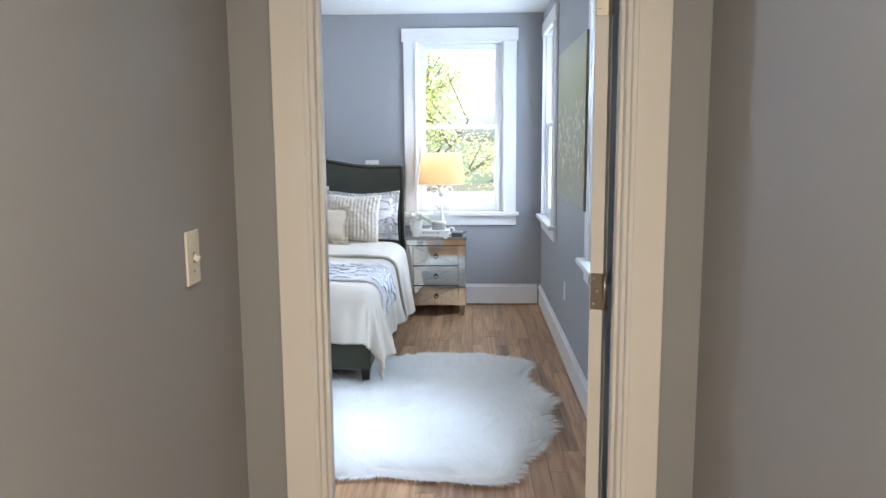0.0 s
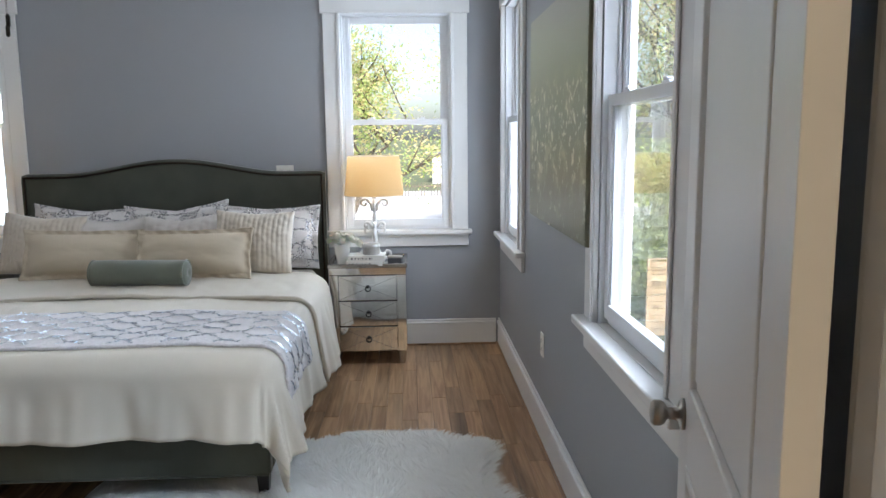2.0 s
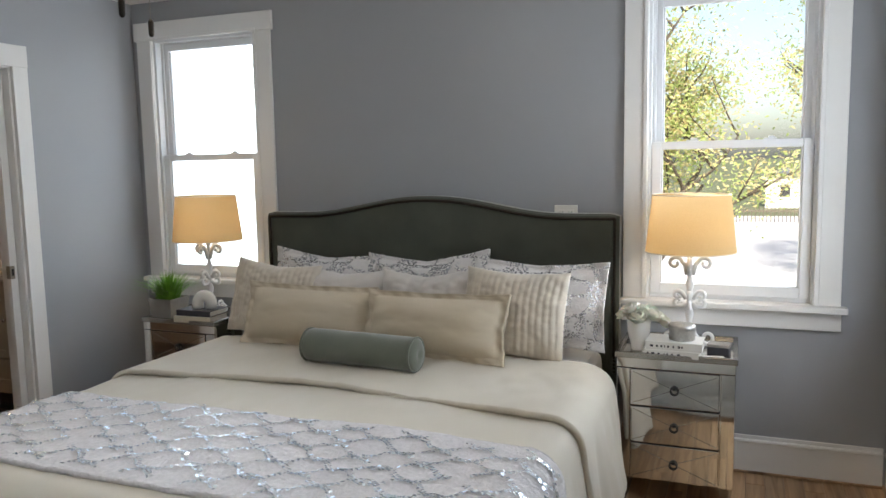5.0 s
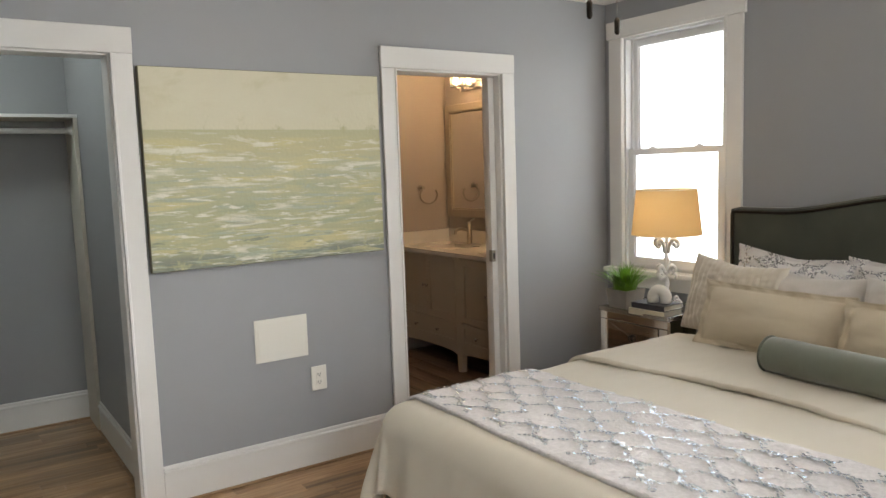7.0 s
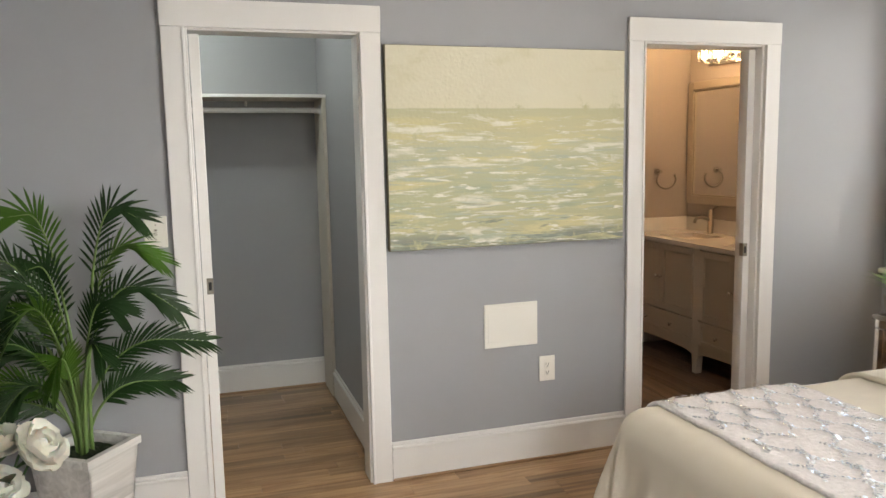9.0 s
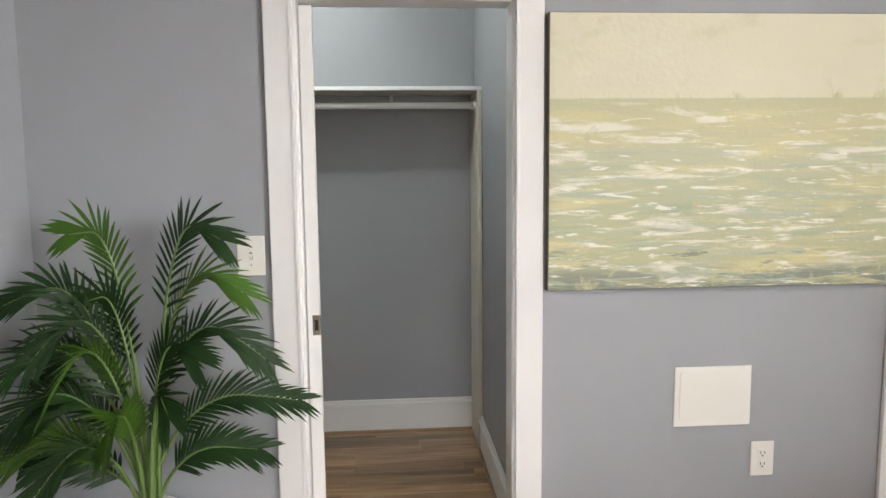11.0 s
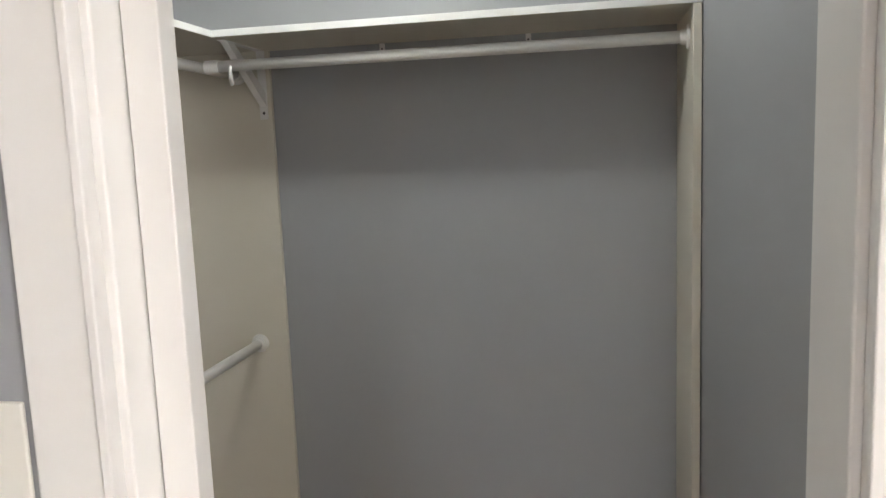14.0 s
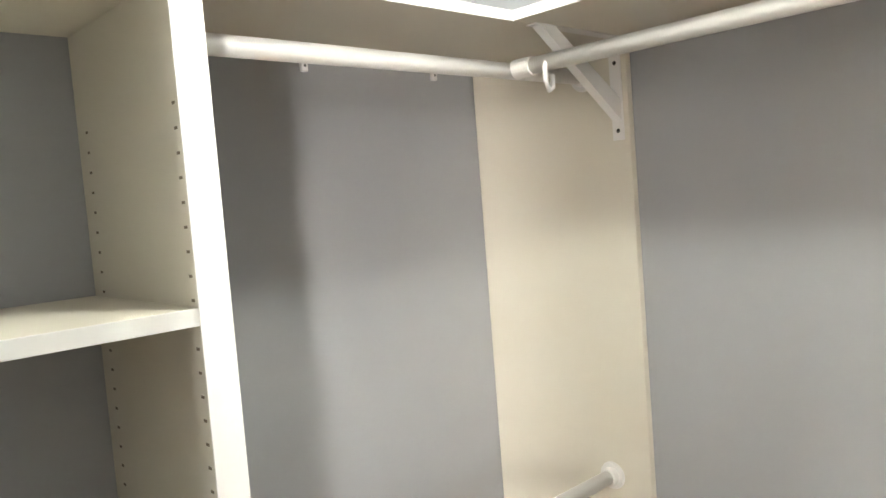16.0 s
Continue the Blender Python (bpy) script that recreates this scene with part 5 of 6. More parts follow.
def sheepskin():
    rig = thing("sheepskin_rug", (-0.48, 4.035, 0.002), "fluffy white sheepskin rug with a scalloped edge on the floor", "rug")
    n = 160
    bm = bmesh.new()
    rings = [[bm.verts.new((rug_edge(k * math.tau / n) * f * math.cos(k * math.tau / n), rug_edge(k * math.tau / n) * f * math.sin(k * math.tau / n), z)) for k in range(n)] for f, z in ((0.98, 0), (0.985, 0.008), (0.93, 0.018), (0.02, 0.020))]
    for a, b in zip(rings, rings[1:]):
        for k in range(n):
            bm.faces.new((a[k], a[(k + 1) % n], b[(k + 1) % n], b[k]))
    bm.faces.new(rings[-1])
    bm.faces.new(rings[0][::-1])
    part("pelt", bm, FUR, rig, smooth=True)
    rng = np.random.default_rng(5)
    verts, faces, normals = [], [], []
    count = 75000
    xy = rng.uniform(-1, 1, (count, 2))
    for x, y in xy:
        r, a = math.hypot(x, y), math.atan2(y, x)
        if r > rug_edge(a) * 0.985 or x < -0.75:
            continue
        flow = noise.noise(Vector((x * 3.2, y * 3.2, 0.3))) * 1.5 + 1.2 * noise.noise(Vector((x * 15, y * 15, 2)))
        lean = 0.042 + 0.024 * rng.random()
        edge = r / rug_edge(a)
        dx, dy = math.cos(flow + 1.7), math.sin(flow + 1.7)
        if edge > 0.9:
            k = min((edge - 0.9) / 0.06, 1) * 0.9
            dx, dy = dx * (1 - k) + math.cos(a) * k, dy * (1 - k) + math.sin(a) * k
        hgt = (0.019 + 0.016 * rng.random()) * (1 + 0.5 * noise.noise(Vector((x * 8, y * 11, 9)))) * (1.0 if edge < 0.93 else 0.6)
        w = 0.0022 + 0.0022 * rng.random()
        px, py = -dy * w, dx * w
        z0 = 0.016 if edge < 0.95 else 0.006
        i = len(verts)
        verts += [(x - px, y - py, z0), (x + px, y + py, z0), (x + dx * lean * 0.8 + px * 0.7, y + dy * lean * 0.8 + py * 0.7, z0 + hgt * 0.75), (x + dx * lean * 0.8 - px * 0.7, y + dy * lean * 0.8 - py * 0.7, z0 + hgt * 0.75), (x + dx * lean * 1.5, y + dy * lean * 1.5, z0 + hgt * 0.85)]
        faces += [(i + 3, i + 2, i + 1, i), (i + 4, i + 2, i + 3)]
        normals += [Vector((rng.normal() * 0.2, rng.normal() * 0.2, 1)).normalized()] * 5
    me = bpy.data.meshes.new("wool")
    me.from_pydata(verts, [], faces)
    me.normals_split_custom_set_from_vertices(normals)
    me.materials.append(FUR)
    ob = new("wool", me)
    ob.parent = rig
    tagged(ob, "long white wool tufts", kind="stuff")


sheepskin()

# palm in its planter
PALM = material("palm_leaf", (0.011, 0.040, 0.008), 0.42, Specular_IOR_Level=0.3, vary=0.35, scale=7, fine=0.05)
PALM_LIGHT = material("young_palm_leaf", (0.05, 0.13, 0.014), 0.42, Specular_IOR_Level=0.3, vary=0.3, scale=7, fine=0.05)
STEM = material("palm_stem", (0.13, 0.22, 0.06), 0.5, vary=0.25, scale=12)
WHITEWASH = wood("whitewashed_board", (0.56, 0.545, 0.52), (0.78, 0.765, 0.74), 0.7, along=0, grain=24, random_tint=0.05, gloss=0.3, streaks=0.78)
MOSS = material("dark_moss", (0.02, 0.035, 0.012), 0.9, vary=0.5, scale=40, bump=0.8, bump_scale=120)


def palm():
    rig = thing("potted_palm", pose(-3.315, 2.475, 0, 0, 0, -35), "tall artificial palm in a whitewashed tapered wooden planter", "plant")
    h, b, t = 0.435, 0.098, 0.133
    for k in range(4):
        bm = bmesh.new()
        lo, hi = b, t
        vs = [bm.verts.new(p) for p in ((-lo, -lo, 0), (lo, -lo, 0), (hi, -hi, h - 0.03), (-hi, -hi, h - 0.03), (-lo, -lo + 0.014, 0), (lo, -lo + 0.014, 0), (hi, -hi + 0.014, h - 0.03), (-hi, -hi + 0.014, h - 0.03))]
        for f in ((0, 1, 2, 3), (7, 6, 5, 4), (0, 4, 5, 1), (1, 5, 6, 2), (2, 6, 7, 3), (3, 7, 4, 0)):
            bm.faces.new([vs[i] for i in f])
        bmesh.ops.rotate(bm, verts=bm.verts, cent=(0, 0, 0), matrix=Matrix.Rotation(k * math.pi / 2, 3, "Z"))
        part("planter_side", bm, WHITEWASH, rig)
        bm = boxed((-t - 0.010, t + 0.010, -t - 0.010, -t + 0.016, h - 0.032, h), bevel=0.002)
        bmesh.ops.rotate(bm, verts=bm.verts, cent=(0, 0, 0), matrix=Matrix.Rotation(k * math.pi / 2, 3, "Z"))
        if k % 2:
            bmesh.ops.scale(bm, verts=bm.verts, vec=(1, 0.83, 0.998))
        part("planter_rim", bm, WHITEWASH, rig)
    bm = grid_sheet(24, 24, lambda u, v: Vector(((u - 0.5) * 2 * (t - 0.004), (v - 0.5) * 2 * (t - 0.004), h - 0.045 + 0.016 * noise.noise(Vector((u * 9, v * 9, 1))) + 0.02 * (1 - (2 * u - 1) ** 2) * (1 - (2 * v - 1) ** 2))))
    part("moss", bm, MOSS, rig)
    turn = Matrix.Rotation(radians(35), 3, "Z")
    rng = random.Random(11)
    # direction (world degrees from +x), reach, height of the arch, tip drop, light or dark, twist in degrees
    fronds = [
        (-97, 0.20, 0.93, 0.01, 1, 80), (-88, 0.15, 0.74, 0.02, 0, 70), (88, 0.22, 0.95, 0.05, 0, 60), (85, 0.30, 0.81, 0.07, 1, 40), (87, 0.38, 0.66, 0.12, 0, 55), (90, 0.47, 0.43, 0.03, 0, 50),
        (84, 0.33, 0.27, 0.01, 0, 60), (-80, 0.34, 0.44, 0.08, 0, -50), (-85, 0.36, 0.78, 0.06, 0, -55), (-70, 0.42, 0.62, 0.16, 0, -40), (-60, 0.44, 0.50, 0.18, 0, -30), (-75, 0.44, 0.34, 0.12, 1, -45),
        (-50, 0.26, 0.62, 0.16, 1, 25), (-80, 0.24, 0.58, 0.08, 0, -60), (75, 0.16, 0.60, 0.04, 0, 65), (-62, 0.30, 0.70, 0.12, 0, -50), (-20, 0.16, 0.42, 0.10, 1, 30), (-95, 0.46, 0.24, 0.06, 0, -50), (-40, 0.34, 0.34, 0.14, 0, -25), (40, 0.14, 0.46, 0.06, 0, 50),
    ]
    for deg, reach, high, drop, light, turned in fronds:
        a = radians(deg)
        out = turn @ Vector((math.cos(a), math.sin(a), 0))
        up = Vector((0, 0, 1))
        base = Vector((rng.uniform(-0.02, 0.02), rng.uniform(-0.02, 0.02), h - 0.04))
        n = 30
        curve = []
        for i in range(n + 1):
            v = i / n
            curve.append(base + out * reach * (v**1.7) + up * (high * math.sin(min(v * 1.25, 1.0) * math.pi / 2) - drop * max(v - 0.6, 0) ** 2 / 0.16))
        bm = bmesh.new()
        tube(bm, curve, [0.008 * (1 - 0.85 * i / n) for i in range(n + 1)], 7)
        stem = part("stem", bm, STEM, rig, smooth=True)
        bm = bmesh.new()
        leaflets = 25
        for i in range(leaflets):
            v = 0.42 + 0.58 * i / (leaflets - 1)
            k = min(int(v * n), n - 1)
            p, d = curve[k].lerp(curve[k + 1], v * n - k), (curve[k + 1] - curve[k]).normalized()
            flat = d.cross(up).normalized() if abs(d.z) < 0.98 else out.cross(up)
            flat = flat * math.cos(radians(turned)) + d.cross(flat) * math.sin(radians(turned))
            long = (0.034 + 0.100 * math.sin(math.pi * min((v - 0.28) / 0.84, 1)) ** 0.7) * rng.uniform(0.9, 1.1)
            for s in (-1, 1):
                way = (flat * s * (0.95 - 0.45 * (v - 0.36)) + d * (0.72 + 1.7 * (v - 0.42)) + up * rng.uniform(0.02, 0.22)).normalized()
                across = way.cross(d.cross(flat)).normalized()
                prev = None
                for j in range(5):
                    q = j / 4
                    wd = 0.0058 * math.sin(math.pi * (0.16 + 0.82 * q)) ** 0.8 * (1 if q < 1 else 0.15)
                    c = p + way * long * q - up * long * 0.16 * q * q
                    ridge = up * 0.0028 * (1 - q)
                    ring = [bm.verts.new(c - across * wd + ridge), bm.verts.new(c - ridge), bm.verts.new(c + across * wd + ridge)]
                    if prev:
                        bm.faces.new((prev[0], prev[1], ring[1], ring[0]))
                        bm.faces.new((prev[1], prev[2], ring[2], ring[1]))
                    prev = ring
        part("leaf_fan", bm, PALM_LIGHT if light else PALM, stem)
    return rig


palm()

# side table with roses
DARK_WOOD = wood("dark_walnut", (0.025, 0.016, 0.011), (0.06, 0.038, 0.025), 0.35, along=0)
rig = thing("side_table", (-2.06, 2.46, 0), "small round dark wooden table in the open floor", "table")
bm = bmesh.new()
lathe(bm, [(0.225, 0.585), (0.235, 0.592), (0.235, 0.602), (0.228, 0.61)], 48)
part("tabletop", bm, DARK_WOOD, rig)
bm = bmesh.new()
lathe(bm, [(0.03, 0.02), (0.022, 0.1), (0.02, 0.4), (0.045, 0.585)], 24)
part("pedestal", bm, DARK_WOOD, rig, smooth=True)
bm = bmesh.new()
lathe(bm, [(0.15, 0), (0.15, 0.012), (0.05, 0.03)], 36)
part("foot", bm, DARK_WOOD, rig)
VASE_GLASS = glass("clear_vase_glass")
rig = thing("rose_vase", (-2.10, 2.47, 0.61), "clear glass vase of large white roses on a dark table", "vase")
bm = bmesh.new()
lathe(bm, [(0.045, 0), (0.052, 0.006), (0.072, 0.06), (0.075, 0.10), (0.058, 0.16), (0.056, 0.20), (0.054, 0.20), (0.055, 0.16), (0.071, 0.10), (0.068, 0.06), (0.046, 0.012)], 36)
part("vase", bm, VASE_GLASS, rig, smooth=True)
ROSE_LEAF = material("rose_leaf", (0.03, 0.075, 0.02), 0.45, vary=0.3, scale=20)
for i, (x, y, z, r) in enumerate(((0.0, 0.0, 0.30, 0.062), (0.05, 0.11, 0.31, 0.062), (-0.05, 0.06, 0.29, 0.055), (0.06, 0.03, 0.23, 0.052), (0.04, -0.09, 0.29, 0.06), (-0.07, -0.06, 0.28, 0.055), (0.10, -0.03, 0.26, 0.05))):
    bloom = rose(Vector((x, y, z - 0.03)), r, 20 + i, Vector((x * 6, y * 6, 0.5)), rig)
    bm = bmesh.new()
    tube(bm, [(x * 0.2, y * 0.2, 0.02), (x * 0.35, y * 0.35, 0.15), (x, y, z - 0.03)], 0.003, 6)
    part("stem", bm, ROSE_LEAF, bloom)
for k in range(5):
    a = 0.5 + k * 1.3
    m = Matrix.Rotation(a, 4, "Z")
    bm = grid_sheet(4, 6, lambda u, v: m @ Vector((0.05 + 0.09 * v, (u - 0.5) * 0.05 * math.sin(math.pi * (0.05 + 0.93 * v)), 0.21 + 0.05 * v - 0.03 * v * v + 0.01 * abs(u - 0.5))))
    part("leaf", bm, ROSE_LEAF, rig)

# ---- closet ----
MELAMINE = material("almond_melamine", (0.66, 0.62, 0.54), 0.4, vary=0.02, scale=3, bump=0.06, bump_scale=300, fine=0.012)
SHELF_WHITE = material("white_shelf_edge", (0.80, 0.80, 0.79), 0.35, vary=0.015)
PIN_HOLE = material("raw_board_hole", (0.16, 0.13, 0.095), 0.8)
SHELF_Z, SHELF_X, SHELF_Y = 1.863, -4.842, 2.402
ROD_WHITE = material("white_enamel_rod", (0.76, 0.75, 0.74), 0.3, vary=0.02)


def shelf(name, spans, edge, label):
    rig = thing(name, (0, 0, 0), label, "shelf", "closet shelving")
    part("board", boxed(spans), MELAMINE, rig)
    part("front_edge", boxed(edge, bevel=0.001), SHELF_WHITE, rig)


shelf("closet_shelf", (CLOSET_W, SHELF_X - 0.002, SHELF_Y, CLOSET_N - 0.001, SHELF_Z, SHELF_Z + 0.019), (SHELF_X - 0.002, SHELF_X, SHELF_Y - 0.002, CLOSET_N - 0.001, SHELF_Z, SHELF_Z + 0.019), "white closet shelf running along the back wall")
shelf("closet_shelf", (CLOSET_W, -3.70, CLOSET_S + 0.001, SHELF_Y - 0.002, SHELF_Z, SHELF_Z + 0.019), (SHELF_X - 0.002, -3.70, SHELF_Y - 0.002, SHELF_Y, SHELF_Z, SHELF_Z + 0.019), "white closet shelf running along the side wall")
for name, s, label in (
    ("upright_board", (CLOSET_W + 0.002, -4.842, CLOSET_N - 0.024, CLOSET_N - 0.003, 0.001, SHELF_Z - 0.001), "tall almond melamine panel at the shelf's end"),
    ("upright_board", (CLOSET_W + 0.002, CLOSET_W + 0.020, CLOSET_S + 0.003, 2.430, 0.190, SHELF_Z - 0.001), "flat almond melamine panel against the closet's back wall"),
):
    solid(name, boxed(s, bevel=0.0012), MELAMINE, label, "panel", "closet panels")


def rod(points, label, flanges):
    rig = thing("closet_rod", (0, 0, 0), label, "closet rod", "closet rods")
    bm = bmesh.new()
    tube(bm, points, 0.0158, 20)
    part("bar", bm, ROD_WHITE, rig, smooth=True)
    for p, d in flanges:
        bm = bmesh.new()
        tube(bm, [Vector(p), Vector(p) + Vector(d) * 0.006, Vector(p) + Vector(d) * 0.007, Vector(p) + Vector(d) * 0.022], [0.031, 0.029, 0.0205, 0.0195], 24)
        part("flange", bm, ROD_WHITE, rig, smooth=False)


ROD_Z, ROD_X, ROD_Y = 1.792, -4.915, 2.322
rod([(ROD_X, 2.345, ROD_Z), (ROD_X, CLOSET_N - 0.026, ROD_Z)], "white hanging rod along the closet's back wall", [((ROD_X, CLOSET_N - 0.025, ROD_Z), (0, -1, 0))])
rod([(CLOSET_W + 0.021, ROD_Y, ROD_Z), (-4.256, ROD_Y, ROD_Z)], "white hanging rod along the closet's side wall", [((CLOSET_W + 0.021, ROD_Y, ROD_Z), (1, 0, 0))])
rod([(CLOSET_W + 0.021, ROD_Y + 0.012, 0.912), (-4.256, ROD_Y + 0.012, 0.912)], "lower white hanging rod along the closet's side wall", [((CLOSET_W + 0.021, ROD_Y + 0.012, 0.912), (1, 0, 0))])
rig = thing("rod_coupling", (ROD_X, ROD_Y, ROD_Z), "white plastic clip joining two closet rods", "rod fitting")
bm = bmesh.new()
tube(bm, [(0, 0.018, 0), (0, 0.060, 0)], 0.0188, 20)
part("collar", bm, ROD_WHITE, rig)
bm = bmesh.new()
tube(bm, [(0.004, 0.10, 0.012), (0.017, 0.10, -0.01), (0.014, 0.098, -0.035), (0.0, 0.094, -0.052), (-0.016, 0.09, -0.045), (-0.02, 0.088, -0.02)], 0.0048, 8)
part("hook", bm, ROD_WHITE, rig, smooth=True)


def bracket(place):
    rig = thing("shelf_bracket", place, "white metal shelf and rod bracket fixed to the wall", "bracket")
    part("wall_leg", boxed((0.0, 0.003, -0.014, 0.014, -0.215, 0.0), bevel=0.001), ROD_WHITE, rig)
    part("shelf_leg", boxed((0.003, 0.265, -0.012, 0.012, -0.003, 0.0), bevel=0.001), ROD_WHITE, rig)
    bm = bmesh.new()
    prof = [(0.003, -0.175), (0.250, -0.003), (0.205, -0.003), (0.003, -0.130)]
    a, b = [[bm.verts.new((x, y, z)) for x, z in prof] for y in (-0.0105, 0.0105)]
    bm.faces.new(a[::-1])
    bm.faces.new(b)
    for k in range(4):
        bm.faces.new((a[k], a[(k + 1) % 4], b[(k + 1) % 4], b[k]))
    part("brace", bm, ROD_WHITE, rig)
    for z in (-0.055, -0.195):
        bm = bmesh.new()
        lathe(bm, [(0.0045, 0), (0.003, 0.0014)], 10)
        bmesh.ops.rotate(bm, verts=bm.verts, cent=(0, 0, 0), matrix=Matrix.Rotation(math.pi / 2, 3, "Y"))
        bmesh.ops.translate(bm, verts=bm.verts, vec=(0.003, 0, z))
        part("screw", bm, SLOT, rig)


bracket(pose(CLOSET_W + 0.021, 2.405, SHELF_Z, 0, 0, 0))


def clip(place):
    bm = boxed((-0.008, 0.008, 0, 0.010, -0.030, 0.0), bevel=0.003)
    rig = thing("shelf_clip", place, "small white shelf clip screwed under the shelf", "shelf clip", "shelf clips")
    part("tab", bm, ROD_WHITE, rig)
    bm = bmesh.new()
    lathe(bm, [(0.003, 0), (0.002, 0.001)], 8)
    bmesh.ops.rotate(bm, verts=bm.verts, cent=(0, 0, 0), matrix=Matrix.Rotation(-math.pi / 2, 3, "X"))
    bmesh.ops.translate(bm, verts=bm.verts, vec=(0, 0.010, -0.018))
    part("screw", bm, SLOT, rig)


for x in (-4.66, -5.02):
    clip(pose(x, CLOSET_S + 0.001, SHELF_Z))
for y in (2.80, 3.25):
    clip(pose(CLOSET_W + 0.001, y, SHELF_Z, 0, 0, -90))


def tower():
    """Open shelf tower along the side wall, with rows of shelf-pin holes."""
    rig = thing("shelf_tower", (-3.98, CLOSET_S, 0), "open white closet shelf tower with pin holes, empty", "shelf unit")
    x0, x1, d = -0.252, 0.268, 0.405
    for s, a, b in ((-1, x0, x0 + 0.019), (1, x1 - 0.019, x1)):
        side = part("side_panel", boxed((a, b, 0.003, d - 0.002, 0.001, SHELF_Z - 0.001)), MELAMINE, rig)
        part("edge_band", boxed((a - (0.016 if s < 0 else 0), b + (0.016 if s > 0 else 0.010), d - 0.002, d + 0.001, 0.001, SHELF_Z - 0.001), bevel=0.0006), SHELF_WHITE, side)
        f = b if s < 0 else a
        holes = bmesh.new()
        for y in (0.045, d - 0.035):
            for k in range(48):
                z = 0.20 + k * 0.032
                box(holes, *sorted((f, f - s * 0.0008)), y - 0.0042, y + 0.0042, z - 0.0020, z + 0.0020)
        tagged(part("pin_hole", holes, PIN_HOLE, side), kind="stuff")
    for z in (0.10, 0.52, 0.94, 1.418):
        sh = part("shelf_board", boxed((x0 + 0.0195, x1 - 0.0195, 0.003, d - 0.012, z, z + 0.022)), MELAMINE, rig)
        part("edge_band", boxed((x0 + 0.0195, x1 - 0.0195, d - 0.012, d - 0.008, z - 0.0005, z + 0.0225), bevel=0.0006), SHELF_WHITE, sh)


tower()
FROSTED = glowing("lit_closet_diffuser", (0.84, 0.95, 0.99), 3.0)
rig = thing("closet_light", (-4.42, 2.86, CEIL), "small lit round ceiling light in the closet", "ceiling light")
bm = bmesh.new()
lathe(bm, [(0.13, -0.001), (0.135, -0.02), (0.12, -0.03)], 36)
part("rim", bm, SHELF_WHITE, rig)
bm = bmesh.new()
lathe(bm, [(0.118, -0.030), (0.10, -0.055), (0.05, -0.068), (0.01, -0.070)], 36)
part("diffuser", bm, FROSTED, rig, smooth=True).visible_shadow = False
CLOSET_LIGHT = lamp("closet_lamp", "POINT", Matrix.Translation((-4.42, 2.86, CEIL - 0.12)), 4.2, (0.80, 0.95, 1.0))
CLOSET_LIGHT.data.shadow_soft_size = 0.06

# ---- bathroom ----
CABINET = material("greige_cabinet_paint", (0.46, 0.40, 0.32), 0.35, vary=0.03, bump=0.03, bump_scale=80)
QUARTZ = material("white_veined_quartz", (0.72, 0.69, 0.65), 0.15, vary=0.08, scale=4, fine=0.02)
TILE = wood("dark_plank_tile", (0.10, 0.064, 0.043), (0.21, 0.135, 0.09), 0.35, along=0, grain=20)
GROUT = material("pale_grout", (0.30, 0.27, 0.24), 0.9, vary=0.1)
BATH_MIRROR = material("silvered_mirror", (0.85, 0.85, 0.84), 0.02, 1.0, vary=0.0)
CRYSTAL = glass("sconce_glass", 0.15, (1.0, 0.95, 0.88))

floor = tagged(new("bath_floor"), "dark brown wood-look plank tiles with pale grout", "floor", kind="structure")
part("grout", boxed((BATH_W, WX - 0.02, BATH_S, BATH_N, -0.012, -0.003)), GROUT, floor)
rng = random.Random(2)
y = BATH_S
while y < BATH_N - 0.02:
    x = BATH_W - rng.uniform(0.1, 0.8)
    while x < WX - 0.03:
        a, b = max(x + 0.002, BATH_W + 0.001), min(x + 0.898, WX - 0.022)
        if b > a + 0.02:
            part("plank_tile", boxed((a, b, y + 0.002, min(y + 0.148, BATH_N - 0.001), -0.006, 0.0), bevel=0.001, segments=1), TILE, floor)
        x += 0.90
    y += 0.15


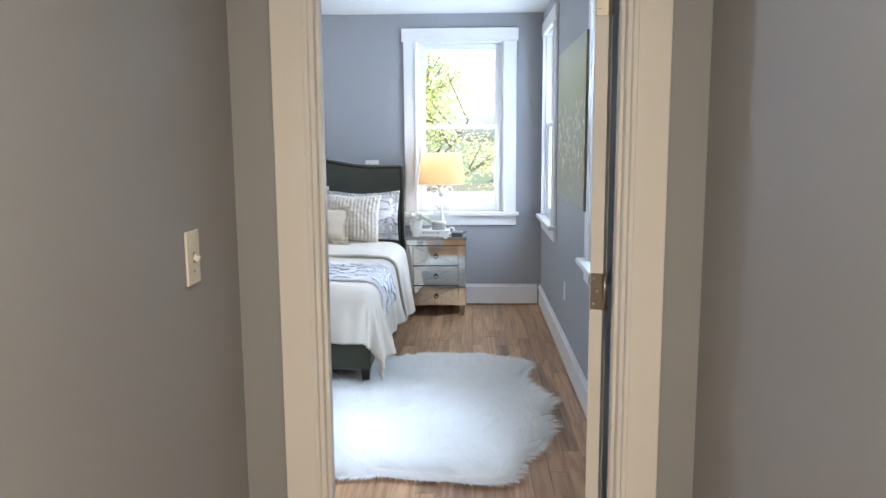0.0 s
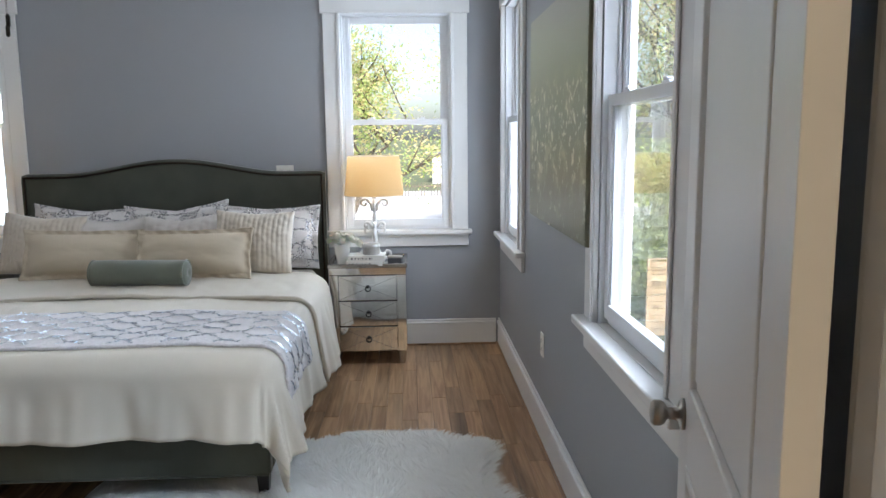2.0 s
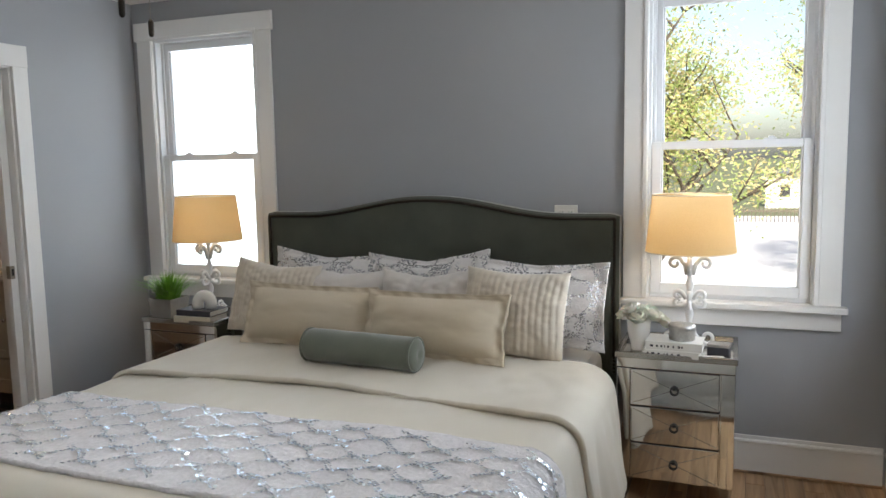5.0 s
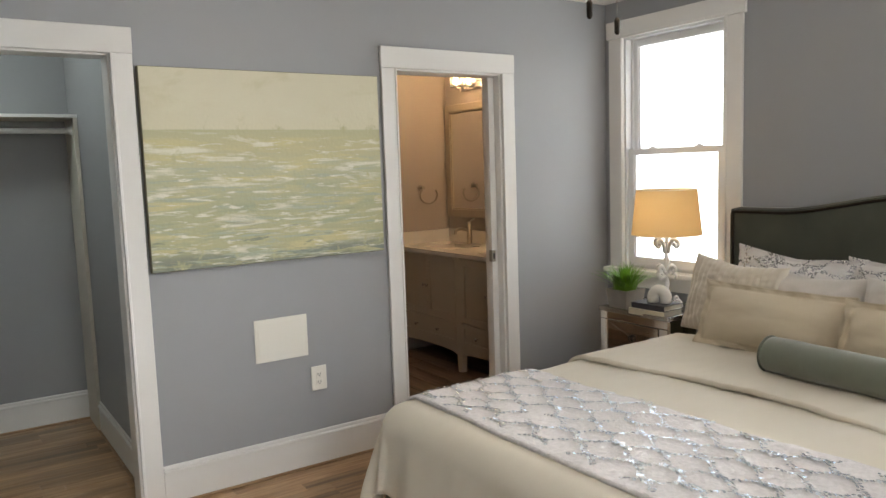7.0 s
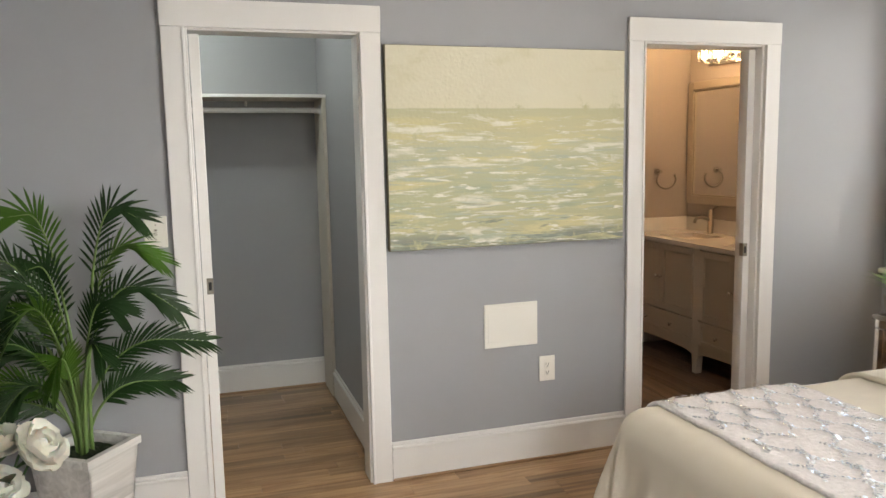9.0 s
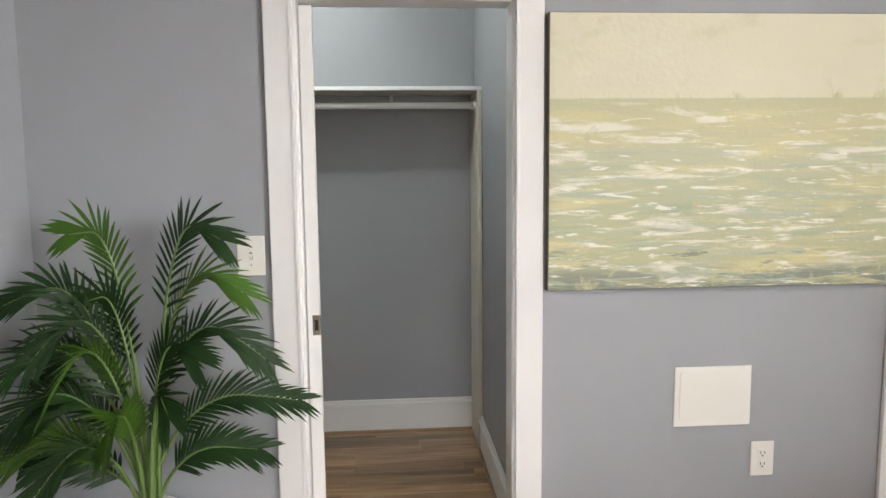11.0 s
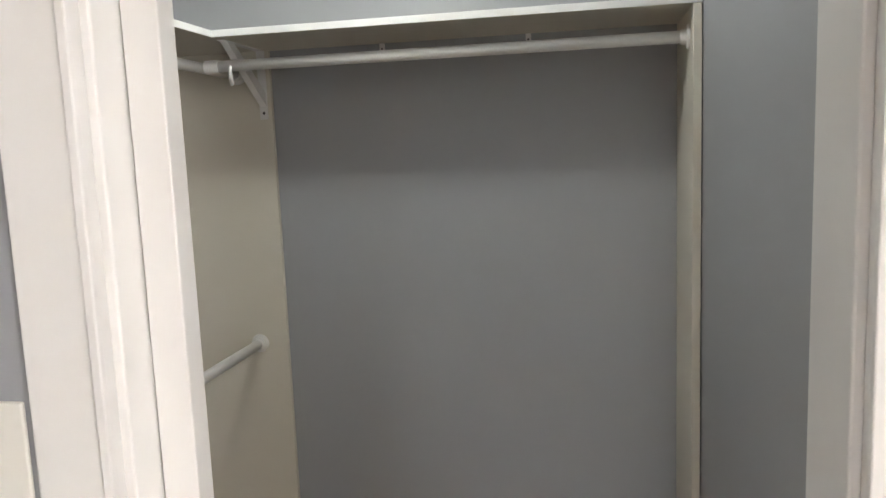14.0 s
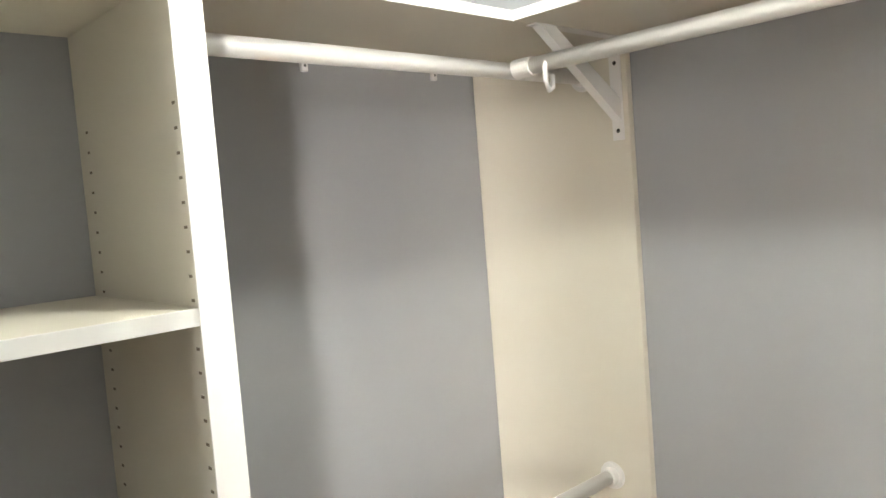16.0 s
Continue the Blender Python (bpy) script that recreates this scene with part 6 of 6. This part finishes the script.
def vanity():
    x0, x1, y0, y1 = BATH_W + 0.006, -3.70, 6.085, BATH_N - 0.004
    rig = thing("vanity_cabinet", (x0, y0, 0), "greige double vanity cabinet with shaker doors and small knobs", "vanity")
    W, D = x1 - x0, y1 - y0
    mid = -4.478 - x0
    part("body", boxed((0.0, W, 0.022, D, 0.19, 0.855)), CABINET, rig)
    posts = ((0.0, 0.045), (mid - 0.032, mid + 0.032), (W - 0.045, W))
    for a, b in posts:
        bm = bmesh.new()
        c, r = (a + b) / 2, (b - a) / 2
        rows = [[bm.verts.new((c + s * q, yy, z)) for s, yy in ((-1, 0.0), (1, 0.0), (1, 0.045), (-1, 0.045))] for q, z in ((r * 0.62, 0.0), (r, 0.14), (r, 0.855))]
        for p, q in zip(rows, rows[1:]):
            for k in range(4):
                bm.faces.new((p[k], p[(k + 1) % 4], q[(k + 1) % 4], q[k]))
        bm.faces.new(rows[0][::-1])
        bm.faces.new(rows[-1])
        part("post", bm, CABINET, rig)

    def front(name, a, b, z0, z1, knobs, kz):
        f = part(name, boxed((a, b, 0.010, 0.020, z0, z1), bevel=0.001), CABINET, rig)
        s = 0.045 if z1 - z0 > 0.3 else 0.03
        bm = boxed((a, a + s, -0.004, 0.010, z0, z1), (b - s, b, -0.004, 0.010, z0, z1), (a + s, b - s, -0.004, 0.010, z0, z0 + s), (a + s, b - s, -0.004, 0.010, z1 - s, z1), bevel=0.003)
        part("shaker_frame", bm, CABINET, f)
        for kx in knobs:
            bm = bmesh.new()
            lathe(bm, [(0.005, 0), (0.005, 0.012), (0.013, 0.018), (0.013, 0.024), (0.004, 0.027)], 14)
            bmesh.ops.rotate(bm, verts=bm.verts, cent=(0, 0, 0), matrix=Matrix.Rotation(math.pi / 2, 3, "X"))
            bmesh.ops.translate(bm, verts=bm.verts, vec=(kx, -0.002, kz))
            part("knob", bm, CHROME, f, "small nickel knob", smooth=True)

    for (a, b) in ((posts[0][1], posts[1][0]), (posts[1][1], posts[2][0])):
        c = (a + b) / 2
        front("door", a + 0.004, c - 0.002, 0.375, 0.845, (c - 0.024,), 0.61)
        front("door", c + 0.002, b - 0.004, 0.375, 0.845, (c + 0.024,), 0.61)
        front("drawer", a + 0.004, b - 0.004, 0.205, 0.365, (c - 0.15, c + 0.15), 0.285)
        arch = bmesh.new()
        n = 12
        up, low, up2, low2 = [], [], [], []
        for i in range(n + 1):
            x = a + (b - a) * i / n
            z = 0.120 + 0.030 * math.sin(math.pi * i / n) ** 0.35
            up.append(arch.verts.new((x, 0.008, 0.20)))
            low.append(arch.verts.new((x, 0.008, z)))
            up2.append(arch.verts.new((x, 0.022, 0.20)))
            low2.append(arch.verts.new((x, 0.022, z)))
        for i in range(n):
            arch.faces.new((up[i], up[i + 1], low[i + 1], low[i]))
            arch.faces.new((up2[i + 1], up2[i], low2[i], low2[i + 1]))
            arch.faces.new((low[i], low[i + 1], low2[i + 1], low2[i]))
        part("arched_rail", arch, CABINET, rig)
    # worktop with two basin openings
    top = thing("stone_worktop", (x0, y0, 0.856), "white quartz vanity top with splashbacks and undermount basins", "countertop")
    cuts = [(0.25, 0.62), (W - 0.66, W - 0.24)]
    bm = bmesh.new()
    xs, ys = [0.0, *cuts[0], *cuts[1], W], [-0.018, 0.10, 0.40, D]
    pts = [[bm.verts.new((x, y, 0.0)) for x in xs] for y in ys]
    sheet = [bm.faces.new((pts[j][i], pts[j][i + 1], pts[j + 1][i + 1], pts[j + 1][i])) for j in range(3) for i in range(5) if not (j == 1 and i in (1, 3))]
    lifted = bmesh.ops.extrude_face_region(bm, geom=sheet)["geom"]
    bmesh.ops.translate(bm, verts=[v for v in lifted if isinstance(v, bmesh.types.BMVert)], vec=(0, 0, 0.03))
    part("slab", bm, QUARTZ, top)
    part("back_splash", boxed((0.0, W, D - 0.02, D, 0.03, 0.135), bevel=0.001), QUARTZ, top)
    part("side_splash", boxed((0.0, 0.02, 0.0, D - 0.02, 0.03, 0.135), bevel=0.001), QUARTZ, top)
    for a, b in cuts:
        part("basin", boxed((a - 0.01, b + 0.01, 0.09, 0.41, -0.13, -0.12), (a - 0.01, a, 0.09, 0.41, -0.12, 0), (b, b + 0.01, 0.09, 0.41, -0.12, 0), (a, b, 0.09, 0.10, -0.12, 0), (a, b, 0.40, 0.41, -0.12, 0)), CERAMIC, top)
        c = (a + b) / 2
        rigf = thing("faucet", (x0 + c - 0.05, y0 + 0.455, 0.887), "brushed nickel single-hole faucet on the vanity top", "faucet", "vanity faucets")
        bm = bmesh.new()
        lathe(bm, [(0.027, 0), (0.027, 0.004), (0.022, 0.008), (0.022, 0.15), (0.017, 0.152), (0.017, 0.175), (0.012, 0.178)], 20)
        part("body", bm, STEEL, rigf, smooth=True)
        bm = bmesh.new()
        tube(bm, [(0, -0.015, 0.105), (0, -0.07, 0.125), (0, -0.115, 0.125), (0, -0.135, 0.108), (0, -0.138, 0.085)], 0.0125, 14)
        part("spout", bm, STEEL, rigf, smooth=True)
        bm = bmesh.new()
        tube(bm, [(0, 0, 0.17), (0, 0.02, 0.185), (0, 0.055, 0.20)], 0.006, 10)
        part("lever", bm, STEEL, rigf, smooth=True)


vanity()


def bath_mirror(x0, x1):
    rig = thing("framed_mirror", (x0, BATH_N, 1.095), "mirror in a wide greige painted frame over the vanity", "mirror", "vanity mirrors")
    w, h, f = x1 - x0, 0.925, 0.062
    part("frame", boxed((0, f, -0.03, -0.002, 0, h), (w - f, w, -0.03, -0.002, 0, h), (f, w - f, -0.03, -0.002, 0, f), (f, w - f, -0.03, -0.002, h - f, h), bevel=0.004), CABINET, rig)
    part("inner_bead", boxed((f, f + 0.012, -0.022, -0.004, f, h - f), (w - f - 0.012, w - f, -0.022, -0.004, f, h - f), (f + 0.012, w - f - 0.012, -0.022, -0.004, f, f + 0.012), (f + 0.012, w - f - 0.012, -0.022, -0.004, h - f - 0.012, h - f), bevel=0.003), CABINET, rig)
    part("mirror_glass", boxed((f + 0.001, w - f - 0.001, -0.012, -0.006, f + 0.001, h - f - 0.001)), BATH_MIRROR, rig)


bath_mirror(BATH_W + 0.02, BATH_W + 0.72)
bath_mirror(-4.42, -3.72)
rig = thing("towel_ring", (BATH_W, 6.335, 1.345), "polished nickel towel ring on the bathroom wall", "towel ring")
bm = bmesh.new()
tube(bm, [(0, 0, 0), (0.006, 0, 0), (0.008, 0, 0), (0.045, 0, 0), (0.05, 0, 0)], [0.026, 0.026, 0.013, 0.013, 0.016], 18)
part("post", bm, STEEL, rig)
bm = bmesh.new()
tube(bm, [(0.046, 0.055 + 0.085 * math.cos(a), -0.062 + 0.068 * math.sin(a)) for a in np.linspace(radians(130), radians(395), 28)], 0.0085, 10)
part("ring", bm, STEEL, rig, smooth=True)
rig = thing("wall_picture", (BATH_W, 5.93, 1.59), "dark framed picture on the bathroom wall", "picture")
part("frame", boxed((0.002, 0.022, -0.20, 0.20, 0, 0.72), bevel=0.003), DARK_WOOD, rig)
part("print", boxed((0.0222, 0.024, -0.17, 0.17, 0.03, 0.69)), BOOK_CREAM, rig)


def sconce(x):
    rig = thing("vanity_light", (x, BATH_N, 2.15), "lit nickel vanity light with square ribbed glass shades", "light", "vanity lights")
    part("back_plate", boxed((-0.22, 0.22, -0.02, -0.001, -0.03, 0.03), bevel=0.004), CHROME, rig)
    for dx in (-0.17, 0.0, 0.17):
        bm = bmesh.new()
        tube(bm, [(dx, -0.02, -0.01), (dx, -0.085, -0.01), (dx, -0.085, 0.005)], 0.009, 10)
        arm = part("arm", bm, CHROME, rig, smooth=True)
        bm = bmesh.new()
        for k in range(12):
            a = k * math.tau / 12
            tube(bm, [(dx + 0.047 * math.cos(a), -0.085 + 0.047 * math.sin(a), 0.0), (dx + 0.047 * math.cos(a), -0.085 + 0.047 * math.sin(a), 0.085)], 0.010, 6)
        g = part("glass_shade", bm, CRYSTAL, arm, smooth=True)
        g.visible_shadow = False
        bm = bmesh.new()
        lathe(bm, [(0.008, 0.005), (0.02, 0.03), (0.02, 0.05), (0.006, 0.07)], 12, (dx, -0.085, 0))
        bulb = part("bulb", bm, BULB, arm, smooth=True)
        bulb.visible_shadow = False
    light = lamp("vanity_lamp", "POINT", Matrix.Translation((x, BATH_N - 0.10, 2.20)), 3.4, (1.0, 0.66, 0.38))
    light.data.shadow_soft_size = 0.08


sconce(BATH_W + 0.46)
# unseen second sconce, added to brighten the vanity front
sconce(-4.07)

# ---- hallway light ----
rig = thing("hall_ceiling_light", (0.15, -0.35, CEIL), "lit round flush ceiling light in the hallway", "ceiling light")
bm = bmesh.new()
lathe(bm, [(0.15, -0.001), (0.155, -0.025), (0.14, -0.035)], 36)
part("rim", bm, STEEL, rig)
bm = bmesh.new()
lathe(bm, [(0.138, -0.035), (0.12, -0.07), (0.06, -0.09), (0.01, -0.093)], 36)
part("diffuser", bm, glowing("lit_hall_diffuser", (1.0, 0.86, 0.68), 2.4), rig, smooth=True)
HALL_LIGHT = lamp("hall_lamp", "AREA", look((0.15, -0.35, CEIL - 0.11), (0.15, -0.35, 0)), 18, (1.0, 0.77, 0.48))
HALL_LIGHT.data.shape, HALL_LIGHT.data.size = "DISK", 0.3

# ---- outdoors ----
GROUND_Z = -3.0
LAWN = material("autumn_lawn", (0.10, 0.115, 0.05), 0.9, vary=0.35, scale=1.5, bump=0.6, bump_scale=20, fine=0.2)
CONCRETE = material("pale_concrete", (0.55, 0.53, 0.50), 0.85, vary=0.08, scale=1.0, bump=0.2, bump_scale=40)
CEDAR = wood("weathered_cedar", (0.32, 0.23, 0.13), (0.48, 0.37, 0.22), 0.75, along=0, grain=12, gloss=0.2)
BARK = material("grey_bark", (0.10, 0.08, 0.06), 0.9, vary=0.3, scale=10, bump=0.8, bump_scale=30)
def leaf_paint(name, dark, light):
    """Thin leaves that let some light through."""
    m = bpy.data.materials.new(name)
    m.use_nodes = True
    nt, node = m.node_tree, m.node_tree.nodes.new
    diffuse, through_light, mix = node("ShaderNodeBsdfDiffuse"), node("ShaderNodeBsdfTranslucent"), node("ShaderNodeMixShader")
    geo, tint = node("ShaderNodeNewGeometry"), node("ShaderNodeMix")
    tint.data_type = "RGBA"
    tint.inputs["A"].default_value, tint.inputs["B"].default_value = (*dark, 1), (*light, 1)
    nt.links.new(geo.outputs["Random Per Island"], tint.inputs["Factor"])
    for shader in (diffuse, through_light):
        nt.links.new(tint.outputs["Result"], shader.inputs["Color"])
    mix.inputs["Fac"].default_value = 0.45
    nt.links.new(diffuse.outputs[0], mix.inputs[1])
    nt.links.new(through_light.outputs[0], mix.inputs[2])
    nt.links.new(mix.outputs[0], nt.nodes["Material Output"].inputs["Surface"])
    return m


LEAF_GREEN = leaf_paint("green_autumn_leaf", (0.28, 0.36, 0.10), (0.52, 0.60, 0.26))
LEAF_GOLD = leaf_paint("golden_autumn_leaf", (0.50, 0.42, 0.17), (0.72, 0.64, 0.38))
SIDING = material("pale_siding", (0.62, 0.62, 0.60), 0.7, vary=0.05, scale=2)
ROOFING = material("grey_shingle", (0.13, 0.14, 0.16), 0.9, vary=0.2, scale=3)

bm = bmesh.new()
lathe(bm, [(0.5, 0.0), (30, 0.0), (400, 0.0), (3500, -0.5)], 64)
ground = setting("ground", bm, LAWN, "patchy autumn lawn and open ground", "ground")
ground.location = (0, 10, GROUND_Z)
setting("driveway", boxed((-14, 5.2, 13.0, 66, GROUND_Z - 0.05, GROUND_Z + 0.02)), CONCRETE, "pale concrete drive in the sun", "driveway")


def fence(a, b, height=1.75):
    """Horizontal board fence between two points of the plan."""
    a, b = Vector((*a, GROUND_Z)), Vector((*b, GROUND_Z))
    d = b - a
    rig = thing("board_fence", Matrix.Translation(a) @ Matrix.Rotation(math.atan2(d.y, d.x), 4, "Z"), "weathered cedar board fence along the lawn", "fence", "yard fences")
    n = max(1, round(d.length / 1.8))
    step = d.length / n
    for i in range(n + 1):
        part("post", boxed((i * step - 0.045, i * step + 0.045, -0.045, 0.045, 0, height + 0.05)), CEDAR, rig)
    for i in range(n):
        for k in range(11):
            z = 0.04 + k * height / 11
            part("board", boxed((i * step + 0.046, (i + 1) * step - 0.046, -0.012, 0.012, z, z + height / 11 - 0.012)), CEDAR, rig)
    part("cap_rail", boxed((-0.05, d.length + 0.05, -0.06, 0.06, height + 0.051, height + 0.085)), CEDAR, rig)


fence((8.4, 5.0), (7.2, 17.5))
fence((7.2, 17.5), (5.3, 17.6), 1.7)


def tree(x, y, high, spread, gold, seed, leaves=5200, low=0.25, size=0.095):
    rng = random.Random(seed)
    rig = thing("tree", (x, y, GROUND_Z), "broad tree with thinning green and golden autumn leaves", "tree", "yard trees")
    wood_bm = bmesh.new()
    tips = []

    def limb(p, d, n, r, depth):
        pts, q = [p], p.copy()
        for i in range(5):
            d = (d + Vector((rng.uniform(-0.22, 0.22), rng.uniform(-0.22, 0.22), rng.uniform(-0.02, 0.16)))).normalized()
            q = q + d * n / 5
            pts.append(q.copy())
        tube(wood_bm, pts, [r * (1 - 0.13 * i) for i in range(6)], 7 if depth < 2 else 5)
        if depth >= 3:
            tips.extend(pts[1:])
            return
        for k in range(4 if depth else 7):
            a = rng.uniform(0, math.tau)
            base = pts[rng.choice((2, 3, 4, 5)) if depth else rng.choice((2, 3, 4, 5, 5))]
            out = (d * 0.5 + Vector((math.cos(a), math.sin(a), rng.uniform(0.0, 0.6))) * 0.8).normalized()
            limb(base, out, n * rng.uniform(0.52, 0.72), r * 0.5, depth + 1)

    limb(Vector((0, 0, -0.05)), Vector((0, 0, 1)), high * 0.52, high * 0.022, 0)
    part("trunk", wood_bm, BARK, rig, smooth=True)
    groups = {"g": ([], []), "y": ([], [])}
    for i in range(leaves):
        t = rng.choice(tips)
        c = t + Vector((rng.gauss(0, 0.28), rng.gauss(0, 0.28), rng.gauss(0, 0.22))) * spread
        if c.z < high * low:
            continue
        v, f = groups["y" if rng.random() < gold else "g"]
        u = Vector((rng.gauss(0, 1), rng.gauss(0, 1), rng.gauss(0, 0.7))).normalized()
        w = u.orthogonal().normalized() * size * rng.uniform(0.3, 0.5)
        u = u * size * rng.uniform(0.6, 1.0)
        k = len(v)
        v += [c - u, c + w, c + u, c - w]
        f.append((k, k + 1, k + 2, k + 3))
    for key, mat in (("g", LEAF_GREEN), ("y", LEAF_GOLD)):
        me = bpy.data.meshes.new("crown")
        me.from_pydata([tuple(q) for q in groups[key][0]], [], groups[key][1])
        me.materials.append(mat)
        ob = new("crown", me)
        ob.parent = rig
        tagged(ob, kind="stuff")


tree(-1.15, 15.5, 8.0, 1.12, 0.45, 3, 23000, 0.15, 0.052)
tree(-9.5, 24.0, 9.0, 1.4, 0.5, 4, 4000)
tree(10.6, 13.6, 12.0, 1.5, 0.45, 5, 18000, 0.2, 0.08)
tree(8.4, 21.5, 13.5, 1.7, 0.55, 6, 34000, 0.2, 0.075)
tree(10.8, 25.0, 14.0, 1.8, 0.4, 7, 26000, 0.2, 0.085)
tree(12.5, 9.0, 12.0, 1.5, 0.4, 8, 12000, 0.2, 0.09)


def shrub(x, y, r, high, seed, n=5000):
    rng = random.Random(seed)
    v, f = [], []
    for i in range(n):
        a, q = rng.uniform(0, math.tau), rng.random() ** 0.4
        e = rng.uniform(0, math.pi / 2)
        bulge = 1 + 0.25 * noise.noise(Vector((math.cos(a) * 2 + seed, math.sin(a) * 2, e * 2)))
        c = Vector((r * q * bulge * math.cos(a) * math.cos(e), r * q * bulge * math.sin(a) * math.cos(e), high * q * bulge * math.sin(e)))
        u = Vector((rng.gauss(0, 1), rng.gauss(0, 1), rng.gauss(0, 1))).normalized() * 0.09
        w = u.orthogonal().normalized() * 0.05
        k = len(v)
        v += [tuple(c - u), tuple(c + w), tuple(c + u), tuple(c - w)]
        f.append((k, k + 1, k + 2, k + 3))
    me = bpy.data.meshes.new("shrub")
    me.from_pydata(v, [], f)
    me.materials.append(LEAF_GREEN)
    ob = new("shrub", me)
    ob.location = (x, y, GROUND_Z)
    tagged(ob, "dense green shrub growing behind the fence", "shrub", "yard shrubs")


for i, (x, y) in enumerate(((9.9, 10.0), (9.5, 12.4), (9.2, 15.0), (9.0, 17.4), (10.0, 7.6), (9.3, 19.8))):
    shrub(x, y, 1.25, 2.5 + 0.3 * (i % 3), i)


for i, (x, y) in enumerate(((7.4, 20.2), (6.2, 19.6), (8.2, 22.0), (10.6, 16.2), (10.4, 21.5))):
    shrub(x, y, 1.6, 3.6 + 0.5 * (i % 3), 10 + i, 6000)
tree(6.6, 28.0, 15.0, 1.8, 0.45, 12, 28000, 0.2, 0.09)


def neighbour_house(place):
    rig = thing("neighbour_house", place, "pale sided single-storey house with a grey hipped roof", "house")
    part("wall", boxed((-5, 5, 0, 7, 0, 2.95)), SIDING, rig)
    for k in range(19):
        part("siding_board", boxed((-5.02, 5.02, -0.03, 0.0, 0.02 + k * 0.15, 0.165 + k * 0.15)), SIDING, rig)
    bm = bmesh.new()
    lo = [bm.verts.new(p) for p in ((-5.5, -0.5, 2.96), (5.5, -0.5, 2.96), (5.5, 7.5, 2.96), (-5.5, 7.5, 2.96))]
    hi = [bm.verts.new(p) for p in ((-2.2, 3.5, 3.9), (2.2, 3.5, 3.9))]
    for q in ((lo[0], lo[1], hi[1], hi[0]), (lo[1], lo[2], hi[1]), (lo[2], lo[3], hi[0], hi[1]), (lo[3], lo[0], hi[0])):
        bm.faces.new(q)
    bm.faces.new(lo[::-1])
    part("roof", bm, ROOFING, rig)
    for x in (-3.4, -0.9, 2.2):
        win = part("window", boxed((x - 0.5, x + 0.5, -0.08, -0.031, 0.9, 2.2)), TRIM, rig)
        part("pane", boxed((x - 0.42, x + 0.42, -0.09, -0.081, 0.98, 2.12)), SLOT, win)


neighbour_house(pose(7.4, 76, GROUND_Z, 0, 0, -6))
rig = thing("picket_fence", (-4, 60.0, GROUND_Z), "low dark picket fence beyond the drive", "fence")
for k in range(60):
    part("picket", boxed((k * 0.25 - 0.03, k * 0.25 + 0.03, -0.015, 0.015, 0, 1.1)), BARK, rig)
part("rail", boxed((-0.1, 14.9, 0.016, 0.05, 0.75, 0.85)), BARK, rig)
